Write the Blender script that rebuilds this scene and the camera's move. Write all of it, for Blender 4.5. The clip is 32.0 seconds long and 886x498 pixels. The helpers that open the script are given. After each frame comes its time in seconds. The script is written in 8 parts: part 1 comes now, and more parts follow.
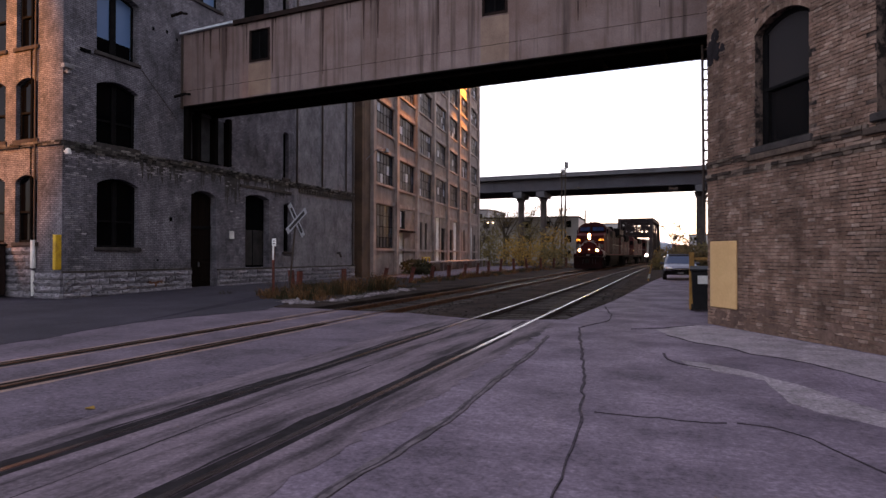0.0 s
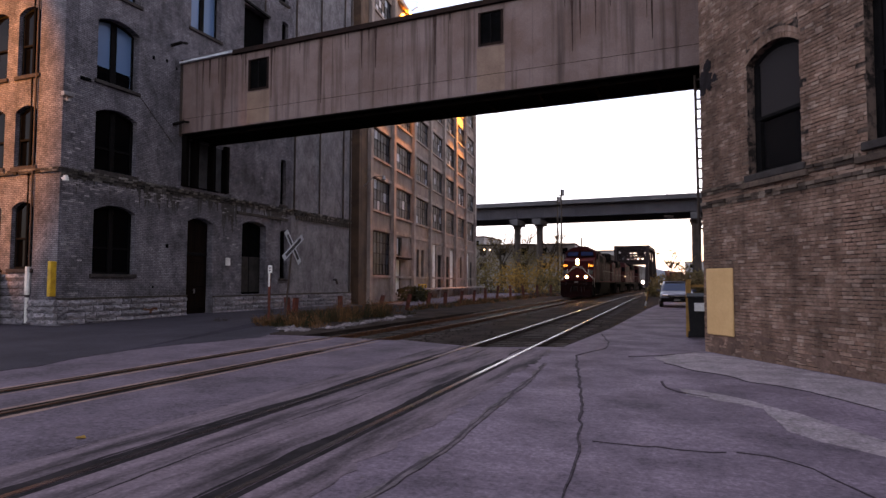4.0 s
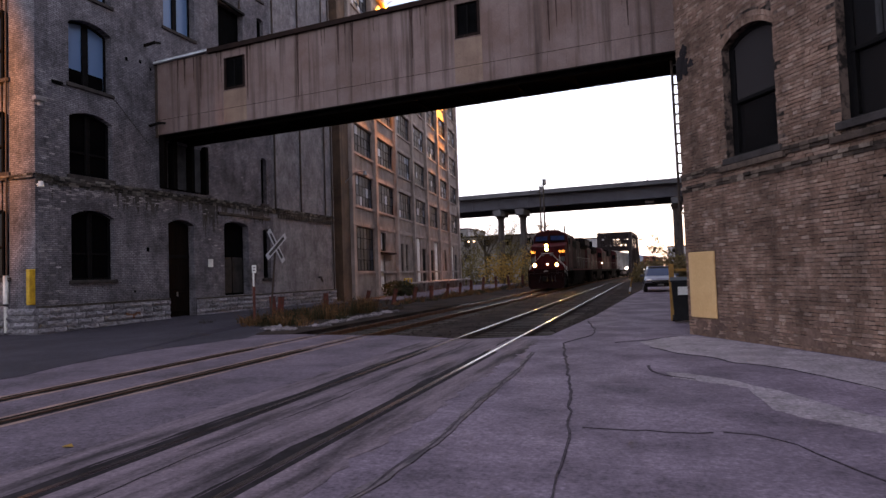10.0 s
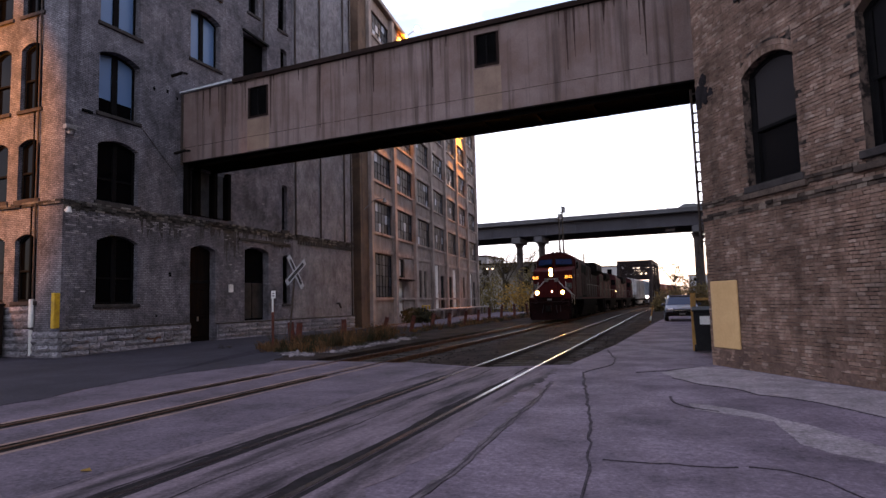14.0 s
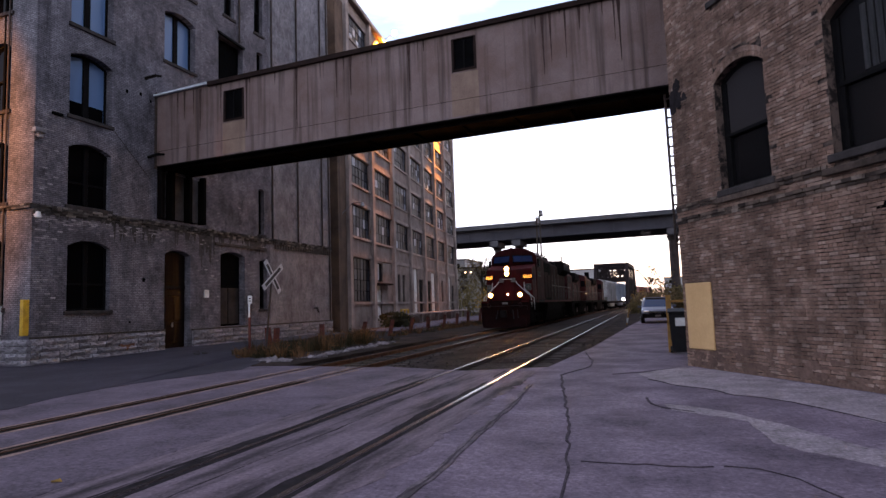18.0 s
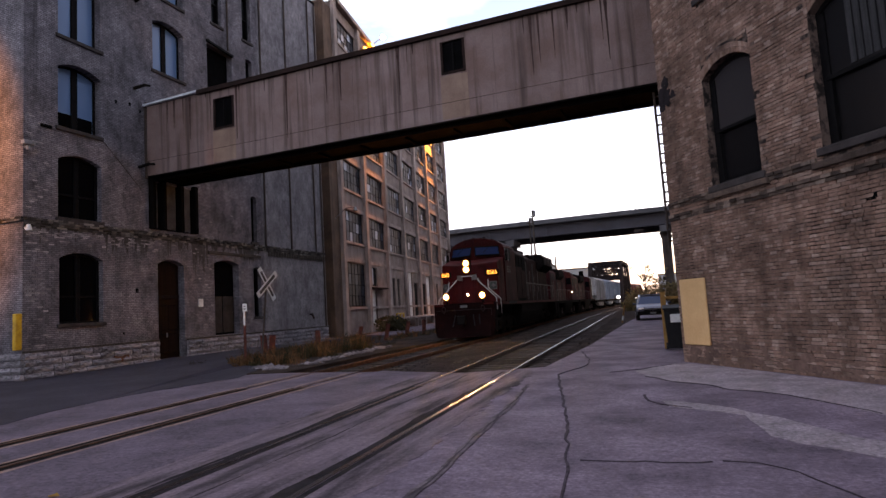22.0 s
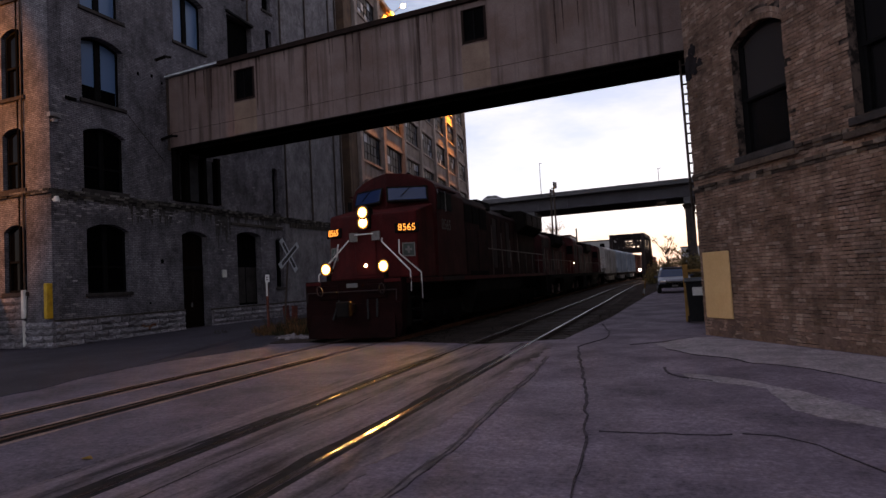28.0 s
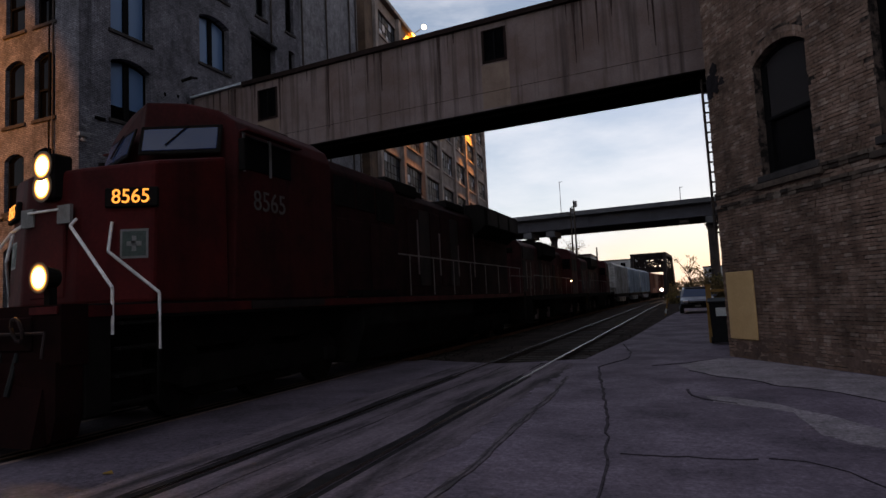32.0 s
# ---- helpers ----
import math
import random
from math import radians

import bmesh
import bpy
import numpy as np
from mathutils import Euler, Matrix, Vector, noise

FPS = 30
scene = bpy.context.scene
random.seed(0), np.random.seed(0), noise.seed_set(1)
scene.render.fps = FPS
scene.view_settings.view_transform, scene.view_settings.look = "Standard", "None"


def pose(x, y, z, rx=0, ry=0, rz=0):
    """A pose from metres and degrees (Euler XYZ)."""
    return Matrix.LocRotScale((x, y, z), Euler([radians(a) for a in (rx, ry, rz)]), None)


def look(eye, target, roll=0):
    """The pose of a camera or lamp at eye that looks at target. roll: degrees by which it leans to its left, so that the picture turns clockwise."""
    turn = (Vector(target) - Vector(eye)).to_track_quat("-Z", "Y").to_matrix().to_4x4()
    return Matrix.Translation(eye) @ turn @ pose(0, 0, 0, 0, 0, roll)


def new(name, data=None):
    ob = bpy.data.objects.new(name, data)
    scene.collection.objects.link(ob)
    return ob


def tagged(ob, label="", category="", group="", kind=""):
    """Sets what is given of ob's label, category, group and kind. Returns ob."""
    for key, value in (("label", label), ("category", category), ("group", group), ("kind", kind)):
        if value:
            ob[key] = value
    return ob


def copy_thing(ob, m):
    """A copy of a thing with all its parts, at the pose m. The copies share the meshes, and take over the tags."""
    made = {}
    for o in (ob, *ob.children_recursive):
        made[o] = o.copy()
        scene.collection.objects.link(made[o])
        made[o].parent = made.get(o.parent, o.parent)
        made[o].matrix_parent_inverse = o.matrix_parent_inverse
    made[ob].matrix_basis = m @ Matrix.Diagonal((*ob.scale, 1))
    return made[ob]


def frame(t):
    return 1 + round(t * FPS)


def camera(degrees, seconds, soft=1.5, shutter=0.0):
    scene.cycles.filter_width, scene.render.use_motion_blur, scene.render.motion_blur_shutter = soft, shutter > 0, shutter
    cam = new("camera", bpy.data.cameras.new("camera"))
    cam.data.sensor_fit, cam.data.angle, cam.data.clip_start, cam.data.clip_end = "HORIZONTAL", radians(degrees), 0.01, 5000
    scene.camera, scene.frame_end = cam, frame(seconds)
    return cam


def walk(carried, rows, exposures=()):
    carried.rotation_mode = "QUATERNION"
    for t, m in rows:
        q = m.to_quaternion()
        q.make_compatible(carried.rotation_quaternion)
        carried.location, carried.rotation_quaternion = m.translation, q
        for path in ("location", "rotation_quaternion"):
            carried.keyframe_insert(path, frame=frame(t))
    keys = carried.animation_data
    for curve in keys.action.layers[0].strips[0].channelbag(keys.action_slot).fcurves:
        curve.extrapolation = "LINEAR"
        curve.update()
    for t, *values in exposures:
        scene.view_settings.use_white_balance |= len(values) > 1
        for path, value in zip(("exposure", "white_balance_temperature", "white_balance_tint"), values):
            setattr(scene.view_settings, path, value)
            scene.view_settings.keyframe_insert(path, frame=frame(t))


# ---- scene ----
cam = camera(72.00, 32.0, soft=1.5)
PATH = [
    (0, pose(0, 0, 1.6, 90.55, -0.11, 22.24)),
    (0.5, pose(0, 0, 1.6, 90.84, 0.23, 22.62)),
    (1, pose(0, 0, 1.6, 91.32, -0.13, 22.62)),
    (1.5, pose(0, 0, 1.6, 91.81, 0.10, 22.49)),
    (2, pose(0, 0, 1.6, 92.37, -0.10, 22.33)),
    (2.5, pose(0, 0, 1.6, 92.43, -0.52, 22.36)),
    (4.5, pose(0, 0, 1.6, 93.24, 0.18, 21.58)),
    (5, pose(0, 0, 1.6, 92.79, 0.57, 21.13)),
    (5.5, pose(0, 0, 1.6, 92.34, 0.86, 21.00)),
    (6, pose(0, 0, 1.6, 92.17, 1.00, 20.97)),
    (6.5, pose(0, 0, 1.6, 92.20, 0.91, 20.98)),
    (7, pose(0, 0, 1.6, 92.46, 0.83, 21.01)),
    (7.5, pose(0, 0, 1.6, 92.84, 1.76, 21.07)),
    (8, pose(0, 0, 1.6, 93.48, 1.53, 20.81)),
    (8.5, pose(0, 0, 1.6, 93.37, 2.57, 20.71)),
    (9, pose(0, 0, 1.6, 92.68, 1.80, 20.69)),
    (9.5, pose(0, 0, 1.6, 92.52, 2.40, 20.78)),
    (10, pose(0, 0, 1.6, 92.42, 1.98, 20.55)),
    (10.5, pose(0, 0, 1.6, 92.49, 1.94, 20.43)),
    (11, pose(0, 0, 1.6, 93.15, 1.83, 20.25)),
    (11.5, pose(0, 0, 1.6, 93.37, 1.60, 19.95)),
    (12, pose(0, 0, 1.6, 93.54, 1.62, 20.19)),
    (12.5, pose(0, 0, 1.6, 94.30, 2.32, 22.96)),
    (13, pose(0, 0, 1.6, 94.76, 1.61, 23.95)),
    (13.5, pose(0, 0, 1.6, 94.95, 1.86, 23.23)),
    (14, pose(0, 0, 1.6, 95.01, 1.49, 22.25)),
    (14.5, pose(0, 0, 1.6, 95.08, 0.99, 20.90)),
    (16.5, pose(0, 0, 1.6, 95.25, 1.00, 21.93)),
    (17, pose(0, 0, 1.6, 95.04, 1.13, 21.20)),
    (17.5, pose(0, 0, 1.6, 95.14, 1.67, 20.54)),
    (18, pose(0, 0, 1.6, 95.30, 1.94, 20.25)),
    (18.5, pose(0, 0, 1.6, 95.56, 2.59, 20.12)),
    (19, pose(0, 0, 1.6, 96.06, 2.32, 20.04)),
    (19.5, pose(0, 0, 1.6, 96.27, 2.41, 20.06)),
    (20, pose(0, 0, 1.6, 96.39, 2.47, 20.02)),
    (20.5, pose(0, 0, 1.6, 96.59, 2.64, 19.97)),
    (21, pose(0, 0, 1.6, 96.66, 3.06, 19.93)),
    (21.5, pose(0, 0, 1.6, 96.48, 3.29, 19.87)),
    (22, pose(0, 0, 1.6, 95.53, 3.47, 19.83)),
    (22.5, pose(0, 0, 1.6, 94.84, 3.23, 19.95)),
    (23, pose(0, 0, 1.6, 94.53, 3.35, 20.10)),
    (23.5, pose(0, 0, 1.6, 94.30, 3.53, 20.21)),
    (24, pose(0, 0, 1.6, 94.06, 3.33, 20.37)),
    (24.5, pose(0, 0, 1.6, 93.91, 3.32, 20.64)),
    (25, pose(0, 0, 1.6, 93.78, 3.28, 20.84)),
    (25.5, pose(0, 0, 1.6, 93.36, 2.88, 20.86)),
    (27.5, pose(0, 0, 1.6, 93.17, 2.57, 21.70)),
    (28, pose(0, 0, 1.6, 93.00, 3.18, 21.71)),
    (28.5, pose(0, 0, 1.6, 93.07, 3.22, 21.85)),
    (29, pose(0, 0, 1.6, 93.46, 3.21, 22.06)),
    (29.5, pose(0, 0, 1.6, 93.93, 3.19, 22.29)),
    (30, pose(0, 0, 1.6, 94.29, 3.05, 22.47)),
    (30.5, pose(0, 0, 1.6, 94.48, 3.19, 22.73)),
    (31, pose(0, 0, 1.6, 94.63, 2.96, 22.99)),
    (31.5, pose(0, 0, 1.6, 94.76, 2.96, 23.36)),
    (32, pose(0, 0, 1.6, 94.81, 2.77, 23.51)),
]
EXPOSURES = [(0, 2.64, 7350, 39), (13, 2.58, 7050, 38), (19, 2.54, 6700, 37), (22, 2.5, 7200, 38), (23.5, 1.95, 7250, 38), (25, 1.52, 7300, 38), (28, 1.53, 7350, 38), (30, 1.58, 7450, 38), (31, 1.54, 7450, 36), (32, 1.18, 7100, 29)]
walk(cam, PATH, EXPOSURES)
SKY_STRENGTH, SUN_STRENGTH, HEAD_STRENGTH, FAC_LAMP, STREET_LAMP = 0.15, 0.02, 1500, 13000, 3200
TRAIN_T = [i * 1.0 for i in range(33)]
TRAIN_Y = [66.62, 65.10, 63.63, 62.18, 60.74, 59.30, 57.84, 56.36, 54.85, 53.29, 51.70, 50.05, 48.37, 46.64, 44.86, 43.04, 41.18, 39.28, 37.34, 35.37, 33.37, 31.33, 29.26, 27.15, 25.01, 22.83, 20.60, 18.31, 15.96, 13.53, 11.01, 8.38, 5.62]


# world, sun, lamps
world = bpy.data.worlds.new("dusk_sky")
scene.world = world
world.use_nodes = True
wn, wl = world.node_tree.nodes, world.node_tree.links
wn.clear()
sky = wn.new("ShaderNodeTexSky")
sky.sky_type = "NISHITA"
sky.sun_disc = False
sky.sun_elevation = radians(5.0)
sky.sun_rotation = radians(24.0)
sky.air_density, sky.dust_density, sky.ozone_density = 1.0, 0.5, 2.0
coord = wn.new("ShaderNodeTexCoord")
sepw = wn.new("ShaderNodeSeparateXYZ")
wl.new(coord.outputs["Generated"], sepw.inputs["Vector"])
# thin high cloud: white low down, bluer overhead
veil = wn.new("ShaderNodeValToRGB")
VEIL = ((0.0, (2.3, 2.0, 1.8)), (0.10, (1.72, 2.2, 2.42)), (0.30, (1.15, 1.62, 2.0)), (0.5, (0.68, 1.02, 1.3)), (1.0, (0.9, 1.2, 1.6)))
while len(veil.color_ramp.elements) < len(VEIL):
    veil.color_ramp.elements.new(0.5)
for el, (pos, c) in zip(veil.color_ramp.elements, VEIL):
    el.position, el.color = pos, (*[q / 2.5 for q in c], 1)
wl.new(sepw.outputs["Z"], veil.inputs["Fac"])
blend = wn.new("ShaderNodeMix")
blend.data_type = "RGBA"
blend.inputs["Factor"].default_value = 0.72
gain = wn.new("ShaderNodeMix")
gain.data_type, gain.blend_type, gain.clamp_result = "RGBA", "MULTIPLY", False
gain.inputs["Factor"].default_value = 1.0
gain.inputs["B"].default_value = (2.5, 2.5, 2.5, 1)
wl.new(veil.outputs["Color"], gain.inputs["A"])
wl.new(sky.outputs["Color"], blend.inputs["A"])
wl.new(gain.outputs["Result"], blend.inputs["B"])
mp = wn.new("ShaderNodeMapping")
mp.inputs["Scale"].default_value = (1.0, 1.0, 3.4)
cloud = wn.new("ShaderNodeTexNoise")
cloud.inputs["Scale"].default_value = 2.6
cloud.inputs["Detail"].default_value = 7.0
cloud.inputs["Roughness"].default_value = 0.58
ramp = wn.new("ShaderNodeValToRGB")
ramp.color_ramp.elements[0].position, ramp.color_ramp.elements[1].position = 0.42, 0.66
ramp.color_ramp.elements[0].color = (0, 0, 0, 1)
ramp.color_ramp.elements[1].color = (0.7, 0.7, 0.7, 1)
mixc = wn.new("ShaderNodeMix")
mixc.data_type = "RGBA"
mixc.inputs["B"].default_value = (2.6, 3.08, 3.18, 1)
# warm band left low down where the sun has set
toward = wn.new("ShaderNodeVectorMath")
toward.operation = "DOT_PRODUCT"
toward.inputs[1].default_value = (math.sin(radians(14)), math.cos(radians(14)), 0.0)
wl.new(coord.outputs["Generated"], toward.inputs[0])
near_sun = wn.new("ShaderNodeMapRange")
near_sun.interpolation_type = "SMOOTHSTEP"
near_sun.inputs["From Min"].default_value, near_sun.inputs["From Max"].default_value = 0.955, 0.998
wl.new(toward.outputs["Value"], near_sun.inputs["Value"])
low = wn.new("ShaderNodeMapRange")
low.interpolation_type = "SMOOTHSTEP"
low.inputs["From Min"].default_value, low.inputs["From Max"].default_value = 0.062, 0.012
wl.new(sepw.outputs["Z"], low.inputs["Value"])
warmth = wn.new("ShaderNodeMath")
warmth.operation = "MULTIPLY"
wl.new(near_sun.outputs["Result"], warmth.inputs[0])
wl.new(low.outputs["Result"], warmth.inputs[1])
sunset = wn.new("ShaderNodeMix")
sunset.data_type = "RGBA"
sunset.inputs["B"].default_value = (2.7, 1.75, 1.1, 1)
wl.new(warmth.outputs["Value"], sunset.inputs["Factor"])
bg = wn.new("ShaderNodeBackground")
bg.inputs["Strength"].default_value = SKY_STRENGTH
wo = wn.new("ShaderNodeOutputWorld")
wl.new(coord.outputs["Generated"], mp.inputs["Vector"])
wl.new(mp.outputs["Vector"], cloud.inputs["Vector"])
wl.new(cloud.outputs["Fac"], ramp.inputs["Fac"])
wl.new(ramp.outputs["Color"], mixc.inputs["Factor"])
wl.new(blend.outputs["Result"], mixc.inputs["A"])
wl.new(mixc.outputs["Result"], sunset.inputs["A"])
wl.new(sunset.outputs["Result"], bg.inputs["Color"])
wl.new(bg.outputs["Background"], wo.inputs["Surface"])

sun = new("sun", bpy.data.lights.new("sun", "SUN"))
sun.data.energy, sun.data.angle, sun.data.color = SUN_STRENGTH, radians(12), (1.0, 0.72, 0.45)
sun.matrix_world = look((0, 0, 60), (-24.4, -54.8, 54.8))


def sodium(name, x, y, z, power, target, spread=140):
    """A sodium lamp: its light alone."""
    la = new(name, bpy.data.lights.new(name, "SPOT"))
    la.data.energy, la.data.color, la.data.shadow_soft_size = power, (1.0, 0.38, 0.02), 0.15
    la.data.spot_size, la.data.spot_blend = radians(spread), 0.35
    la.matrix_world = look((x, y, z), target)
    return la


# ---------------------------------------------------------------- materials
MATS = {}


def mat(name, col, col2=None, rough=0.8, metal=0.0, scale=3.0, fine=40.0, bump=0.15, spec=0.16, streak=0.0, per_object=0.0, stretch=(1, 1, 1), emit=0.0, mix_lo=0.35, mix_hi=0.65, coat=0.0, bump_dist=0.01, detail=6, grit=0.32, speck=0.0, run=0.28, uneven=0.12):
    """A procedural surface: two colours mixed by broad stains and fine grain, relief and uneven gloss."""
    if name in MATS:
        return MATS[name]
    m = bpy.data.materials.new(name)
    m.use_nodes = True
    n, l = m.node_tree.nodes, m.node_tree.links
    n.clear()
    out = n.new("ShaderNodeOutputMaterial")
    b = n.new("ShaderNodeBsdfPrincipled")
    l.new(b.outputs["BSDF"], out.inputs["Surface"])
    col2 = col2 or tuple(c * 0.6 for c in col)
    tc = n.new("ShaderNodeTexCoord")
    mapn = n.new("ShaderNodeMapping")
    mapn.inputs["Scale"].default_value = stretch
    l.new(tc.outputs["Object"], mapn.inputs["Vector"])
    broad = n.new("ShaderNodeTexNoise")
    broad.inputs["Scale"].default_value = scale
    broad.inputs["Detail"].default_value = detail
    broad.inputs["Roughness"].default_value = 0.65
    grain = n.new("ShaderNodeTexNoise")
    grain.inputs["Scale"].default_value = fine
    grain.inputs["Detail"].default_value = 4
    l.new(mapn.outputs["Vector"], broad.inputs["Vector"])
    l.new(tc.outputs["Object"], grain.inputs["Vector"])
    mr = n.new("ShaderNodeMapRange")
    mr.inputs["From Min"].default_value, mr.inputs["From Max"].default_value = mix_lo, mix_hi
    l.new(broad.outputs["Fac"], mr.inputs["Value"])
    mx = n.new("ShaderNodeMix")
    mx.data_type = "RGBA"
    mx.inputs["A"].default_value = (*col, 1)
    mx.inputs["B"].default_value = (*col2, 1)
    l.new(mr.outputs["Result"], mx.inputs["Factor"])
    gm = n.new("ShaderNodeMapRange")
    gm.inputs["To Min"].default_value, gm.inputs["To Max"].default_value = 1 - grit, 1 + grit
    l.new(grain.outputs["Fac"], gm.inputs["Value"])
    mul = n.new("ShaderNodeMix")
    mul.data_type, mul.blend_type = "RGBA", "MULTIPLY"
    mul.inputs["Factor"].default_value = 1.0
    l.new(mx.outputs["Result"], mul.inputs["A"])
    l.new(gm.outputs["Result"], mul.inputs["B"])
    last = mul.outputs["Result"]
    if speck:
        kn = n.new("ShaderNodeTexNoise")
        kn.inputs["Scale"].default_value, kn.inputs["Detail"].default_value, kn.inputs["Roughness"].default_value = 11.0, 10, 0.8
        l.new(tc.outputs["Object"], kn.inputs["Vector"])
        kr = n.new("ShaderNodeMapRange")
        kr.inputs["From Min"].default_value, kr.inputs["From Max"].default_value = 0.34, 0.66
        kr.inputs["To Min"].default_value, kr.inputs["To Max"].default_value = 1 - speck, 1 + speck
        l.new(kn.outputs["Fac"], kr.inputs["Value"])
        km = n.new("ShaderNodeMix")
        km.data_type, km.blend_type = "RGBA", "MULTIPLY"
        km.inputs["Factor"].default_value = 1.0
        l.new(last, km.inputs["A"])
        l.new(kr.outputs["Result"], km.inputs["B"])
        last = km.outputs["Result"]
    if streak:
        smap = n.new("ShaderNodeMapping")
        smap.inputs["Scale"].default_value = (1.6, 1.6, 0.07)
        l.new(tc.outputs["Object"], smap.inputs["Vector"])
        sn = n.new("ShaderNodeTexNoise")
        sn.inputs["Scale"].default_value, sn.inputs["Detail"].default_value = 2.2, 5
        l.new(smap.outputs["Vector"], sn.inputs["Vector"])
        sr = n.new("ShaderNodeMapRange")
        sr.inputs["From Min"].default_value, sr.inputs["From Max"].default_value = (0.50, 0.66) if streak > 0.7 else (0.52, 0.72)
        sr.inputs["To Max"].default_value = streak
        l.new(sn.outputs["Fac"], sr.inputs["Value"])
        sm = n.new("ShaderNodeMix")
        sm.data_type = "RGBA"
        sm.inputs["B"].default_value = (*[c * run for c in col2], 1)
        l.new(sr.outputs["Result"], sm.inputs["Factor"])
        l.new(last, sm.inputs["A"])
        last = sm.outputs["Result"]
    if per_object:
        oi = n.new("ShaderNodeObjectInfo")
        om = n.new("ShaderNodeMapRange")
        om.inputs["To Min"].default_value, om.inputs["To Max"].default_value = 1 - per_object, 1 + per_object
        geo = n.new("ShaderNodeNewGeometry")
        add = n.new("ShaderNodeMath")
        add.operation = "ADD"
        fr = n.new("ShaderNodeMath")
        fr.operation = "FRACT"
        l.new(oi.outputs["Random"], add.inputs[0])
        l.new(geo.outputs["Random Per Island"], add.inputs[1])
        l.new(add.outputs["Value"], fr.inputs[0])
        l.new(fr.outputs["Value"], om.inputs["Value"])
        pm = n.new("ShaderNodeMix")
        pm.data_type, pm.blend_type = "RGBA", "MULTIPLY"
        pm.inputs["Factor"].default_value = 1.0
        l.new(last, pm.inputs["A"])
        l.new(om.outputs["Result"], pm.inputs["B"])
        last = pm.outputs["Result"]
    l.new(last, b.inputs["Base Color"])
    rm = n.new("ShaderNodeMapRange")
    rm.inputs["To Min"].default_value, rm.inputs["To Max"].default_value = max(0.02, rough - uneven), min(1.0, rough + uneven)
    l.new(broad.outputs["Fac"], rm.inputs["Value"])
    l.new(rm.outputs["Result"], b.inputs["Roughness"])
    b.inputs["Metallic"].default_value = metal
    b.inputs["Specular IOR Level"].default_value = spec
    b.inputs["Coat Weight"].default_value = coat
    if bump:
        bp = n.new("ShaderNodeBump")
        bp.inputs["Strength"].default_value = bump
        bp.inputs["Distance"].default_value = bump_dist
        ad = n.new("ShaderNodeMath")
        ad.operation = "ADD"
        l.new(broad.outputs["Fac"], ad.inputs[0])
        l.new(grain.outputs["Fac"], ad.inputs[1])
        l.new(ad.outputs["Value"], bp.inputs["Height"])
        l.new(bp.outputs["Normal"], b.inputs["Normal"])
    if emit:
        b.inputs["Emission Color"].default_value = (*col, 1)
        b.inputs["Emission Strength"].default_value = emit
    MATS[name] = m
    return m


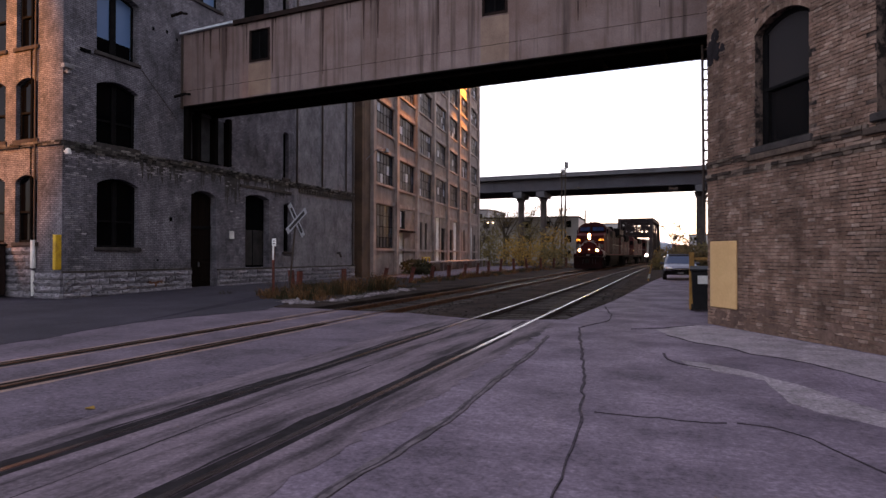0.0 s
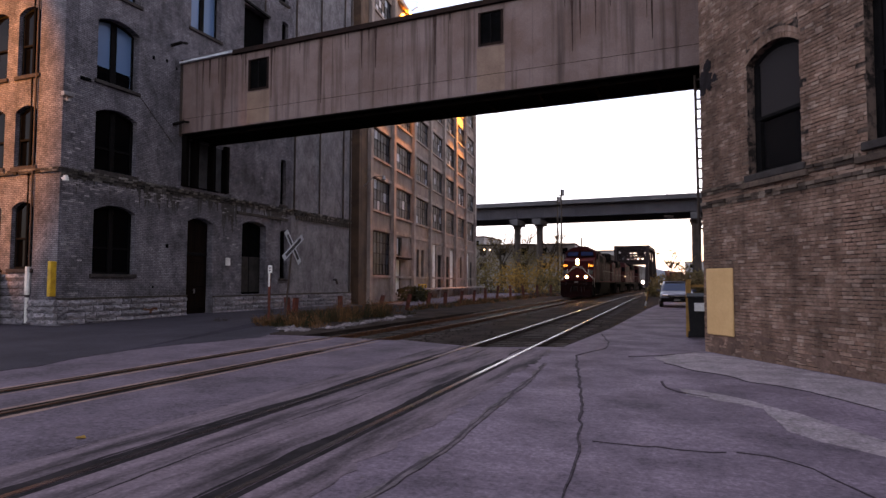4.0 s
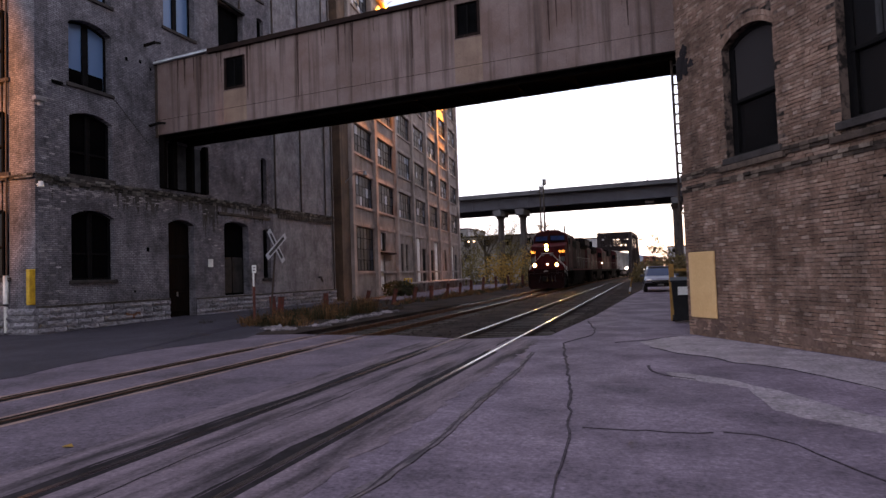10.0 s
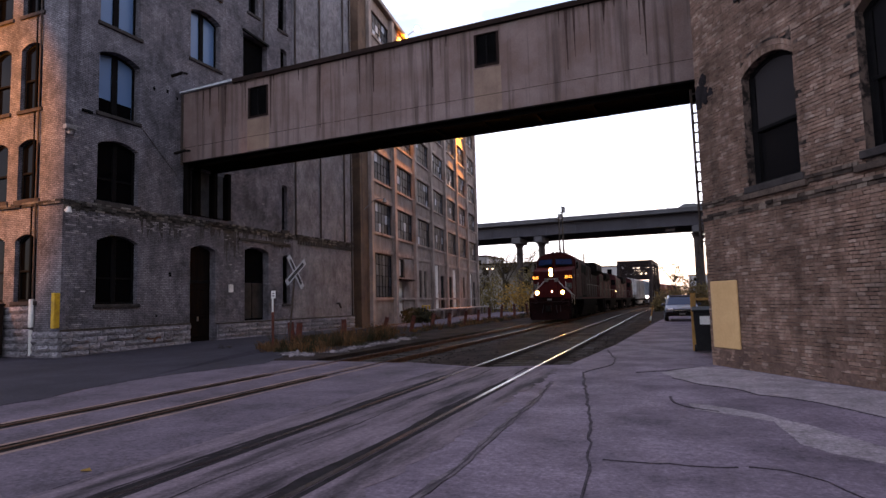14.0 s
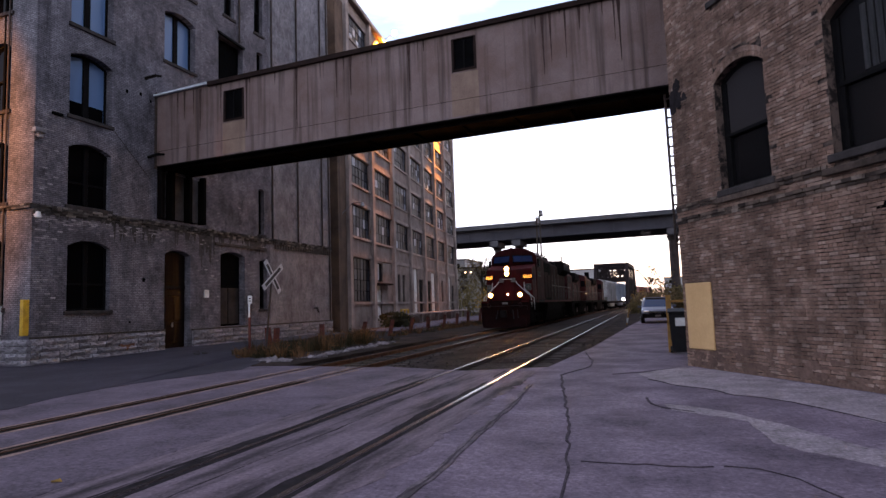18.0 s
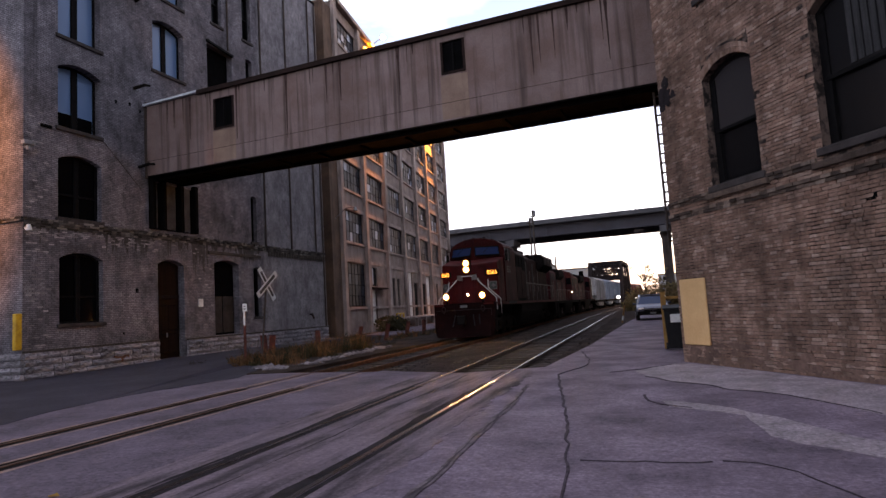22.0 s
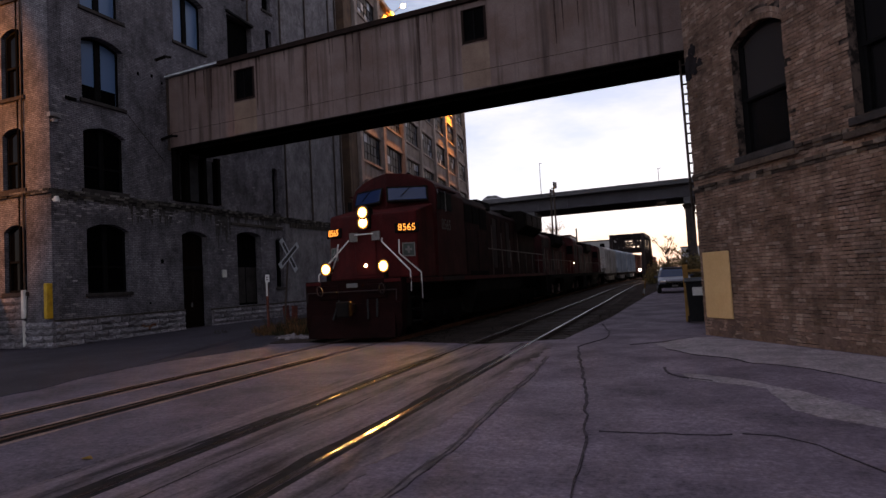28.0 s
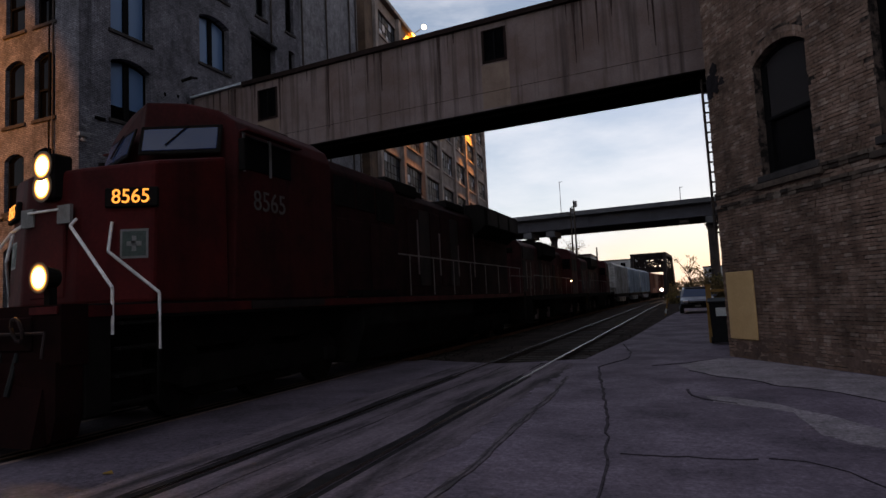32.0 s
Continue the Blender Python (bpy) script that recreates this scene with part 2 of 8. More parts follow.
def brick_mat(name, c1, c2, mortar, stain, bw=0.21, bh=0.07, size=0.012, bump=0.5, stain_amt=0.55, u="xz"):
    """Brickwork on a wall whose own x runs along it and whose z is up."""
    m = bpy.data.materials.new(name)
    m.use_nodes = True
    n, l = m.node_tree.nodes, m.node_tree.links
    n.clear()
    out = n.new("ShaderNodeOutputMaterial")
    b = n.new("ShaderNodeBsdfPrincipled")
    l.new(b.outputs["BSDF"], out.inputs["Surface"])
    tc = n.new("ShaderNodeTexCoord")
    sep = n.new("ShaderNodeSeparateXYZ")
    com = n.new("ShaderNodeCombineXYZ")
    l.new(tc.outputs["Object"], sep.inputs["Vector"])
    ax = n.new("ShaderNodeMath")
    ax.operation = "ADD"
    l.new(sep.outputs["X"], ax.inputs[0])
    l.new(sep.outputs["Y"], ax.inputs[1])
    l.new(ax.outputs["Value"], com.inputs["X"])
    l.new(sep.outputs["Z"], com.inputs["Y"])
    br = n.new("ShaderNodeTexBrick")
    br.inputs["Scale"].default_value = 1.0
    br.inputs["Brick Width"].default_value = bw
    br.inputs["Row Height"].default_value = bh
    br.inputs["Mortar Size"].default_value = size
    br.inputs["Mortar Smooth"].default_value = 0.4
    br.inputs["Bias"].default_value = -0.1
    br.inputs["Color1"].default_value = (*c1, 1)
    br.inputs["Color2"].default_value = (*c2, 1)
    br.inputs["Mortar"].default_value = (*mortar, 1)
    l.new(com.outputs["Vector"], br.inputs["Vector"])
    st = n.new("ShaderNodeTexNoise")
    st.inputs["Scale"].default_value, st.inputs["Detail"].default_value, st.inputs["Roughness"].default_value = 0.55, 8, 0.68
    l.new(tc.outputs["Object"], st.inputs["Vector"])
    sr = n.new("ShaderNodeMapRange")
    sr.inputs["From Min"].default_value, sr.inputs["From Max"].default_value, sr.inputs["To Max"].default_value = 0.42, 0.64, stain_amt
    l.new(st.outputs["Fac"], sr.inputs["Value"])
    mx = n.new("ShaderNodeMix")
    mx.data_type = "RGBA"
    mx.inputs["B"].default_value = (*stain, 1)
    l.new(br.outputs["Color"], mx.inputs["A"])
    l.new(sr.outputs["Result"], mx.inputs["Factor"])
    pn = n.new("ShaderNodeTexNoise")
    pn.inputs["Scale"].default_value, pn.inputs["Detail"].default_value, pn.inputs["Roughness"].default_value = 2.4, 9, 0.75
    pmap = n.new("ShaderNodeMapping")
    pmap.inputs["Location"].default_value, pmap.inputs["Scale"].default_value = (7.3, 3.1, 5.9), (1.0, 1.0, 0.6)
    l.new(tc.outputs["Object"], pmap.inputs["Vector"])
    l.new(pmap.outputs["Vector"], pn.inputs["Vector"])
    pr = n.new("ShaderNodeMapRange")
    pr.inputs["From Min"].default_value, pr.inputs["From Max"].default_value = 0.38, 0.66
    pr.inputs["To Min"].default_value, pr.inputs["To Max"].default_value = 0.66, 1.4
    l.new(pn.outputs["Fac"], pr.inputs["Value"])
    pz = n.new("ShaderNodeMix")
    pz.data_type, pz.blend_type = "RGBA", "MULTIPLY"
    pz.inputs["Factor"].default_value = 1.0
    l.new(mx.outputs["Result"], pz.inputs["A"])
    l.new(pr.outputs["Result"], pz.inputs["B"])
    gr = n.new("ShaderNodeTexNoise")
    gr.inputs["Scale"].default_value, gr.inputs["Detail"].default_value = 9.0, 5
    l.new(tc.outputs["Object"], gr.inputs["Vector"])
    gm = n.new("ShaderNodeMapRange")
    gm.inputs["To Min"].default_value, gm.inputs["To Max"].default_value = 0.55, 1.45
    l.new(gr.outputs["Fac"], gm.inputs["Value"])
    mu = n.new("ShaderNodeMix")
    mu.data_type, mu.blend_type = "RGBA", "MULTIPLY"
    mu.inputs["Factor"].default_value = 1.0
    l.new(pz.outputs["Result"], mu.inputs["A"])
    l.new(gm.outputs["Result"], mu.inputs["B"])
    l.new(mu.outputs["Result"], b.inputs["Base Color"])
    b.inputs["Roughness"].default_value = 0.9
    b.inputs["Specular IOR Level"].default_value = 0.1
    bp = n.new("ShaderNodeBump")
    bp.inputs["Strength"].default_value, bp.inputs["Distance"].default_value = bump, 0.012
    inv = n.new("ShaderNodeMath")
    inv.operation = "SUBTRACT"
    l.new(gr.outputs["Fac"], inv.inputs[0])
    l.new(br.outputs["Fac"], inv.inputs[1])
    l.new(inv.outputs["Value"], bp.inputs["Height"])
    l.new(bp.outputs["Normal"], b.inputs["Normal"])
    return m


def brick_piece_mat(name, stops, streak):
    """Bricks laid one by one: each takes its own colour, under soot that has run down the wall."""
    m = bpy.data.materials.new(name)
    m.use_nodes = True
    n, l = m.node_tree.nodes, m.node_tree.links
    b = n["Principled BSDF"]
    b.inputs["Roughness"].default_value, b.inputs["Specular IOR Level"].default_value = 0.9, 0.12
    oi, geo = n.new("ShaderNodeObjectInfo"), n.new("ShaderNodeNewGeometry")
    add, fr = n.new("ShaderNodeMath"), n.new("ShaderNodeMath")
    add.operation, fr.operation = "ADD", "FRACT"
    l.new(oi.outputs["Random"], add.inputs[0])
    l.new(geo.outputs["Random Per Island"], add.inputs[1])
    l.new(add.outputs["Value"], fr.inputs[0])
    ramp_ = n.new("ShaderNodeValToRGB")
    while len(ramp_.color_ramp.elements) < len(stops):
        ramp_.color_ramp.elements.new(0.5)
    for e, (p, c) in zip(ramp_.color_ramp.elements, stops):
        e.position, e.color = p, (*c, 1)
    l.new(fr.outputs["Value"], ramp_.inputs["Fac"])
    last = ramp_.outputs["Color"]
    layers = (((1.1, 1.1, 2.0), 1.0, 8, 0.34, 0.68, 0.60, 1.5), ((1.5, 1.5, 0.17), 1.0, 5, 0.42, 0.64, 1.10, 1.10 - 0.52 * streak), ((1, 1, 1), 24.0, 5, 0.25, 0.75, 0.66, 1.34))
    relief = None
    for sc, size, det, lo_, hi_, to0, to1 in layers:
        mp_, no, mr = n.new("ShaderNodeMapping"), n.new("ShaderNodeTexNoise"), n.new("ShaderNodeMapRange")
        mp_.inputs["Scale"].default_value = sc
        no.inputs["Scale"].default_value, no.inputs["Detail"].default_value, no.inputs["Roughness"].default_value = size, det, 0.66
        mr.inputs["From Min"].default_value, mr.inputs["From Max"].default_value = lo_, hi_
        mr.inputs["To Min"].default_value, mr.inputs["To Max"].default_value = to0, to1
        l.new(geo.outputs["Position"], mp_.inputs["Vector"])
        l.new(mp_.outputs["Vector"], no.inputs["Vector"])
        l.new(no.outputs["Fac"], mr.inputs["Value"])
        mu = n.new("ShaderNodeMix")
        mu.data_type, mu.blend_type = "RGBA", "MULTIPLY"
        mu.inputs["Factor"].default_value = 1.0
        l.new(last, mu.inputs["A"])
        l.new(mr.outputs["Result"], mu.inputs["B"])
        last, relief = mu.outputs["Result"], no
    l.new(last, b.inputs["Base Color"])
    bp = n.new("ShaderNodeBump")
    bp.inputs["Strength"].default_value, bp.inputs["Distance"].default_value = 0.5, 0.01
    l.new(relief.outputs["Fac"], bp.inputs["Height"])
    l.new(bp.outputs["Normal"], b.inputs["Normal"])
    return m


def leaf_mat(name, col, col2):
    """Thin autumn leaves that let light through."""
    m = mat(name, col, col2, 0.8, scale=1.2, bump=0, per_object=0.4)
    n, l = m.node_tree.nodes, m.node_tree.links
    b, out = n["Principled BSDF"], n["Material Output"]
    tr, mx = n.new("ShaderNodeBsdfTranslucent"), n.new("ShaderNodeMixShader")
    l.new(b.inputs["Base Color"].links[0].from_socket, tr.inputs["Color"])
    mx.inputs["Fac"].default_value = 0.45
    l.new(b.outputs["BSDF"], mx.inputs[1])
    l.new(tr.outputs["BSDF"], mx.inputs[2])
    l.new(mx.outputs["Shader"], out.inputs["Surface"])
    return m


def glow(name, col, strength):
    m = bpy.data.materials.new(name)
    m.use_nodes = True
    b = m.node_tree.nodes["Principled BSDF"]
    b.inputs["Base Color"].default_value = (*col, 1)
    b.inputs["Emission Color"].default_value = (*col, 1)
    b.inputs["Emission Strength"].default_value = strength
    return m


def glass_mat(name, tint, rough=0.05, spec=0.5):
    """Old dusty window glass over a dark room."""
    m = bpy.data.materials.new(name)
    m.use_nodes = True
    n, l = m.node_tree.nodes, m.node_tree.links
    b = n["Principled BSDF"]
    b.inputs["Base Color"].default_value = (*tint, 1)
    b.inputs["Roughness"].default_value = rough
    b.inputs["Specular IOR Level"].default_value = spec
    tc = n.new("ShaderNodeTexCoord")
    no = n.new("ShaderNodeTexNoise")
    no.inputs["Scale"].default_value = 1.3
    l.new(tc.outputs["Object"], no.inputs["Vector"])
    bp = n.new("ShaderNodeBump")
    bp.inputs["Strength"].default_value, bp.inputs["Distance"].default_value = 0.06, 0.02
    l.new(no.outputs["Fac"], bp.inputs["Height"])
    l.new(bp.outputs["Normal"], b.inputs["Normal"])
    return m


M_STAIN = mat("dark_stained_asphalt", (0.050, 0.041, 0.046), (0.120, 0.095, 0.107), 0.92, scale=3.5, fine=26, bump=0.3, spec=0.15, grit=0.5, detail=9, mix_lo=0.40, mix_hi=0.62)
M_CRACK = mat("crack_filler", (0.026, 0.021, 0.025), (0.066, 0.052, 0.062), 0.95, scale=6, fine=40, bump=0.2, spec=0.05)
M_RAILR = mat("rusted_rail_head", (0.13, 0.075, 0.052), (0.07, 0.04, 0.028), 0.42, metal=0.7, scale=2.0, fine=30, bump=0.05)
M_ASPHALT = mat("worn_asphalt", (0.157, 0.121, 0.155), (0.070, 0.054, 0.070), 0.88, speck=0.42, scale=0.8, fine=26, grit=0.6, bump=0.35, mix_lo=0.36, mix_hi=0.64, spec=0.14, detail=10)
M_APRON = mat("darker_asphalt", (0.110, 0.085, 0.109), (0.055, 0.043, 0.054), 0.88, speck=0.45, scale=0.8, fine=26, grit=0.6, bump=0.35, mix_lo=0.36, mix_hi=0.64, spec=0.14, detail=10)
M_LOT = mat("dark_asphalt", (0.0235, 0.0192, 0.029), (0.0122, 0.0101, 0.0155), 0.9, speck=0.34, scale=0.5, fine=22, grit=0.5, bump=0.3, spec=0.2, detail=10)
M_CONC = mat("worn_concrete", (0.255, 0.216, 0.236), (0.135, 0.112, 0.123), 0.9, speck=0.4, scale=1.6, fine=22, grit=0.45, bump=0.25, spec=0.2, detail=10)
M_GROOVE = mat("rusty_groove_dirt", (0.0035, 0.0026, 0.0024), (0.010, 0.0065, 0.0055), 0.95, scale=5, fine=40, bump=0.3, spec=0.05)
M_TAR = mat("tar", (0.0085, 0.007, 0.0078), (0.024, 0.020, 0.022), 0.95, scale=3, fine=40, bump=0.2, spec=0.05)
M_BAND = mat("oily_asphalt", (0.128, 0.097, 0.115), (0.020, 0.0155, 0.018), 0.9, speck=0.3, spec=0.15, scale=1.1, fine=26, grit=0.6, bump=0.35, stretch=(2.6, 0.34, 1), mix_lo=0.42, mix_hi=0.66, detail=9)
M_BALLAST = mat("ballast", (0.028, 0.023, 0.021), (0.012, 0.010, 0.009), 1.0, spec=0.01, scale=9, fine=35, bump=0.9, bump_dist=0.05)
M_DIRT = mat("dry_dirt", (0.040, 0.030, 0.027), (0.019, 0.0145, 0.013), 1.0, spec=0.01, scale=0.6, fine=18, bump=0.5, bump_dist=0.04)
M_RAIL = mat("polished_rail_steel", (0.36, 0.31, 0.30), (0.25, 0.20, 0.185), 0.25, metal=1.0, scale=0.7, fine=30, bump=0.0, uneven=0.03)
M_RUST = mat("rusty_rail_side", (0.15, 0.065, 0.032), (0.08, 0.036, 0.022), 0.85, scale=4, fine=60, bump=0.4)
M_TIE = mat("creosoted_timber", (0.038, 0.029, 0.024), (0.02, 0.016, 0.0135), 0.9, scale=2, fine=30, bump=0.4, per_object=0.3)
M_BRICK_G = brick_mat("sooty_cream_brick", (0.186, 0.176, 0.199), (0.118, 0.111, 0.127), (0.072, 0.068, 0.077), (0.042, 0.039, 0.045), size=0.014, stain_amt=0.72)
M_BRICK_P = brick_mat("painted_grey_brick", (0.196, 0.186, 0.201), (0.161, 0.152, 0.164), (0.134, 0.127, 0.137), (0.094, 0.088, 0.096), bump=0.3)
M_BRICK_R = brick_mat("brown_cream_brick", (0.22, 0.16, 0.115), (0.12, 0.085, 0.062), (0.12, 0.095, 0.075), (0.08, 0.058, 0.047))
M_BRICK = brick_piece_mat("single_brick", ((0.0, (0.134, 0.079, 0.059)), (0.3, (0.157, 0.096, 0.073)), (0.62, (0.177, 0.112, 0.086)), (0.86, (0.198, 0.130, 0.102)), (0.985, (0.240, 0.170, 0.140))), 1.0)
M_STRINGB = brick_piece_mat("sooty_brick_course", ((0.0, (0.030, 0.022, 0.019)), (0.4, (0.062, 0.044, 0.036)), (0.75, (0.098, 0.070, 0.056)), (0.95, (0.16, 0.122, 0.10))), 1.0)
M_STRINGG = brick_piece_mat("sooty_grey_course", ((0.0, (0.020, 0.018, 0.017)), (0.4, (0.043, 0.039, 0.037)), (0.75, (0.075, 0.069, 0.065)), (0.95, (0.15, 0.14, 0.13))), 1.0)
M_PALEBRICK = brick_piece_mat("pale_chipped_brick", ((0.0, (0.125, 0.117, 0.124)), (0.5, (0.163, 0.152, 0.162)), (0.9, (0.235, 0.22, 0.232))), 0.6)
M_MORTAR = mat("old_mortar", (0.105, 0.073, 0.060), (0.014, 0.0105, 0.0095), 0.95, scale=4.0, fine=40, bump=0.4, mix_lo=0.44, mix_hi=0.56, detail=8)
M_STONE = mat("limestone", (0.27, 0.255, 0.28), (0.105, 0.098, 0.108), 0.9, scale=2.5, fine=20, bump=0.6, per_object=0.28, bump_dist=0.03)
M_STRING = mat("sooty_stone_course", (0.06, 0.050, 0.043), (0.03, 0.026, 0.023), 0.9, scale=3, fine=30, bump=0.5)
M_PLINTH = mat("smeared_brown_render", (0.150, 0.093, 0.074), (0.082, 0.051, 0.042), 0.92, scale=1.5, fine=20, bump=0.5, grit=0.5, detail=9)
M_SOOT = mat("soot_stain", (0.026, 0.024, 0.023), (0.062, 0.057, 0.055), 0.95, scale=6, fine=30, bump=0.4)
M_XB = mat("bluish_white_paint", (0.50, 0.54, 0.60), (0.34, 0.36, 0.40), 0.6, scale=2, bump=0.1, streak=0.3)
M_SILL = mat("sooty_stone_sill", (0.044, 0.037, 0.036), (0.024, 0.020, 0.020), 0.9, scale=3, fine=30, bump=0.4)
M_FRAME = mat("dark_window_paint", (0.0035, 0.0035, 0.004), (0.007, 0.0065, 0.0065), 0.8, scale=5, fine=40, bump=0.15, spec=0.04)
M_DOORD = mat("dark_door_wood", (0.006, 0.004, 0.0034), (0.011, 0.007, 0.0055), 0.18, spec=0.045, scale=2, fine=30, bump=0.06, stretch=(6, 6, 0.4))
# near black stands for the lack of light in rooms, doorways and holes
M_VOID = mat("unlit_interior_black", (0.002, 0.002, 0.002), (0.004, 0.004, 0.0045), 0.95, bump=0, spec=0.01)
M_TANPOST = mat("tan_post_paint", (0.30, 0.16, 0.045), (0.20, 0.10, 0.03), 0.7, scale=4, bump=0.1)
# almost black pane: the unlit room behind is put into its colour
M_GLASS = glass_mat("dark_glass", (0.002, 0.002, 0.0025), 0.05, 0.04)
M_GLASSF = glass_mat("grimy_factory_glass", (0.016, 0.019, 0.026), 0.5, 0.1)
M_GLASSD = glass_mat("dusty_glass", (0.045, 0.052, 0.068), 0.5, 0.1)
# window glass with the sky's reflection put into a blue base colour
M_GLASSB = glass_mat("sky_blue_glass", (0.075, 0.145, 0.265), 0.3, 0.4)
M_CURT = mat("grey_blind", (0.036, 0.036, 0.038), (0.016, 0.016, 0.017), 0.9, scale=2, bump=0.1, stretch=(8, 8, 0.5))
# pale panes: sky light in the glass is given as base colour
M_PALEPANE = glass_mat("sky_pale_glass", (0.25, 0.28, 0.34), 0.5, 0.15)
M_SASHUP = glass_mat("glass_before_a_grey_curtain", (0.026, 0.023, 0.024), 0.2, 0.2)
M_SASHLO = glass_mat("glass_before_a_dark_room", (0.007, 0.0065, 0.007), 0.15, 0.15)
# pale door strips and bogie covers: highlights put in as colour
M_HIGHLIGHT = mat("pale_highlight_strip", (0.17, 0.125, 0.125), (0.07, 0.05, 0.05), 0.7, scale=2, bump=0.08, streak=0.3)
M_PANEL = mat("dark_grey_boarding", (0.06, 0.06, 0.064), (0.03, 0.03, 0.032), 0.8, scale=2, bump=0.1)
M_PANELD = mat("dull_brown_boarding", (0.030, 0.026, 0.025), (0.016, 0.014, 0.013), 0.8, scale=2, bump=0.1)
M_COLUMN = mat("dark_column_concrete", (0.062, 0.048, 0.044), (0.036, 0.029, 0.027), 0.9, scale=0.6, fine=14, bump=0.3, streak=0.5)
M_PIER = mat("dark_brown_pier", (0.125, 0.076, 0.052), (0.062, 0.040, 0.030), 0.9, scale=0.6, fine=14, bump=0.3, streak=0.5)
M_RUBBLE = mat("pale_rubble", (0.215, 0.185, 0.195), (0.055, 0.047, 0.05), 0.95, scale=2, fine=30, bump=0.4, per_object=0.4)
M_BADGE = mat("green_badge", (0.05, 0.068, 0.06), (0.04, 0.052, 0.046), 0.6, bump=0)
M_SIDING = mat("weathered_sheet_siding", (0.182, 0.132, 0.125), (0.126, 0.079, 0.067), 0.68, spec=0.2, metal=0.0, scale=0.55, fine=25, bump=0.1, streak=0.85, run=0.42, per_object=0.07)
M_TANSHEET = mat("rust_tinged_siding", (0.235, 0.158, 0.118), (0.165, 0.108, 0.083), 0.68, spec=0.2, scale=0.8, fine=25, bump=0.1, streak=0.5, run=0.5)
M_ROOFTRIM = mat("rusty_roof_edge", (0.026, 0.015, 0.013), (0.014, 0.010, 0.009), 0.9, spec=0.04, scale=2, bump=0.3)
# near black: shade under bridge, porch and recess is put into the colour
M_UNDER = mat("shade_black_underside", (0.003, 0.0024, 0.0022), (0.006, 0.005, 0.0045), 0.95, scale=1.5, bump=0.3, spec=0.01)
M_FACCON = mat("factory_concrete", (0.32, 0.258, 0.235), (0.165, 0.132, 0.12), 0.9, scale=0.5, fine=14, bump=0.3, streak=0.5)
M_FACPAN = mat("factory_panel", (0.25, 0.196, 0.175), (0.135, 0.104, 0.094), 0.9, scale=0.8, fine=14, bump=0.3, streak=0.4)
M_WHITE = mat("white_paint", (0.66, 0.66, 0.64), (0.45, 0.44, 0.42), 0.6, scale=2, bump=0.1, streak=0.3)
M_YELLOW = mat("yellow_paint", (0.52, 0.31, 0.022), (0.34, 0.19, 0.02), 0.55, scale=4, bump=0.1)
M_STEEL = mat("grey_steel", (0.22, 0.22, 0.23), (0.13, 0.12, 0.12), 0.5, metal=0.6, scale=3, bump=0.1)
M_DKSTEEL = mat("dark_steel", (0.035, 0.03, 0.03), (0.06, 0.04, 0.03), 0.7, metal=0.3, scale=3, bump=0.2)
M_TRUSS = mat("rusty_truss_steel", (0.026, 0.017, 0.016), (0.016, 0.012, 0.012), 0.85, scale=1, bump=0.2)
M_VIA = mat("viaduct_steel", (0.066, 0.062, 0.073), (0.044, 0.041, 0.048), 0.7, scale=0.2, bump=0.1)
M_VIAC = mat("viaduct_concrete", (0.095, 0.093, 0.098), (0.062, 0.06, 0.064), 0.9, scale=0.3, bump=0.2)
M_POST = mat("rusty_post", (0.13, 0.036, 0.026), (0.05, 0.021, 0.017), 0.85, scale=5, bump=0.4)
M_PLY = mat("tan_board", (0.55, 0.345, 0.168), (0.49, 0.30, 0.14), 0.7, grit=0.12, scale=1.5, fine=20, bump=0.08)
M_BIN = mat("black_plastic", (0.009, 0.009, 0.010), (0.014, 0.014, 0.015), 0.55, scale=5, bump=0.08, spec=0.15)
M_RUBBER = mat("rubber", (0.012, 0.012, 0.012), (0.02, 0.02, 0.02), 0.9, bump=0.2)
M_CAR = mat("grey_car_paint", (0.085, 0.088, 0.11), (0.07, 0.073, 0.09), 0.4, metal=0.5, scale=1, bump=0, coat=0.6)
# silver paint of viaduct cars; on the minivan's top it holds sky light
M_CARHOOD = mat("silver_and_skylit_paint", (0.19, 0.19, 0.235), (0.14, 0.14, 0.175), 0.35, metal=0.4, scale=1, bump=0, coat=0.5)
M_CARGL = glass_mat("car_glass", (0.02, 0.025, 0.03), 0.03)
# van windscreen: sky reflection given by a blue base colour
M_VANGL = glass_mat("sky_blue_car_glass", (0.028, 0.046, 0.095), 0.12, 0.22)
# part of the sky's reflection is mixed into this blue base
M_WSCREEN = glass_mat("sky_blue_windscreen", (0.012, 0.026, 0.075), 0.06, 0.42)
M_LOCOGL = glass_mat("grimy_cab_glass", (0.003, 0.003, 0.004), 0.6, 0.03)
M_DKRAILING = mat("dull_handrail", (0.14, 0.115, 0.11), (0.07, 0.055, 0.052), 0.6, scale=6, bump=0.05)
M_CHROME = mat("chrome", (0.6, 0.6, 0.62), (0.5, 0.5, 0.5), 0.15, metal=1.0, bump=0)
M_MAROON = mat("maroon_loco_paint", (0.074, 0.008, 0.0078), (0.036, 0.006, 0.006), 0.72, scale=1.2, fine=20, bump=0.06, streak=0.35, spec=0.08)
# cab, pilot and lead hood share the nose's maroon, darkened to hold their shade
M_CAB = mat("shaded_maroon_cab", (0.046, 0.0062, 0.006), (0.024, 0.005, 0.005), 0.75, scale=1.2, fine=20, bump=0.06, streak=0.35, spec=0.08)
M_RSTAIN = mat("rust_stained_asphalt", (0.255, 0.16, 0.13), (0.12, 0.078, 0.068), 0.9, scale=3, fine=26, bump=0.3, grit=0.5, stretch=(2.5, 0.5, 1))
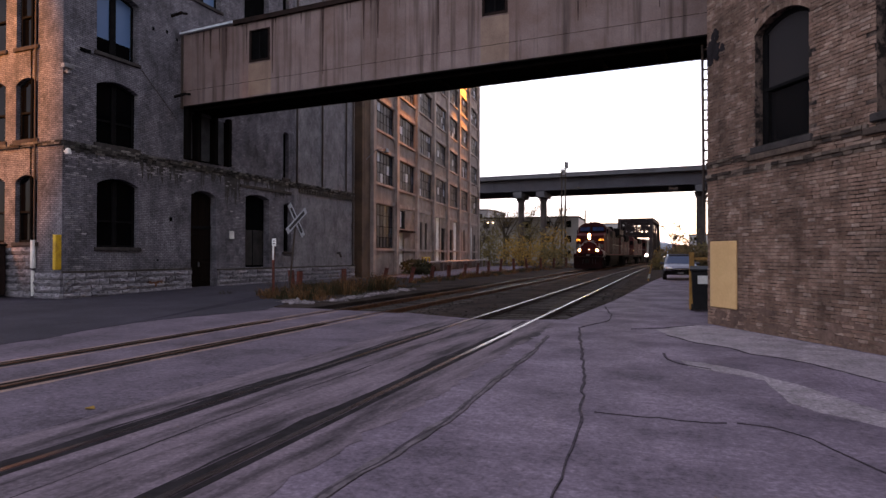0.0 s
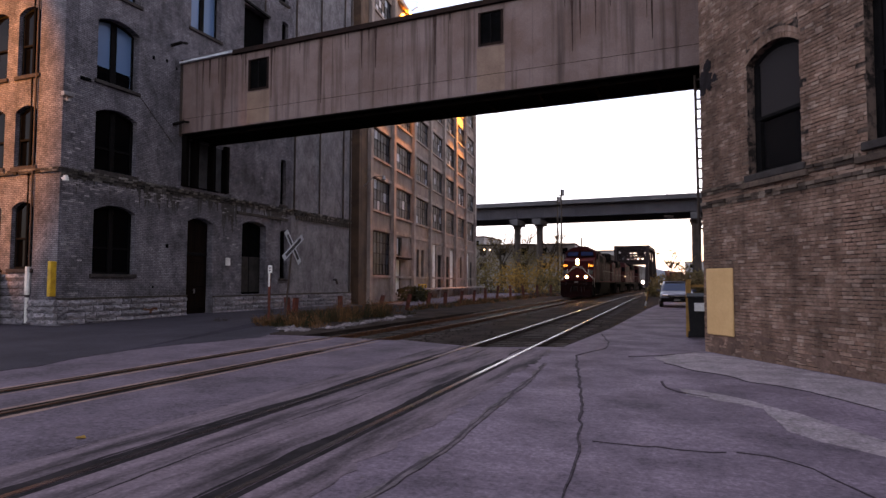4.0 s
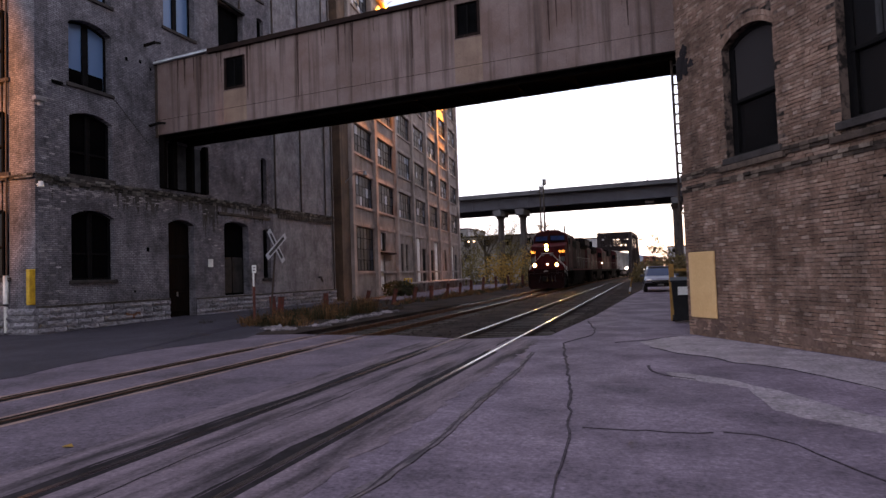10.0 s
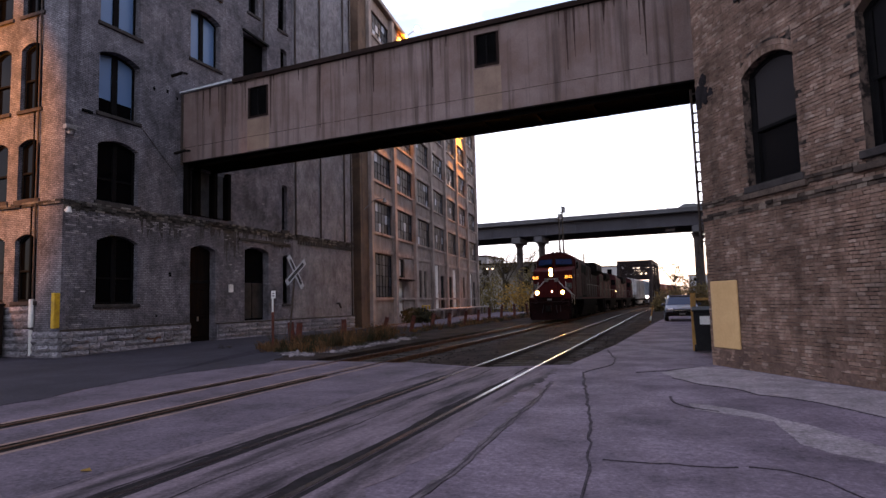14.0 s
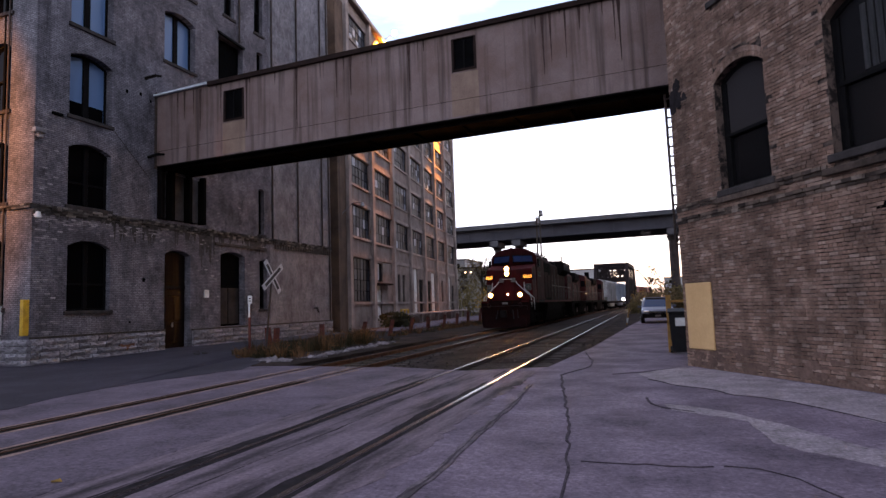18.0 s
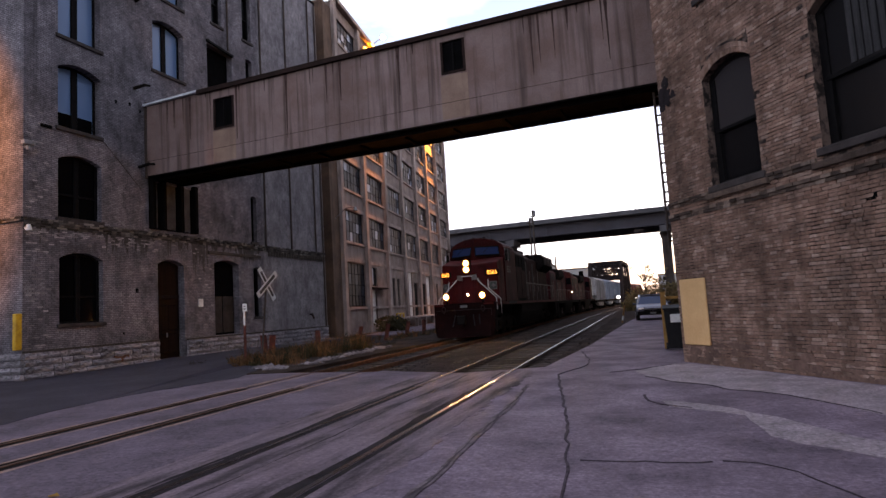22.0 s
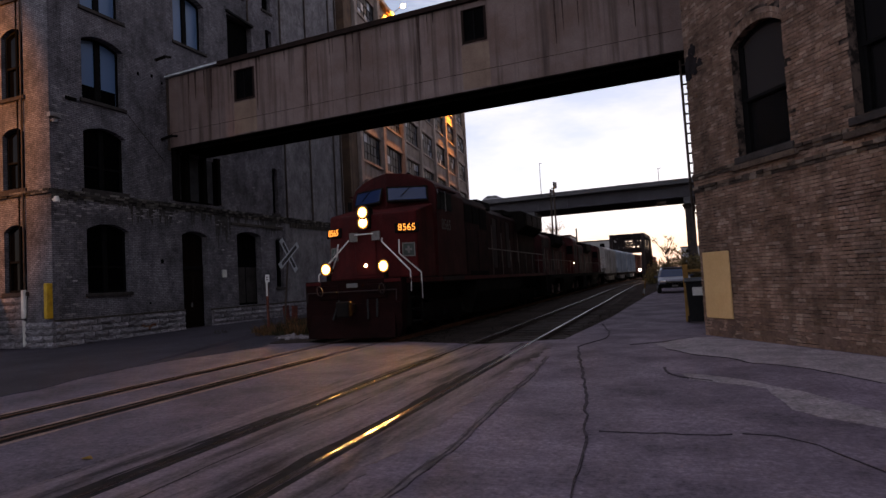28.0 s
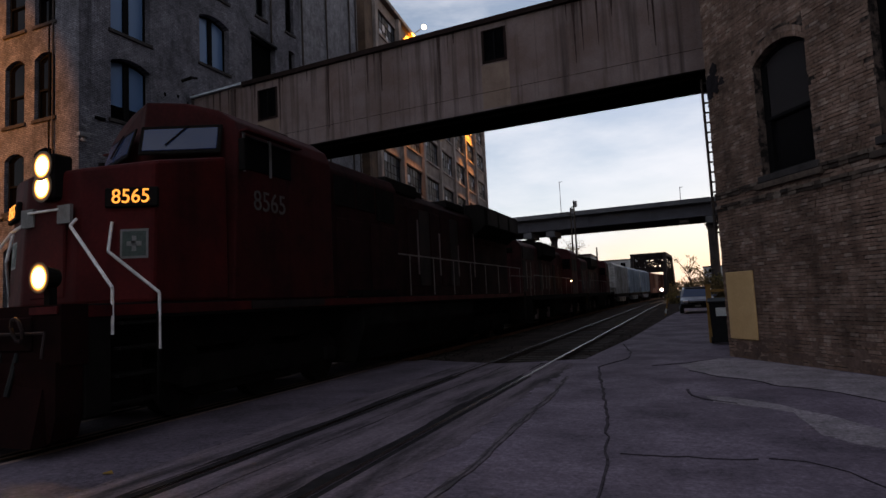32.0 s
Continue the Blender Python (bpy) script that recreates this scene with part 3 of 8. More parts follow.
M_PILOT = mat("shaded_maroon_pilot", (0.016, 0.0055, 0.0052), (0.008, 0.004, 0.004), 0.95, scale=2, bump=0.1, spec=0.01)
M_HOOD = mat("shaded_maroon_hood", (0.026, 0.0062, 0.0064), (0.012, 0.0042, 0.0045), 0.8, scale=1.2, bump=0.06, streak=0.4, spec=0.05)
M_HOODT = mat("faded_maroon_hood", (0.072, 0.020, 0.021), (0.030, 0.012, 0.013), 0.75, scale=1.0, bump=0.06, streak=0.6, spec=0.06)
M_HOPPERB = mat("pale_blue_hopper_paint", (0.36, 0.44, 0.54), (0.23, 0.28, 0.34), 0.6, scale=0.8, bump=0.08, streak=0.5)
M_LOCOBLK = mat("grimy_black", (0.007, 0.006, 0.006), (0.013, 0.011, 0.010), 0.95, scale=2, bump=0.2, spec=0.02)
M_LOCOGREY = mat("grimy_grey", (0.024, 0.013, 0.012), (0.013, 0.009, 0.009), 0.8, scale=1.2, bump=0.15, streak=0.4)
M_RAILING = mat("white_handrail", (0.72, 0.70, 0.68), (0.5, 0.47, 0.45), 0.5, scale=6, bump=0.05)
M_DIMDEC = mat("dim_decal", (0.098, 0.085, 0.082), (0.06, 0.052, 0.05), 0.6, scale=3, bump=0)
M_DECAL = mat("pale_decal", (0.17, 0.16, 0.155), (0.11, 0.105, 0.10), 0.5, scale=3, bump=0)
M_LAMP = glow("small_lamp_glow", (1.0, 0.74, 0.30), 10)


def lamp_mat(name, radius, strength):
    """A lit bulb on a wide disc that holds its glow: white at the middle, amber towards the rim."""
    m = bpy.data.materials.new(name)
    m.use_nodes = True
    n, l = m.node_tree.nodes, m.node_tree.links
    b = n["Principled BSDF"]
    b.inputs["Base Color"].default_value = (0.05, 0.03, 0.01, 1)
    tc = n.new("ShaderNodeTexCoord")
    ln = n.new("ShaderNodeVectorMath")
    ln.operation = "LENGTH"
    l.new(tc.outputs["Object"], ln.inputs[0])
    dv = n.new("ShaderNodeMapRange")
    dv.inputs["From Min"].default_value, dv.inputs["From Max"].default_value = 0.0, radius
    l.new(ln.outputs["Value"], dv.inputs["Value"])
    cr = n.new("ShaderNodeValToRGB")
    e = cr.color_ramp.elements
    e[0].position, e[0].color = 0.35, (1.0, 0.50, 0.11, 1)
    e[1].position, e[1].color = 0.9, (1.0, 0.33, 0.02, 1)
    l.new(dv.outputs["Result"], cr.inputs["Fac"])
    inv = n.new("ShaderNodeMath")
    inv.operation, inv.inputs[0].default_value = "SUBTRACT", 1.0
    l.new(dv.outputs["Result"], inv.inputs[1])
    pw = n.new("ShaderNodeMath")
    pw.operation, pw.inputs[1].default_value = "POWER", 8.0
    l.new(inv.outputs["Value"], pw.inputs[0])
    mu = n.new("ShaderNodeMath")
    mu.operation, mu.inputs[1].default_value = "MULTIPLY", strength
    l.new(pw.outputs["Value"], mu.inputs[0])
    l.new(cr.outputs["Color"], b.inputs["Emission Color"])
    l.new(mu.outputs["Value"], b.inputs["Emission Strength"])
    return m


# lamp discs are oversized, their amber rim standing for the halo
M_HEADLIGHT = lamp_mat("headlight_bulb_and_glow", 0.225, HEAD_STRENGTH * 2.2)
M_DITCHLIGHT = lamp_mat("ditch_bulb_and_glow", 0.215, HEAD_STRENGTH * 1.8)
M_RUSTRUN = mat("rust_run", (0.026, 0.013, 0.011), (0.062, 0.036, 0.031), 0.85, scale=4, fine=30, bump=0.1)
M_NUM = glow("number_glow", (1.0, 0.35, 0.045), 0.65)
M_HOPPER = mat("hopper_paint", (0.46, 0.46, 0.46), (0.27, 0.26, 0.25), 0.6, scale=0.8, bump=0.08, streak=0.5)
M_BOX = mat("boxcar_paint", (0.16, 0.035, 0.025), (0.09, 0.025, 0.02), 0.65, scale=0.8, bump=0.1, streak=0.4)
M_BARK = mat("bark", (0.06, 0.045, 0.035), (0.035, 0.028, 0.022), 0.95, scale=5, bump=0.6)
M_LEAF_Y = leaf_mat("autumn_leaves", (0.34, 0.19, 0.045), (0.17, 0.11, 0.03))
M_LEAF_T = leaf_mat("thin_autumn_leaves", (0.19, 0.13, 0.06), (0.10, 0.075, 0.04))
M_LEAF_D = leaf_mat("dark_leaves", (0.17, 0.125, 0.048), (0.085, 0.07, 0.03))
M_WEED = leaf_mat("dry_weeds", (0.175, 0.085, 0.036), (0.062, 0.040, 0.022))
M_WEEDG = leaf_mat("dull_green_weeds", (0.052, 0.046, 0.022), (0.026, 0.025, 0.014))
M_FARB = mat("far_building", (0.34, 0.32, 0.31), (0.25, 0.235, 0.23), 0.9, scale=0.1, bump=0)
M_SODIUM = glow("sodium_bulb", (1.0, 0.62, 0.20), 25.0)


# ---------------------------------------------------------------- mesh helpers
def bm_box(bm, x0, x1, y0, y1, z0, z1):
    v = [bm.verts.new(p) for p in ((x0, y0, z0), (x1, y0, z0), (x1, y1, z0), (x0, y1, z0), (x0, y0, z1), (x1, y0, z1), (x1, y1, z1), (x0, y1, z1))]
    for f in ((3, 2, 1, 0), (4, 5, 6, 7), (0, 1, 5, 4), (1, 2, 6, 5), (2, 3, 7, 6), (3, 0, 4, 7)):
        bm.faces.new([v[i] for i in f])


def bm_bevel(bm, w=0.01, seg=1):
    bmesh.ops.bevel(bm, geom=bm.edges[:], offset=w, segments=seg, affect="EDGES", profile=0.6)


def bm_bar(bm, a, b, r, n=8, r2=None):
    """A round bar from a to b, tapered to r2."""
    a, b = Vector(a), Vector(b)
    d = (b - a).normalized()
    side = d.orthogonal().normalized()
    up = d.cross(side)
    r2 = r if r2 is None else r2
    rings = []
    for p, q in ((a, r), (b, r2)):
        rings.append([bm.verts.new(p + (side * math.cos(t) + up * math.sin(t)) * q) for t in (2 * math.pi * i / n for i in range(n))])
    for i in range(n):
        bm.faces.new((rings[0][i], rings[0][(i + 1) % n], rings[1][(i + 1) % n], rings[1][i]))
    bm.faces.new(rings[0][::-1])
    bm.faces.new(rings[1])


def bm_beam(bm, a, b, w, h):
    """A square bar from a to b."""
    a, b = Vector(a), Vector(b)
    d = (b - a).normalized()
    up = Vector((0, 0, 1)) if abs(d.z) < 0.95 else Vector((1, 0, 0))
    s = d.cross(up).normalized()
    u = s.cross(d)
    vs = []
    for p in (a, b):
        vs += [bm.verts.new(p + s * i * w / 2 + u * j * h / 2) for i, j in ((-1, -1), (1, -1), (1, 1), (-1, 1))]
    for f in ((3, 2, 1, 0), (4, 5, 6, 7), (0, 1, 5, 4), (1, 2, 6, 5), (2, 3, 7, 6), (3, 0, 4, 7)):
        bm.faces.new([vs[i] for i in f])


def bm_prism(bm, outline, y0, y1):
    """An outline in x and z, drawn out along y."""
    a = [bm.verts.new((x, y0, z)) for x, z in outline]
    b = [bm.verts.new((x, y1, z)) for x, z in outline]
    n = len(outline)
    bm.faces.new(a)
    bm.faces.new(b[::-1])
    for i in range(n):
        bm.faces.new((a[i], b[i], b[(i + 1) % n], a[(i + 1) % n]))


def bm_prism_x(bm, outline, x0, x1):
    """An outline in y and z, drawn out along x."""
    a = [bm.verts.new((x0, y, z)) for y, z in outline]
    b = [bm.verts.new((x1, y, z)) for y, z in outline]
    n = len(outline)
    bm.faces.new(a)
    bm.faces.new(b[::-1])
    for i in range(n):
        bm.faces.new((a[i], b[i], b[(i + 1) % n], a[(i + 1) % n]))


def bm_sheet(bm, outline, z0, z1):
    """An outline in x and y as a thin slab."""
    a = [bm.verts.new((x, y, z0)) for x, y in outline]
    b = [bm.verts.new((x, y, z1)) for x, y in outline]
    n = len(outline)
    bm.faces.new(a[::-1])
    bm.faces.new(b)
    for i in range(n):
        bm.faces.new((a[i], a[(i + 1) % n], b[(i + 1) % n], b[i]))


def mesh_of(name, bm, material):
    me = bpy.data.meshes.new(name)
    bmesh.ops.recalc_face_normals(bm, faces=bm.faces[:])
    bm.to_mesh(me)
    bm.free()
    me.materials.append(material)
    return me


def part(name, bm, material, parent=None, label="", at=None):
    """One mesh object under a thing or a part."""
    ob = new(name, mesh_of(name, bm, material))
    if parent is not None:
        ob.parent = parent
    if at is not None:
        ob.matrix_basis = at
    if label:
        tagged(ob, label)
    return ob


def thing(name, at, label, category, group="", kind=""):
    """An Empty at a thing's base."""
    ob = new(name)
    ob.empty_display_size = 0.2
    ob.matrix_basis = at
    return tagged(ob, label, category, group, kind)


def box_part(name, x0, x1, y0, y1, z0, z1, material, parent=None, label="", bevel=0.0, at=None):
    bm = bmesh.new()
    bm_box(bm, x0, x1, y0, y1, z0, z1)
    if bevel:
        bm_bevel(bm, bevel)
    return part(name, bm, material, parent, label, at)


def share(name, ob, parent, at):
    """Another piece on the same mesh."""
    o = new(name, ob.data)
    o.parent = parent
    o.matrix_basis = at
    return o


def arch_z(s, s0, s1, spring, rise):
    """The height of a flat arch over an opening at s."""
    if rise <= 0:
        return spring
    half = (s1 - s0) / 2
    r = (half * half + rise * rise) / (2 * rise)
    u = s - (s0 + s1) / 2
    return spring + rise - r + math.sqrt(max(0.0, r * r - u * u))


def wall_mesh(bm, length, z0, z1, thick, openings, s_start=0.0):
    """A thick wall along x with its outer face at y = 0; openings (s0, s1, bottom, spring, rise) go through it."""
    ss = sorted({round(q, 4) for q in (s_start, length, *[o[0] for o in openings], *[o[1] for o in openings])})
    zs = sorted({round(q, 4) for q in (z0, z1, *[o[2] for o in openings], *[o[3] + o[4] for o in openings])})

    def solid(i, k):
        if not (0 <= i < len(ss) - 1 and 0 <= k < len(zs) - 1):
            return False
        s, z = (ss[i] + ss[i + 1]) / 2, (zs[k] + zs[k + 1]) / 2
        return not any(o[0] < s < o[1] and o[2] < z < o[3] + o[4] for o in openings)

    for i in range(len(ss) - 1):
        for k in range(len(zs) - 1):
            if not solid(i, k):
                continue
            a, b, c, d = ss[i], ss[i + 1], zs[k], zs[k + 1]
            quads = [((a, 0, c), (b, 0, c), (b, 0, d), (a, 0, d)), ((a, thick, c), (a, thick, d), (b, thick, d), (b, thick, c))]
            if not solid(i - 1, k):
                quads.append(((a, 0, c), (a, 0, d), (a, thick, d), (a, thick, c)))
            if not solid(i + 1, k):
                quads.append(((b, 0, c), (b, thick, c), (b, thick, d), (b, 0, d)))
            if not solid(i, k - 1):
                quads.append(((a, 0, c), (a, thick, c), (b, thick, c), (b, 0, c)))
            if not solid(i, k + 1):
                quads.append(((a, 0, d), (b, 0, d), (b, thick, d), (a, thick, d)))
            for q in quads:
                bm.faces.new([bm.verts.new(p) for p in q])
    for s0, s1, lo, sp, rise in openings:
        if rise <= 0:
            continue
        n = 10
        xs = [s0 + (s1 - s0) * i / n for i in range(n + 1)]
        for a, b in zip(xs[:-1], xs[1:]):
            za, zb = arch_z(a, s0, s1, sp, rise), arch_z(b, s0, s1, sp, rise)
            for q in (((a, 0, za), (b, 0, zb), (b, 0, sp + rise), (a, 0, sp + rise)), ((a, thick, za), (a, thick, sp + rise), (b, thick, sp + rise), (b, thick, zb)), ((a, 0, za), (a, thick, za), (b, thick, zb), (b, 0, zb))):
                bm.faces.new([bm.verts.new(p) for p in q])
    bmesh.ops.remove_doubles(bm, verts=bm.verts[:], dist=0.0005)


def arch_outline(s0, s1, lo, sp, rise, n=10):
    pts = [(s0, lo), (s1, lo)]
    for i in range(n + 1):
        s = s1 + (s0 - s1) * i / n
        pts.append((s, arch_z(s, s0, s1, sp, rise)))
    return pts


def frame_ring(bm, s0, s1, lo, sp, rise, w, y0, y1):
    """A window frame of width w that follows the opening."""
    o = arch_outline(s0, s1, lo, sp, rise)
    i = arch_outline(s0 + w, s1 - w, lo + w, sp - w * 0.3, max(0.0, rise - w * 0.7))
    n = len(o)
    for k in range(n):
        a, b = o[k], o[(k + 1) % n]
        c, d = i[(k + 1) % n], i[k]
        va = [bm.verts.new((p[0], y0, p[1])) for p in (a, b, c, d)]
        vb = [bm.verts.new((p[0], y1, p[1])) for p in (a, b, c, d)]
        bm.faces.new(va)
        bm.faces.new(vb[::-1])
        for j in range(4):
            try:
                bm.faces.new((va[j], vb[j], vb[(j + 1) % 4], va[(j + 1) % 4]))
            except ValueError:
                pass


def arched_window(parent, s0, s1, lo, sp, rise, style="double", glass=None, depth=0.22, sill=True, label=""):
    """A window in its opening: frame, mullion or meeting rail, panes and sill. style: double (two lights side by side), sash (one over one), dark."""
    glass = glass or M_GLASS
    bm = bmesh.new()
    frame_ring(bm, s0, s1, lo, sp, rise, 0.09, depth, depth + 0.12)
    win = part("window", bm, M_FRAME, parent, label)
    top = sp + rise
    if style == "double":
        m = (s0 + s1) / 2
        wide = 0.13 if glass is M_GLASSB else 0.09
        box_part("mullion", m - wide, m + wide, depth - 0.02, depth + 0.1, lo + 0.05, arch_z(m, s0, s1, sp, rise) - 0.03, M_FRAME, win, bevel=0.012)
        spans = ((s0 + 0.05, m - 0.05), (m + 0.05, s1 - 0.05))
        for a, b in spans:
            bm = bmesh.new()
            pts = [(a, lo + 0.05), (b, lo + 0.05)]
            for i in range(5):
                s = b + (a - b) * i / 4
                pts.append((s, arch_z(s, s0, s1, sp, rise) - 0.04))
            bm_prism(bm, pts, depth + 0.05, depth + 0.06)
            part("pane", bm, glass, win)
            if glass is not M_GLASSB:
                mz = lo + (sp - lo) * 0.42
                box_part("meeting_rail", a, b, depth + 0.012, depth + 0.052, mz - 0.035, mz + 0.035, M_FRAME, win)
    else:
        mz = lo + (sp - lo) * 0.5
        for a, b, y in ((lo + 0.05, mz, depth + 0.07), (mz, None, depth + 0.03)):
            bm = bmesh.new()
            if b is not None:
                pts = [(s0 + 0.05, a), (s1 - 0.05, a), (s1 - 0.05, b), (s0 + 0.05, b)]
            else:
                pts = [(s0 + 0.05, a), (s1 - 0.05, a)]
                for i in range(7):
                    s = s1 - 0.05 + (s0 - s1 + 0.1) * i / 6
                    pts.append((s, arch_z(s, s0, s1, sp, rise) - 0.05))
            bm_prism(bm, pts, y, y + 0.01)
            part("pane", bm, glass, win)
        box_part("meeting_rail", s0 + 0.05, s1 - 0.05, depth - 0.01, depth + 0.09, mz - 0.04, mz + 0.04, M_FRAME, win, bevel=0.01)
        if style == "sash":
            for s in (s0 + 0.12, s1 - 0.12):
                box_part("stile", s - 0.035, s + 0.035, depth + 0.005, depth + 0.08, lo + 0.06, sp - 0.03, M_FRAME, win)
    if sill:
        box_part("sill", s0 - 0.1, s1 + 0.1, -0.07, depth, lo - 0.14, lo + 0.004, M_SILL, win, bevel=0.015)
    return win

# ---------------------------------------------------------------- ground, roads, tracks
def track_x(x0, y):
    """The track's middle: straight past the crossing, then bending to the east."""
    return x0 - 0.03 * y + (0.0006 * (y - 55) ** 2 if y > 55 else 0.0)


TRAIN_X, NEAR_X = -8.30, -3.88
bm = bmesh.new()
bm_box(bm, -900, 900, -900, 1500, -1.0, -0.12)
tagged(part("ground", bm, M_DIRT), "bare dirt and dry grass spreading to the horizon", "ground", kind="structure")


def strip(name, pts, w, z, material, label, category, kind="structure", parent=None, h=0.02):
    """A flat strip of width w along a line of points."""
    bm = bmesh.new()
    rows = []
    for i, p in enumerate(pts):
        a = Vector(pts[max(0, i - 1)])
        b = Vector(pts[min(len(pts) - 1, i + 1)])
        d = (b - a).normalized()
        s = Vector((d.y, -d.x)) * (w[i] if isinstance(w, (list, tuple)) else w) / 2
        p = Vector(p)
        rows.append([bm.verts.new((*(p - s), z - h)), bm.verts.new((*(p - s), z)), bm.verts.new((*(p + s), z)), bm.verts.new((*(p + s), z - h))])
    for r, q in zip(rows[:-1], rows[1:]):
        for k in range(3):
            bm.faces.new((r[k], r[k + 1], q[k + 1], q[k]))
    bm.faces.new(rows[0])
    bm.faces.new(rows[-1][::-1])
    ob = part(name, bm, material, parent)
    if parent is None:
        tagged(ob, label, category, kind=kind)
    return ob


# the street over the tracks and the alley beside the brick building
bm = bmesh.new()
bm_sheet(bm, [(-11.1, -40), (40, -40), (40, 30), (3.2, 62), (-1.6, 62), (-2.3, 40), (-2.55, 22), (-2.9, 15.2), (-4.8, 14.3), (-7.3, 15.2), (-8.0, 14.5), (-10.2, 15.3), (-11.2, 12.5), (-11.1, 8.6), (-10.9, 6.4)], -0.1, 0.0)
road = tagged(part("road", bm, M_ASPHALT), "worn grey asphalt street crossing two railway tracks", "road", kind="structure")
rag = random.Random(9)


def ragged(pts, step, amp):
    """An outline broken into short uneven steps."""
    out = []
    for a, b in zip(pts[:-1], pts[1:]):
        n = max(1, int((Vector(b) - Vector(a)).length / step))
        for i in range(n):
            p = Vector(a).lerp(Vector(b), i / n)
            out.append((p.x + rag.uniform(-amp, amp), p.y + rag.uniform(-amp, amp) * 0.6))
    return out + [pts[-1]]


bm = bmesh.new()
lot_edge = ragged([(-11.1, -6), (-11.2, 6.4), (-11.3, 7.8), (-11.75, 9.0), (-12.0, 10.4), (-11.9, 11.6), (-11.7, 12.9), (-11.4, 14.3), (-12.6, 17.2), (-14.4, 18.4), (-17.5, 24.5), (-18.6, 33)], 0.35, 0.06)
bm_sheet(bm, [(-60, -40), (-11.1, -40)] + lot_edge + [(-22, 36.5), (-60, 36.5)], -0.1, 0.012)
bmesh.ops.triangulate(bm, faces=bm.faces[:])
for v in bm.verts:
    if v.co.x < -15 and v.co.y > 0:
        v.co.z += 0.13
lot = tagged(part("pavement", bm, M_LOT), "dark newer asphalt yard beside the warehouse", "pavement", kind="structure")
bm = bmesh.new()
bm_sheet(bm, [(-13.6, -20), (-4.75, -20), (-5.4, 0.0), (-5.75, 14.6), (-7.3, 15.0), (-10.2, 15.3), (-12.6, 15.0), (-13.4, 12.0), (-13.5, 8.6), (-13.5, 6.4)], 0.0, 0.005)
tagged(part("concrete_apron", bm, M_APRON), "worn grey paved strip beside the rails", "concrete apron", kind="structure")
bm = bmesh.new()
bm_sheet(bm, [(-19.5, 24), (-13.2, 15.4), (-10.6, 15.3), (-10.7, 60), (-10.0, 110), (-24, 110), (-28.5, 78), (-21.8, 38)], -0.12, 0.004)
tagged(part("verge", bm, M_DIRT), "dirt and gravel verge beside the tracks", "verge", kind="structure")
bm = bmesh.new()
bm_sheet(bm, [(-20, 38.5), (-16.8, 36.5), (-17.4, 60), (-21, 86), (-26.8, 78)], -0.1, 0.05)
tagged(part("factory_yard", bm, M_APRON), "grey concrete strip along the factory docks", "yard", kind="structure")

# concrete patches on the street
jag = random.Random(4)
for pts in ([(-0.71, 13.89), (-0.3, 14.55), (0.04, 15.15), (0.5, 15.1), (1.19, 14.15), (2.0, 12.85), (2.9, 11.4), (6.4, 6.0), (5.0, 4.2), (2.37, 8.9), (2.11, 9.51), (1.61, 10.42), (1.28, 10.81), (0.9, 11.0), (0.6, 11.62), (0.06, 12.07), (-0.45, 12.94)],
            [(-0.19, 10.0), (0.41, 9.69), (0.74, 9.29), (1.2, 8.69), (1.49, 8.02), (1.76, 7.57), (1.93, 7.36), (2.6, 6.1), (2.2, 5.9), (1.75, 6.72), (1.51, 6.97), (1.18, 7.25), (0.97, 7.54), (0.9, 8.12), (0.86, 8.78), (0.38, 9.19), (-0.05, 9.45)]):
    edge = []
    for a, b in zip(pts, pts[1:] + pts[:1]):
        n = max(2, int((Vector(b) - Vector(a)).length / 0.3))
        for i in range(n):
            p = Vector(a).lerp(Vector(b), i / n)
            edge.append((p.x + jag.uniform(-0.03, 0.03), p.y + jag.uniform(-0.035, 0.035)))
    bm = bmesh.new()
    bm_sheet(bm, edge, -0.02, 0.006)
    bmesh.ops.triangulate(bm, faces=[f for f in bm.faces if len(f.verts) > 4])
    tagged(part("concrete_patch", bm, M_CONC), "pale concrete patch worn through the asphalt", "road patch", group="road patches", kind="structure")

# sealed cracks
rnd = random.Random(5)


def crack(pts, w, material=None, z=0.013):
    fine = []
    for a, b in zip(pts[:-1], pts[1:]):
        n = max(2, int((Vector(b) - Vector(a)).length / 0.22))
        for i in range(n):
            p = Vector(a).lerp(Vector(b), i / n)
            fine.append((p.x + rnd.uniform(-0.025, 0.025), p.y + rnd.uniform(-0.02, 0.02)))
    fine.append(pts[-1])
    ws, k_ = [], 1.0
    for _ in fine:
        k_ = 0.6 * k_ + 0.4 * rnd.uniform(0.1, 1.7)
        ws.append(max(0.002, w * k_))
    strip("crack", fine, ws, z, material or M_CRACK, "dark worn crack across the asphalt", "road crack", h=0.012)


crack([(-2.52, 19.4), (-1.98, 16.7), (-1.88, 15.3), (-2.31, 13.5)], 0.034)
crack([(-2.31, 13.5), (-1.78, 10.7), (-1.29, 7.93), (-1.0, 5.89), (-0.93, 5.03), (-0.8, 3.0)], 0.032)
crack([(-2.66, 12.0), (-2.44, 9.94), (-2.3, 6.97), (-2.19, 5.71), (-2.22, 4.62), (-2.3, 2.5)], 0.10, M_STAIN, 0.011)
crack([(-2.66, 12.0), (-2.44, 9.94), (-2.3, 6.97), (-2.19, 5.71), (-2.22, 4.62), (-2.3, 2.5)], 0.03)
crack([(0.4, 6.45), (0.69, 6.41), (0.94, 6.12), (1.14, 5.69), (1.5, 5.0)], 0.008)
crack([(-1.22, 13.75), (-0.6, 14.21), (0.04, 15.03)], 0.03)
crack([(-0.43, 10.53), (-0.33, 9.98), (-0.17, 9.65), (0.24, 9.34)], 0.035)
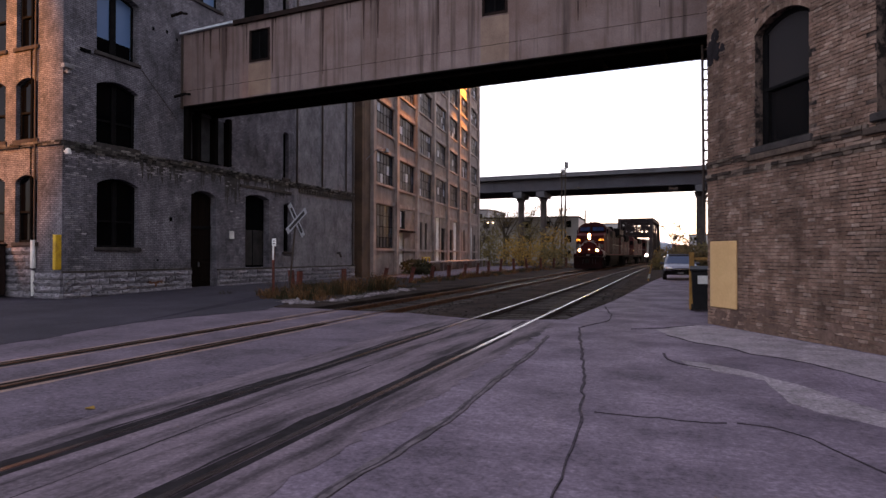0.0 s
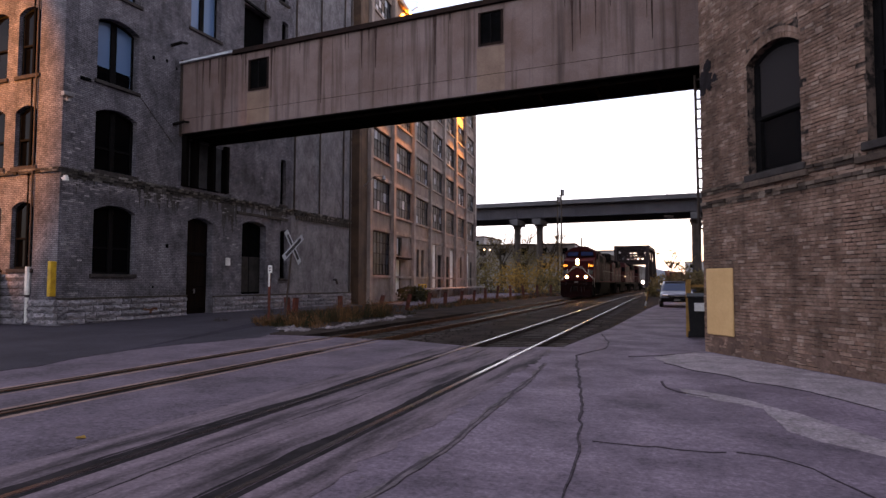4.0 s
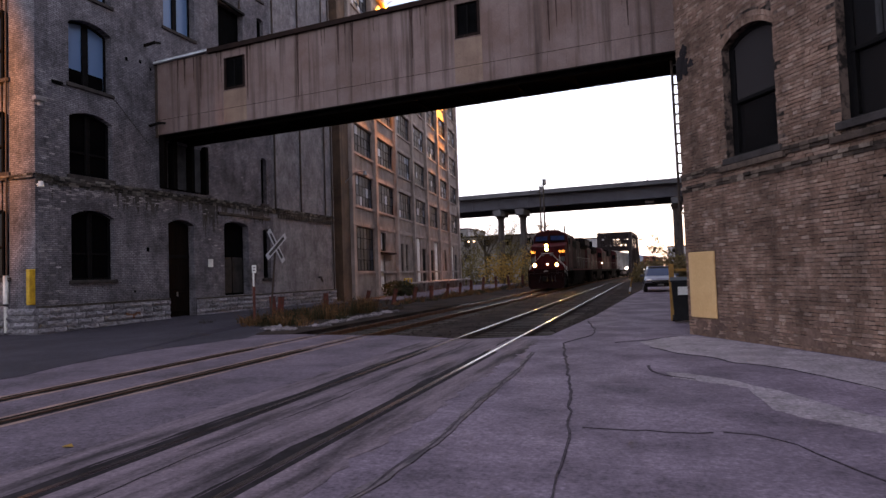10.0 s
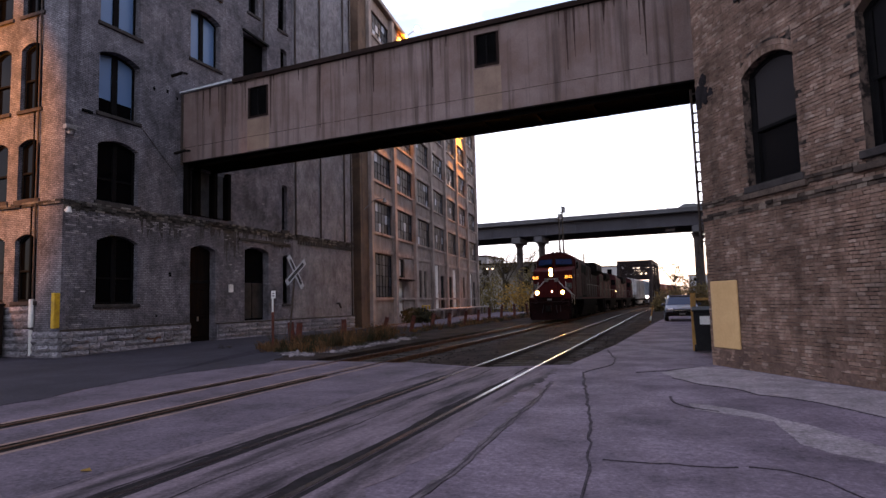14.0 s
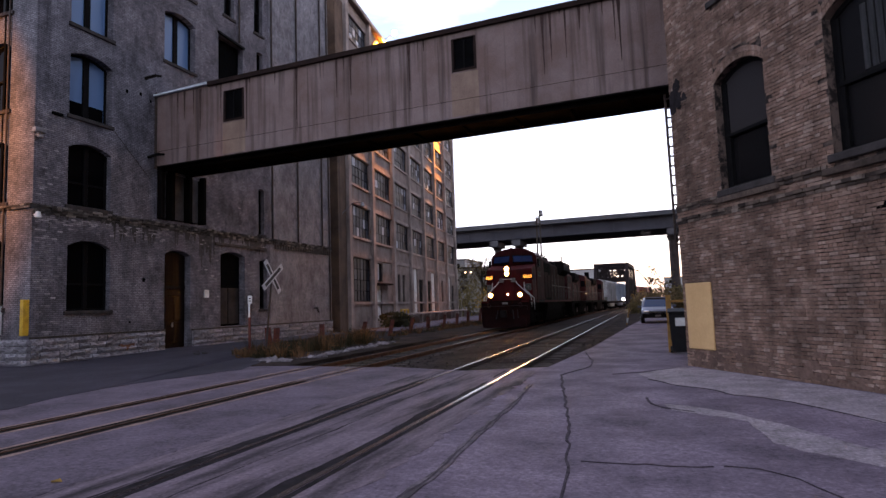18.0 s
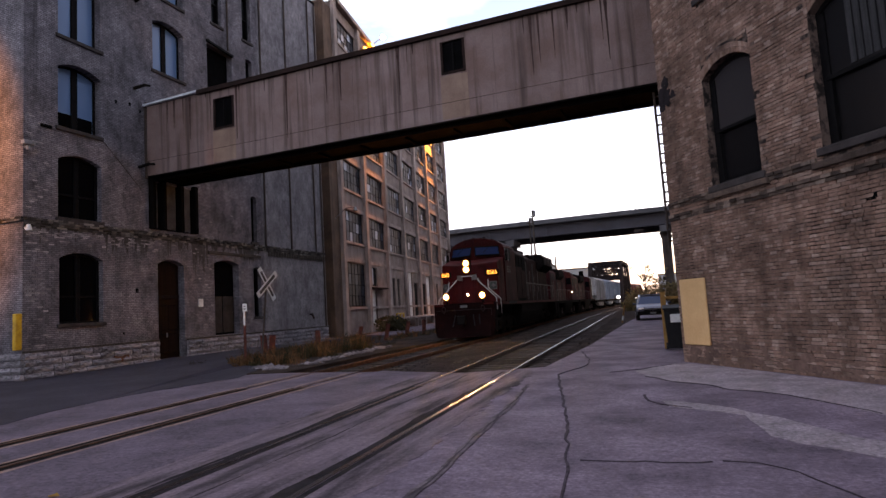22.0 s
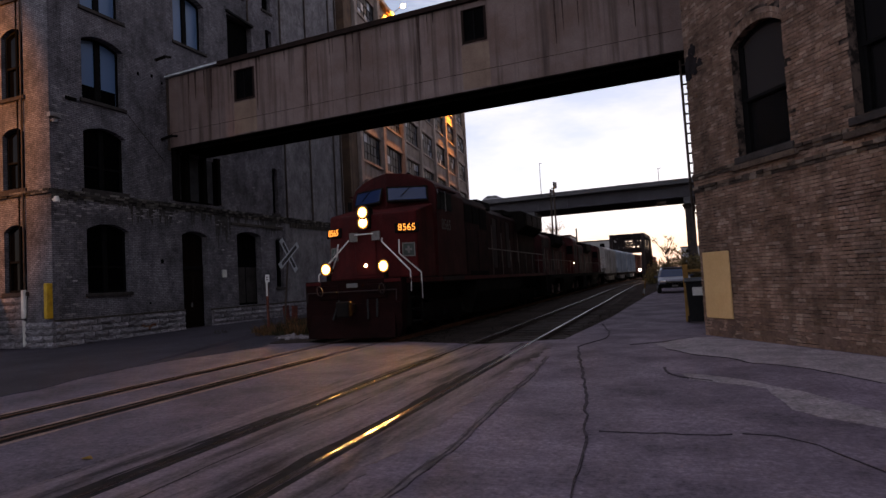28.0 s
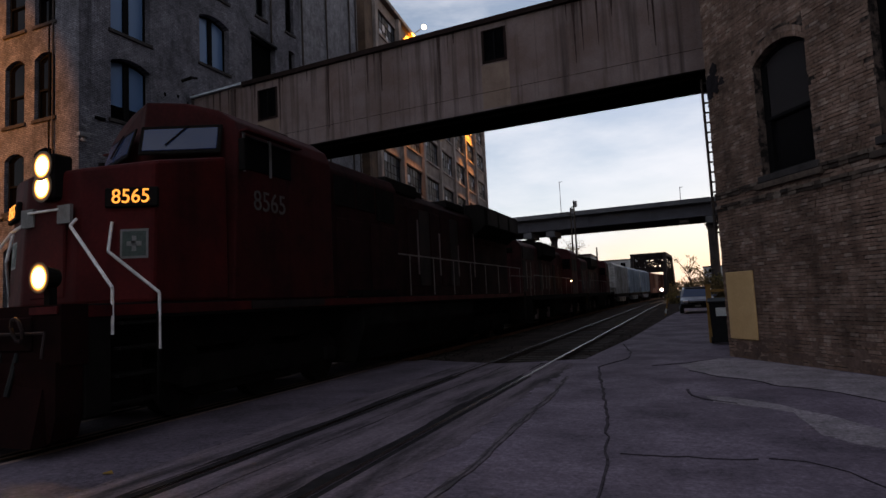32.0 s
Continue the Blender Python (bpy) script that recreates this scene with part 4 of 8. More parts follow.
crack([(-0.45, 12.92), (0.06, 12.05), (0.6, 11.6), (0.9, 10.98), (1.28, 10.79), (1.61, 10.40), (2.11, 9.49), (2.37, 8.88)], 0.018)
crack([(-0.9, 6.35), (-0.55, 6.30), (-0.3, 6.36), (0.02, 6.32), (0.3, 6.4)], 0.0015)


def railway(name, x0, bare_from, polished, label):
    """Two rails on timber ties and ballast; in the street the rails lie flush between dark flangeways."""
    tr = thing(name, pose(0, 0, 0), label, "railway track", group="railway tracks", kind="structure")
    ys = [-30 + i * 3.0 for i in range(15)] + [15 + i * 2.5 for i in range(106)]
    for side in (-0.7525, 0.7525):
        bm = bmesh.new()
        prof = ((-0.036, 0.0), (-0.036, -0.035), (-0.012, -0.05), (-0.012, -0.15), (0.012, -0.15), (0.012, -0.05), (0.036, -0.035), (0.036, 0.0))
        rows = []
        for y in ys:
            cx = track_x(x0, y) + side
            up = 0.018 if y > bare_from else 0.012
            rows.append([bm.verts.new((cx + px, y, up + pz)) for px, pz in prof])
        for r, q in zip(rows[:-1], rows[1:]):
            for k in range(len(prof)):
                bm.faces.new((r[k], r[(k + 1) % 8], q[(k + 1) % 8], q[k]))
        rail = part("rail", bm, M_RUST if not polished else M_RAIL, tr, "polished running rail" if polished else "rusty rail with a bright head")
        if not polished:
            bm = bmesh.new()
            rows = [[bm.verts.new((track_x(x0, y) + side + px, y, (0.0215 if y > bare_from else 0.0155))) for px in (-0.03, 0.03)] for y in ys]
            far = bmesh.new()
            for y, r, q in zip(ys, rows[:-1], rows[1:]):
                if y < 15:
                    bm.faces.new((r[0], r[1], q[1], q[0]))
                else:
                    far.faces.new([far.verts.new(p.co) for p in (r[0], r[1], q[1], q[0])])
            part("rail_head", bm, M_RAILR, rail, "rust-brown worn rail head")
            part("rail_head", far, M_RAIL, rail, "bright worn rail head")
        for off, w in ((-0.095, 0.105), (0.085, 0.075)) if polished else ((-0.105, 0.125), (0.115, 0.145)):
            strip("flangeway", [(track_x(x0, y) + side + off, y) for y in ys if y <= bare_from], w, 0.0075, M_TAR if polished else M_GROOVE, "", "", parent=tr, h=0.01)
        if not polished:
            for off in (-0.22, 0.25):
                yr = [i * 0.3 - 8 for i in range(77)]
                strip("rust_stain", [(track_x(x0, y) + side + off + rnd.uniform(-0.012, 0.012), y) for y in yr], [0.11 * rnd.uniform(0.35, 1.2) for _ in yr], 0.0065, M_RSTAIN, "", "", parent=tr, h=0.002)
    tie_bm = bmesh.new()
    bm_box(tie_bm, -1.3, 1.3, -0.11, 0.11, -0.2, -0.115)
    bm_bevel(tie_bm, 0.012)
    first = None
    y = bare_from + 0.3
    while y < 62:
        m = pose(track_x(x0, y) + rnd.uniform(-0.04, 0.04), y, rnd.uniform(-0.012, 0.012), 0, 0, 1.7 + rnd.uniform(-1.2, 1.2))
        if first is None:
            first = part("tie", tie_bm, M_TIE, tr, at=m)
        else:
            share("tie", first, tr, m)
        y += 0.55
    bed = strip("ballast_bed", [(track_x(x0, yy), yy) for yy in [bare_from] + [q for q in ys if q > bare_from]], 4.2, -0.135, M_BALLAST, "", "", parent=tr, h=0.3)
    return tr


railway("main_track", TRAIN_X, 14.9, False, "rusty railway track on timber ties and dark ballast")
railway("side_track", NEAR_X, 14.6, True, "polished railway track set in asphalt, then on dark ballast")
# oily bands along the near rails
bm = bmesh.new()
left_edge, right_edge = [], []
for i in range(150):
    y = -14 + i * 0.19
    left_edge.append((track_x(NEAR_X, y) - 1.5 + rnd.uniform(-0.07, 0.07), y))
    right_edge.append((track_x(NEAR_X, y) + 1.35 + rnd.uniform(-0.09, 0.09), y))
bm_sheet(bm, left_edge + right_edge[::-1], -0.02, 0.0045)
bmesh.ops.triangulate(bm, faces=[f for f in bm.faces if len(f.verts) > 4])
tagged(part("track_paving", bm, M_BAND), "oil-streaked asphalt between and beside the polished rails", "pavement", kind="structure")
for off, w in ((-0.93, 0.09), (0.60, 0.09), (-0.2, 0.025)):
    ylist = [i * 0.19 - 6 for i in range(108)]
    strip("oil_streak", [(track_x(NEAR_X, y) + off + 0.03 * math.sin(y * 1.3 + off * 9) + rnd.uniform(-0.012, 0.012), y) for y in ylist], [max(0.004, w * (0.55 + 0.35 * math.sin(y * 2.1 + off * 5) + 0.25 * math.sin(y * 5.3 + off) + rnd.uniform(-0.12, 0.12))) for y in ylist], 0.0065, M_TAR, "ragged dark oil streak along the rails", "road stain", h=0.003)

# stones of the ballast near the crossing
bm = bmesh.new()
for i in range(2600):
    x0 = rnd.choice((TRAIN_X, NEAR_X))
    y = 15 + 40 * rnd.random() ** 1.6
    x = track_x(x0, y) + rnd.uniform(-2.0, 2.0)
    r = rnd.uniform(0.025, 0.06)
    z = -0.125
    vs = [bm.verts.new((x + r * rnd.uniform(0.6, 1.2) * a, y + r * rnd.uniform(0.6, 1.2) * b, z + r * rnd.uniform(0.5, 1.0) * c)) for a, b, c in ((1, 0, 0), (-0.5, 0.87, 0), (-0.5, -0.87, 0), (0, 0, 1))]
    for f in ((0, 1, 3), (1, 2, 3), (2, 0, 3)):
        bm.faces.new([vs[k] for k in f])
tagged(part("ballast_stones", bm, M_BALLAST), "loose dark crushed stone between the ties", "ballast", kind="stuff")

# ---------------------------------------------------------------- brick warehouse
WX, WY = -20.5, 14.75
warehouse = thing("warehouse", pose(WX, WY, 0), "old sooty cream-brick warehouse with arched windows and a limestone base", "building")
side_m = pose(0, 0, 0, 0, 0, 90)
long_open = [(1.35, 3.2, 1.86, 4.25, 0.25), (5.95, 7.5, 0.1, 4.25, 0.22), (9.5, 11.35, 0.95, 4.45, 0.2), (12.55, 13.2, 1.75, 4.3, 0.1),
             (1.3, 3.15, 5.76, 7.95, 0.25), (5.6, 8.2, 5.76, 7.85, 0.0), (12.5, 12.98, 5.76, 8.2, 0.06),
             (1.3, 3.15, 9.18, 11.5, 0.25), (1.3, 3.15, 12.75, 15.1, 0.25), (5.85, 7.75, 13.0, 15.25, 0.25),
             (9.35, 11.25, 12.0, 15.6, 0.0), (12.4, 12.95, 12.5, 15.9, 0.06), (1.3, 3.15, 16.4, 18.7, 0.25), (5.85, 7.75, 16.6, 18.8, 0.25),
             (9.75, 10.55, 16.9, 19.3, 0.06), (12.2, 12.95, 17.0, 19.6, 0.06)]
bm = bmesh.new()
wall_mesh(bm, 13.5, -0.3, 22.5, 0.5, long_open, 0.5)
wall_long = part("wall", bm, M_BRICK_G, warehouse, at=side_m)
bm = bmesh.new()
wall_mesh(bm, 20.0, -0.3, 22.5, 0.5, [], 13.5)
wall_grey = part("wall", bm, M_BRICK_P, warehouse, "grey painted brick wall with no windows", at=side_m)
# added inner walls in near black, so the openings look unlit
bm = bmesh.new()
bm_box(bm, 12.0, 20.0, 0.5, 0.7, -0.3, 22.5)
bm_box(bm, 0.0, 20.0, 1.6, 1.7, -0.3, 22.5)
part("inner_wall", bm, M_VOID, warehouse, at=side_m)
front_open = []
for x1 in (-1.42, -3.18, -4.95, -6.72, -8.5, -10.3):
    for lo, sp in ((2.02, 4.25), (5.76, 7.8), (9.15, 11.5), (12.85, 15.1), (16.5, 18.8)):
        front_open.append((24 + x1 - 1.08, 24 + x1 + 0.1, lo, sp, 0.22))
bm = bmesh.new()
wall_mesh(bm, 24.0, -0.3, 22.5, 0.5, front_open)
front_m = pose(-24, 0, 0)
wall_front = part("wall", bm, M_BRICK_G, warehouse, "cream brick end wall with tall narrow windows", at=front_m)
bm = bmesh.new()
bm_box(bm, 0, 23.4, 1.2, 1.3, -0.3, 22.5)
bm_box(bm, 0, 24, 0, 20, 22.5, 22.7)
bm_box(bm, 0, 0.4, 0, 20, -0.3, 22.5)
bm_box(bm, 0, 24, 19.6, 20, -0.3, 22.5)
part("roof_and_back_wall", bm, M_VOID, warehouse, at=front_m)

for o in long_open:
    s0, s1, lo, sp, rise = o
    holder = wall_long
    if lo < 1.0:
        continue
    if s1 - s0 < 1.0:
        arched_window(holder, *o, style="dark", glass=M_GLASS, sill=True)
    elif (s0, lo) == (5.6, 5.76):
        continue
    elif s0 == 9.35:
        continue
    else:
        blue = lo > 9 and s0 < 9
        arched_window(holder, *o, style="double", glass=M_GLASSB if blue else M_GLASS, depth=0.31 if blue else 0.22, label="arched window with blue sky reflection coloured into its panes, dark frame" if blue else "dark arched window")
        if lo == 9.18:
            for a, b in ((1.42, 2.12), (2.33, 3.03)):
                box_part("lower_pane", a, b, 0.345, 0.354, 9.25, 9.85, M_GLASS, holder.children[-1])
for o in front_open:
    if 24 - o[1] < 7.2 and o[2] < 16.7:
        arched_window(wall_front, *o, style="dark", glass=M_GLASS, depth=0.16)

# doors of the long wall
bm = bmesh.new()
bm_prism(bm, arch_outline(6.0, 7.45, 0.1, 4.22, 0.2), 0.30, 0.36)
d1 = part("door", bm, M_DOORD, wall_long, "tall dark wooden door under a flat brick arch")
for k in range(2):
    for lo, hi in ((0.35, 1.2), (1.35, 2.45)):
        box_part("panel", 6.08 + k * 0.72, 6.68 + k * 0.72, 0.275, 0.3, lo, hi, M_DOORD, d1, bevel=0.012)
box_part("transom", 6.0, 7.45, 0.26, 0.3, 2.75, 2.9, M_FRAME, d1, bevel=0.01)
box_part("door_handle", 6.66, 6.70, 0.22, 0.275, 1.05, 1.25, M_STEEL, d1)
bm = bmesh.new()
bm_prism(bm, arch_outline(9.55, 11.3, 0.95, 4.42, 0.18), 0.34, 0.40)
d2 = part("door", bm, M_VOID, wall_long, "loading door in near black for its unlit opening, above the stone base")
box_part("panel", 9.6, 10.4, 0.32, 0.34, 1.05, 2.85, M_PANELD, d2, bevel=0.012)
box_part("panel", 10.45, 11.25, 0.32, 0.34, 1.05, 2.85, M_PANELD, d2, bevel=0.012)
box_part("lintel", 9.1, 13.2, -0.05, 0.05, 4.9, 5.05, M_STRING, wall_long, "dark iron lintel strip", bevel=0.01)
# glazed porch under the footbridge
for i, (a, b) in enumerate(((5.62, 6.0), (6.45, 7.05), (7.5, 7.95))):
    box_part("porch_panel", a, b, -0.02, 0.03, 5.82, 7.85, M_PANEL, wall_long, "dark grey boarded porch panel", bevel=0.01)
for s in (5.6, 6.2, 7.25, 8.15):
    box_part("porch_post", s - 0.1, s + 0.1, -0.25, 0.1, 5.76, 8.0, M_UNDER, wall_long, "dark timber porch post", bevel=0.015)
box_part("upper_door", 9.4, 11.2, 0.3, 0.36, 12.0, 15.6, M_VOID, wall_long, "near-black slab standing for the unlit hoist doorway")
bm = bmesh.new()
bm_beam(bm, (9.3, -0.04, 15.75), (11.3, -0.04, 15.62), 0.1, 0.12)
part("hoist_lintel", bm, M_FRAME, wall_long, "dark metal strip over the hoist door")

# belt courses
rc = random.Random(41)


def brick_course(bm, a, b, z0, z1, out, length=0.215):
    """A projecting course of single bricks, unevenly set, some of them broken back."""
    s_ = a
    while s_ < b - 0.02:
        e_ = min(b, s_ + length * rc.uniform(0.9, 1.08))
        d_ = out * (rc.uniform(0.8, 1.08) if rc.random() > 0.12 else 0.35)
        bm_box(bm, s_ + 0.004, e_ - 0.004, -d_, 0.0, z0 + rc.uniform(0, 0.008), z1 - rc.uniform(0.002, 0.01))
        s_ = e_


for a, b, ww in ((0.0, 13.5, wall_long), (13.5, 20.0, wall_grey)):
    bm = bmesh.new()
    brick_course(bm, a, b, 5.55, 5.63, 0.10)
    brick_course(bm, a, b, 5.47, 5.55, 0.085)
    brick_course(bm, a, b, 5.385, 5.465, 0.05)
    brick_course(bm, a, b, 5.30, 5.38, 0.03)
    part("string_course", bm, M_STRINGG, ww, "sooty projecting brick course, broken in places")
# pale chipped bricks where the soot has come off
done = set()
for i in range(330):
    k = rc.random()
    if k < 0.42:
        s_, z_ = rc.uniform(0.1, 5.9), 5.28 - abs(rc.gauss(0, 0.22))
    elif k < 0.72:
        s_, z_ = abs(rc.gauss(0.1, 0.45)), rc.uniform(1.1, 9.5)
    elif k < 0.88:
        s_, z_ = rc.gauss(8.9, 0.5), rc.uniform(1.2, 8.8)
    else:
        s_, z_ = rc.uniform(0.3, 13.0), rc.uniform(1.1, 9.0)
    row_ = int(z_ / 0.07)
    col_ = int(s_ / 0.21)
    z_, s_ = row_ * 0.07, col_ * 0.21 + (0.105 if row_ % 2 else 0.0)
    if (row_, col_) in done or s_ < 0.02 or s_ > 13.2 or 5.2 < z_ < 5.7 or z_ < 1.02 or any(a - 0.26 < s_ < b + 0.05 and c - 0.25 < z_ < d + r + 0.12 for a, b, c, d, r in long_open):
        continue
    done.add((row_, col_))
    if len(done) == 1:
        chip = box_part("brick", 0.008, 0.202, -0.006, 0.01, 0.006, 0.062, M_PALEBRICK, wall_long, "pale brick with its soot worn off", bevel=0.004, at=pose(s_, 0, z_))
    else:
        share("brick", chip, wall_long, pose(s_, rc.uniform(-0.003, 0.003), z_))
for i in range(24):
    s = 13.9 + i * 0.255
    box_part("corbel", s, s + 0.12, -0.075, -0.0, 5.08, 5.31, M_STRING, wall_grey)
bm = bmesh.new()
brick_course(bm, 10.0, 24.02, 5.55, 5.63, 0.10)
brick_course(bm, 10.0, 24.02, 5.47, 5.55, 0.085)
part("string_course", bm, M_STRINGG, wall_front, "sooty projecting brick course")
bm = bmesh.new()
bm_box(bm, 0.0, 5.9, -0.14, 0.0, 0.93, 1.0)
bm_box(bm, 7.55, 20.0, -0.14, 0.0, 0.86, 0.93)
part("water_table", bm, M_STRING, wall_long, "dark sloping ledge above the stone base")
# soot that has run down from the courses and openings
rt = random.Random(31)
for i in range(150):
    s = rt.choice((rt.uniform(0.4, 13.2), rt.gauss(8.8, 0.9), rt.gauss(4.6, 0.5), rt.gauss(12.0, 0.6)))
    zt = 5.31
    drop = 0.1 + 0.7 * rt.random() ** 2 + (1.2 * rt.random() if 8.0 < s < 9.3 else 0.0)
    w = rt.uniform(0.02, 0.11)
    if not 0.3 < s < 13.3 or any(a - w - 0.05 < s < b + w + 0.05 and c < zt and zt - drop < d + r + 0.03 for a, b, c, d, r in long_open if d < 5):
        continue
    bm = bmesh.new()
    bm_prism(bm, [(s - w, zt), (s + w, zt), (s + w * 0.7, zt - drop * 0.55), (s + w * rt.uniform(-0.3, 0.5), zt - drop), (s - w * 0.6, zt - drop * rt.uniform(0.4, 0.8))], -0.004 - 0.00002 * i, 0.0)
    part("soot_run", bm, M_SOOT, wall_long, "black soot run under the string course")
# pipes and ties
for s, za, zb, holder in ((13.68, 5.62, 22.4, wall_grey), (16.2, 5.62, 22.4, wall_grey), (18.9, 5.62, 22.4, wall_grey), (19.75, 0.9, 22.4, wall_grey), (10.9, 15.8, 22.4, wall_long), (5.38, 7.9, 11.3, wall_long)):
    bm = bmesh.new()
    bm_bar(bm, (s, -0.06, za), (s, -0.06, zb), 0.05)
    part("downpipe", bm, M_DKSTEEL, holder, "thin dark pipe up the wall")
bm = bmesh.new()
bm_bar(bm, (24 - 1.35, -0.06, 2.0), (24 - 1.35, -0.06, 22.0), 0.035)
part("downpipe", bm, M_DKSTEEL, wall_front, "thin dark pipe")
bm = bmesh.new()
bm_bar(bm, (24 - 1.38, -0.08, 0.1), (24 - 1.38, -0.08, 1.0), 0.06)
bm_bar(bm, (24 - 1.38, -0.08, 1.1), (24 - 1.38, -0.08, 2.1), 0.085)
part("standpipe", bm, M_WHITE, wall_front, "white painted lower pipe")
for s, z in ((4.8, 11.75), (4.9, 15.75), (5.0, 8.35)):
    bm = bmesh.new()
    bm_bar(bm, (s, 0.0, z), (s + 0.1, -0.5, z + 0.1), 0.07)
    bm_bar(bm, (s + 0.1, -0.45, z + 0.09), (s + 0.35, -0.52, z + 0.14), 0.05)
    part("bracket", bm, M_LOCOBLK, wall_long, "rusted pipe bracket")
for s, z, w in ((3.8, 10.8, 0.14), (4.5, 10.9, 0.14), (5.05, 10.75, 0.12), (4.75, 2.98, 0.17), (4.1, 1.3, 0.1)):
    box_part("wall_hole", s, s + w, -0.012, 0.02, z, z + w * 1.2, M_VOID, wall_long, "small dark iron anchor plate", bevel=0.02)
box_part("wall_vent", 0.62, 1.05, -0.05, 0.01, 8.98, 9.1, M_VOID, wall_long, "dark wall vent", bevel=0.01)
bm = bmesh.new()
bm_bar(bm, (3.3, -0.02, 9.0), (5.1, -0.02, 7.4), 0.012, 5)
part("cable", bm, M_DKSTEEL, wall_long, "thin slack cable")
box_part("notice_box", 8.35, 8.65, -0.06, 0.0, 2.35, 2.72, M_WHITE, wall_long, "small white notice on the wall", bevel=0.01)
bm = bmesh.new()
bm_bar(bm, (17.9, -0.02, 1.7), (17.9, -0.2, 1.72), 0.05)
bm_bar(bm, (17.9, -0.2, 1.75), (18.1, -0.2, 1.45), 0.06)
part("pipe_elbow", bm, M_DKSTEEL, wall_grey, "bent dark pipe stub")
# yellow guard on the corner
box_part("corner_guard", 24 - 0.17, 24 + 0.01, -0.22, 0.0, 1.05, 2.28, M_YELLOW, wall_front, "yellow steel corner guard", bevel=0.02)
# cameras on the corner
for z, big in ((8.05, True), (5.22, False)):
    bm = bmesh.new()
    bm_bar(bm, (0.05, -0.02, z), (0.05, -0.28, z + 0.02), 0.03)
    bm_bar(bm, (0.05, -0.22, z - 0.1), (0.05, -0.22, z + 0.1), 0.11 if not big else 0.09, 10, 0.07)
    if big:
        bm_box(bm, -0.2, 0.2, -0.34, -0.16, z + 0.06, z + 0.2)
    part("security_camera", bm, M_WHITE if not big else M_STEEL, wall_long, "white dome camera" if not big else "grey box camera on a bracket")

# limestone base of split blocks
rs = random.Random(11)
stone_meshes = []
for k in range(6):
    bm = bmesh.new()
    bm_box(bm, 0.02, 0.98, -0.5, 0.5, 0.05, 0.95)
    bmesh.ops.subdivide_edges(bm, edges=bm.edges[:], cuts=1, use_grid_fill=True)
    for v in bm.verts:
        if v.co.y < -0.4 and 0.2 < v.co.x < 0.8 or v.co.y < -0.4 and 0.2 < v.co.z < 0.8:
            v.co.y -= rs.uniform(0.0, 0.7)
    stone_meshes.append(mesh_of("stone", bm, M_STONE))


def stone_course(parent, a, b, z0, z1, rows):
    h = (z1 - z0) / rows
    for r in range(rows):
        s = a - (0.2 if r % 2 else 0)
        while s < b - 0.05:
            w = rs.uniform(0.35, 0.8)
            s0, s1 = max(a, s), min(b, s + w)
            if b - s1 < 0.15:
                s1 = b
            o = new("stone", rs.choice(stone_meshes))
            o.parent = parent
            o.matrix_basis = Matrix.Translation((s0, -0.05, z0 + r * h)) @ Matrix.Diagonal((s1 - s0, 0.11, h, 1))
            s = s1


stone_course(wall_long, 0.0, 5.9, 0.0, 0.93, 4)
stone_course(wall_long, 7.6, 13.5, 0.0, 0.86, 4)
stone_course(wall_grey, 13.5, 19.9, 0.0, 0.86, 4)
stone_course(wall_front, 14.5, 22.55, 0.0, 1.85, 7)
stone_course(wall_front, 22.75, 24.1, 0.0, 0.93, 4)
box_part("basement_grille", 3.6, 4.3, -0.13, 0.0, 0.28, 0.52, M_RUST, wall_long, "rusty basement grille in the stone", bevel=0.01)

# ---------------------------------------------------------------- footbridge
BR = pose(-20.5, 20.13, 0, 0, 0, -2.53)
bridge = thing("footbridge", BR, "enclosed grey sheet-clad footbridge with rust streaks between two brick buildings", "footbridge")
BL, B0, B1, BW = 21.3, 8.02, 11.12, 2.1
wins = [(3.8, 4.85, 9.42, 10.72), (13.95, 14.85, 9.66, 10.84)]
bm = bmesh.new()
wall_mesh(bm, BL, B0, B1, 0.06, [(a, b, c, d, 0) for a, b, c, d in wins])
part("wall", bm, M_SIDING, bridge, "grey sheet siding streaked with rust")
# the sheets, each weathered a little differently
edges = [0.62, 1.23, 2.44, 3.66]
edges += [4.95 + 1.22 * i for i in range(7)] + [13.85, 15.0, 16.2, 17.4, 18.6, 19.9, 21.2]
for a, b in zip(edges[:-1], edges[1:]):
    if not any(a < d_ and b > c_ for c_, d_, _, _ in wins):
        box_part("sheet", a + 0.01, b - 0.01, -0.0035, 0.0, B0 + 0.03, B1 - 0.07, M_SIDING, bridge)
s = 0.0
rb = random.Random(3)
while s < BL - 0.2:
    ok = not any(a - 0.06 < s < b + 0.06 for a, b, c, d in wins)
    if ok:
        box_part("seam", s, s + 0.018, -0.012, 0.0, B0 + 0.02, B1 - 0.02, M_SIDING, bridge)
    s += 0.61
for s in [0.05] + [2.55 + i * 2.44 for i in range(10)]:
    if not any(a - 0.1 < s < b + 0.1 for a, b, c, d in wins):
        zt = B1 - rb.uniform(0.0, 0.1)
        zb = zt - rb.uniform(0.5, 2.6)
        bm = bmesh.new()
        bm_prism(bm, [(s - 0.07, zt), (s + 0.06, zt), (s + 0.025, zt * 0.7 + zb * 0.3), (s + rb.uniform(0.0, 0.02), zb), (s - 0.01, zb), (s - 0.035, zt * 0.6 + zb * 0.4)], -0.016, -0.002)
        part("rust_run", bm, M_RUSTRUN, bridge, "dark rust run under the roof edge")
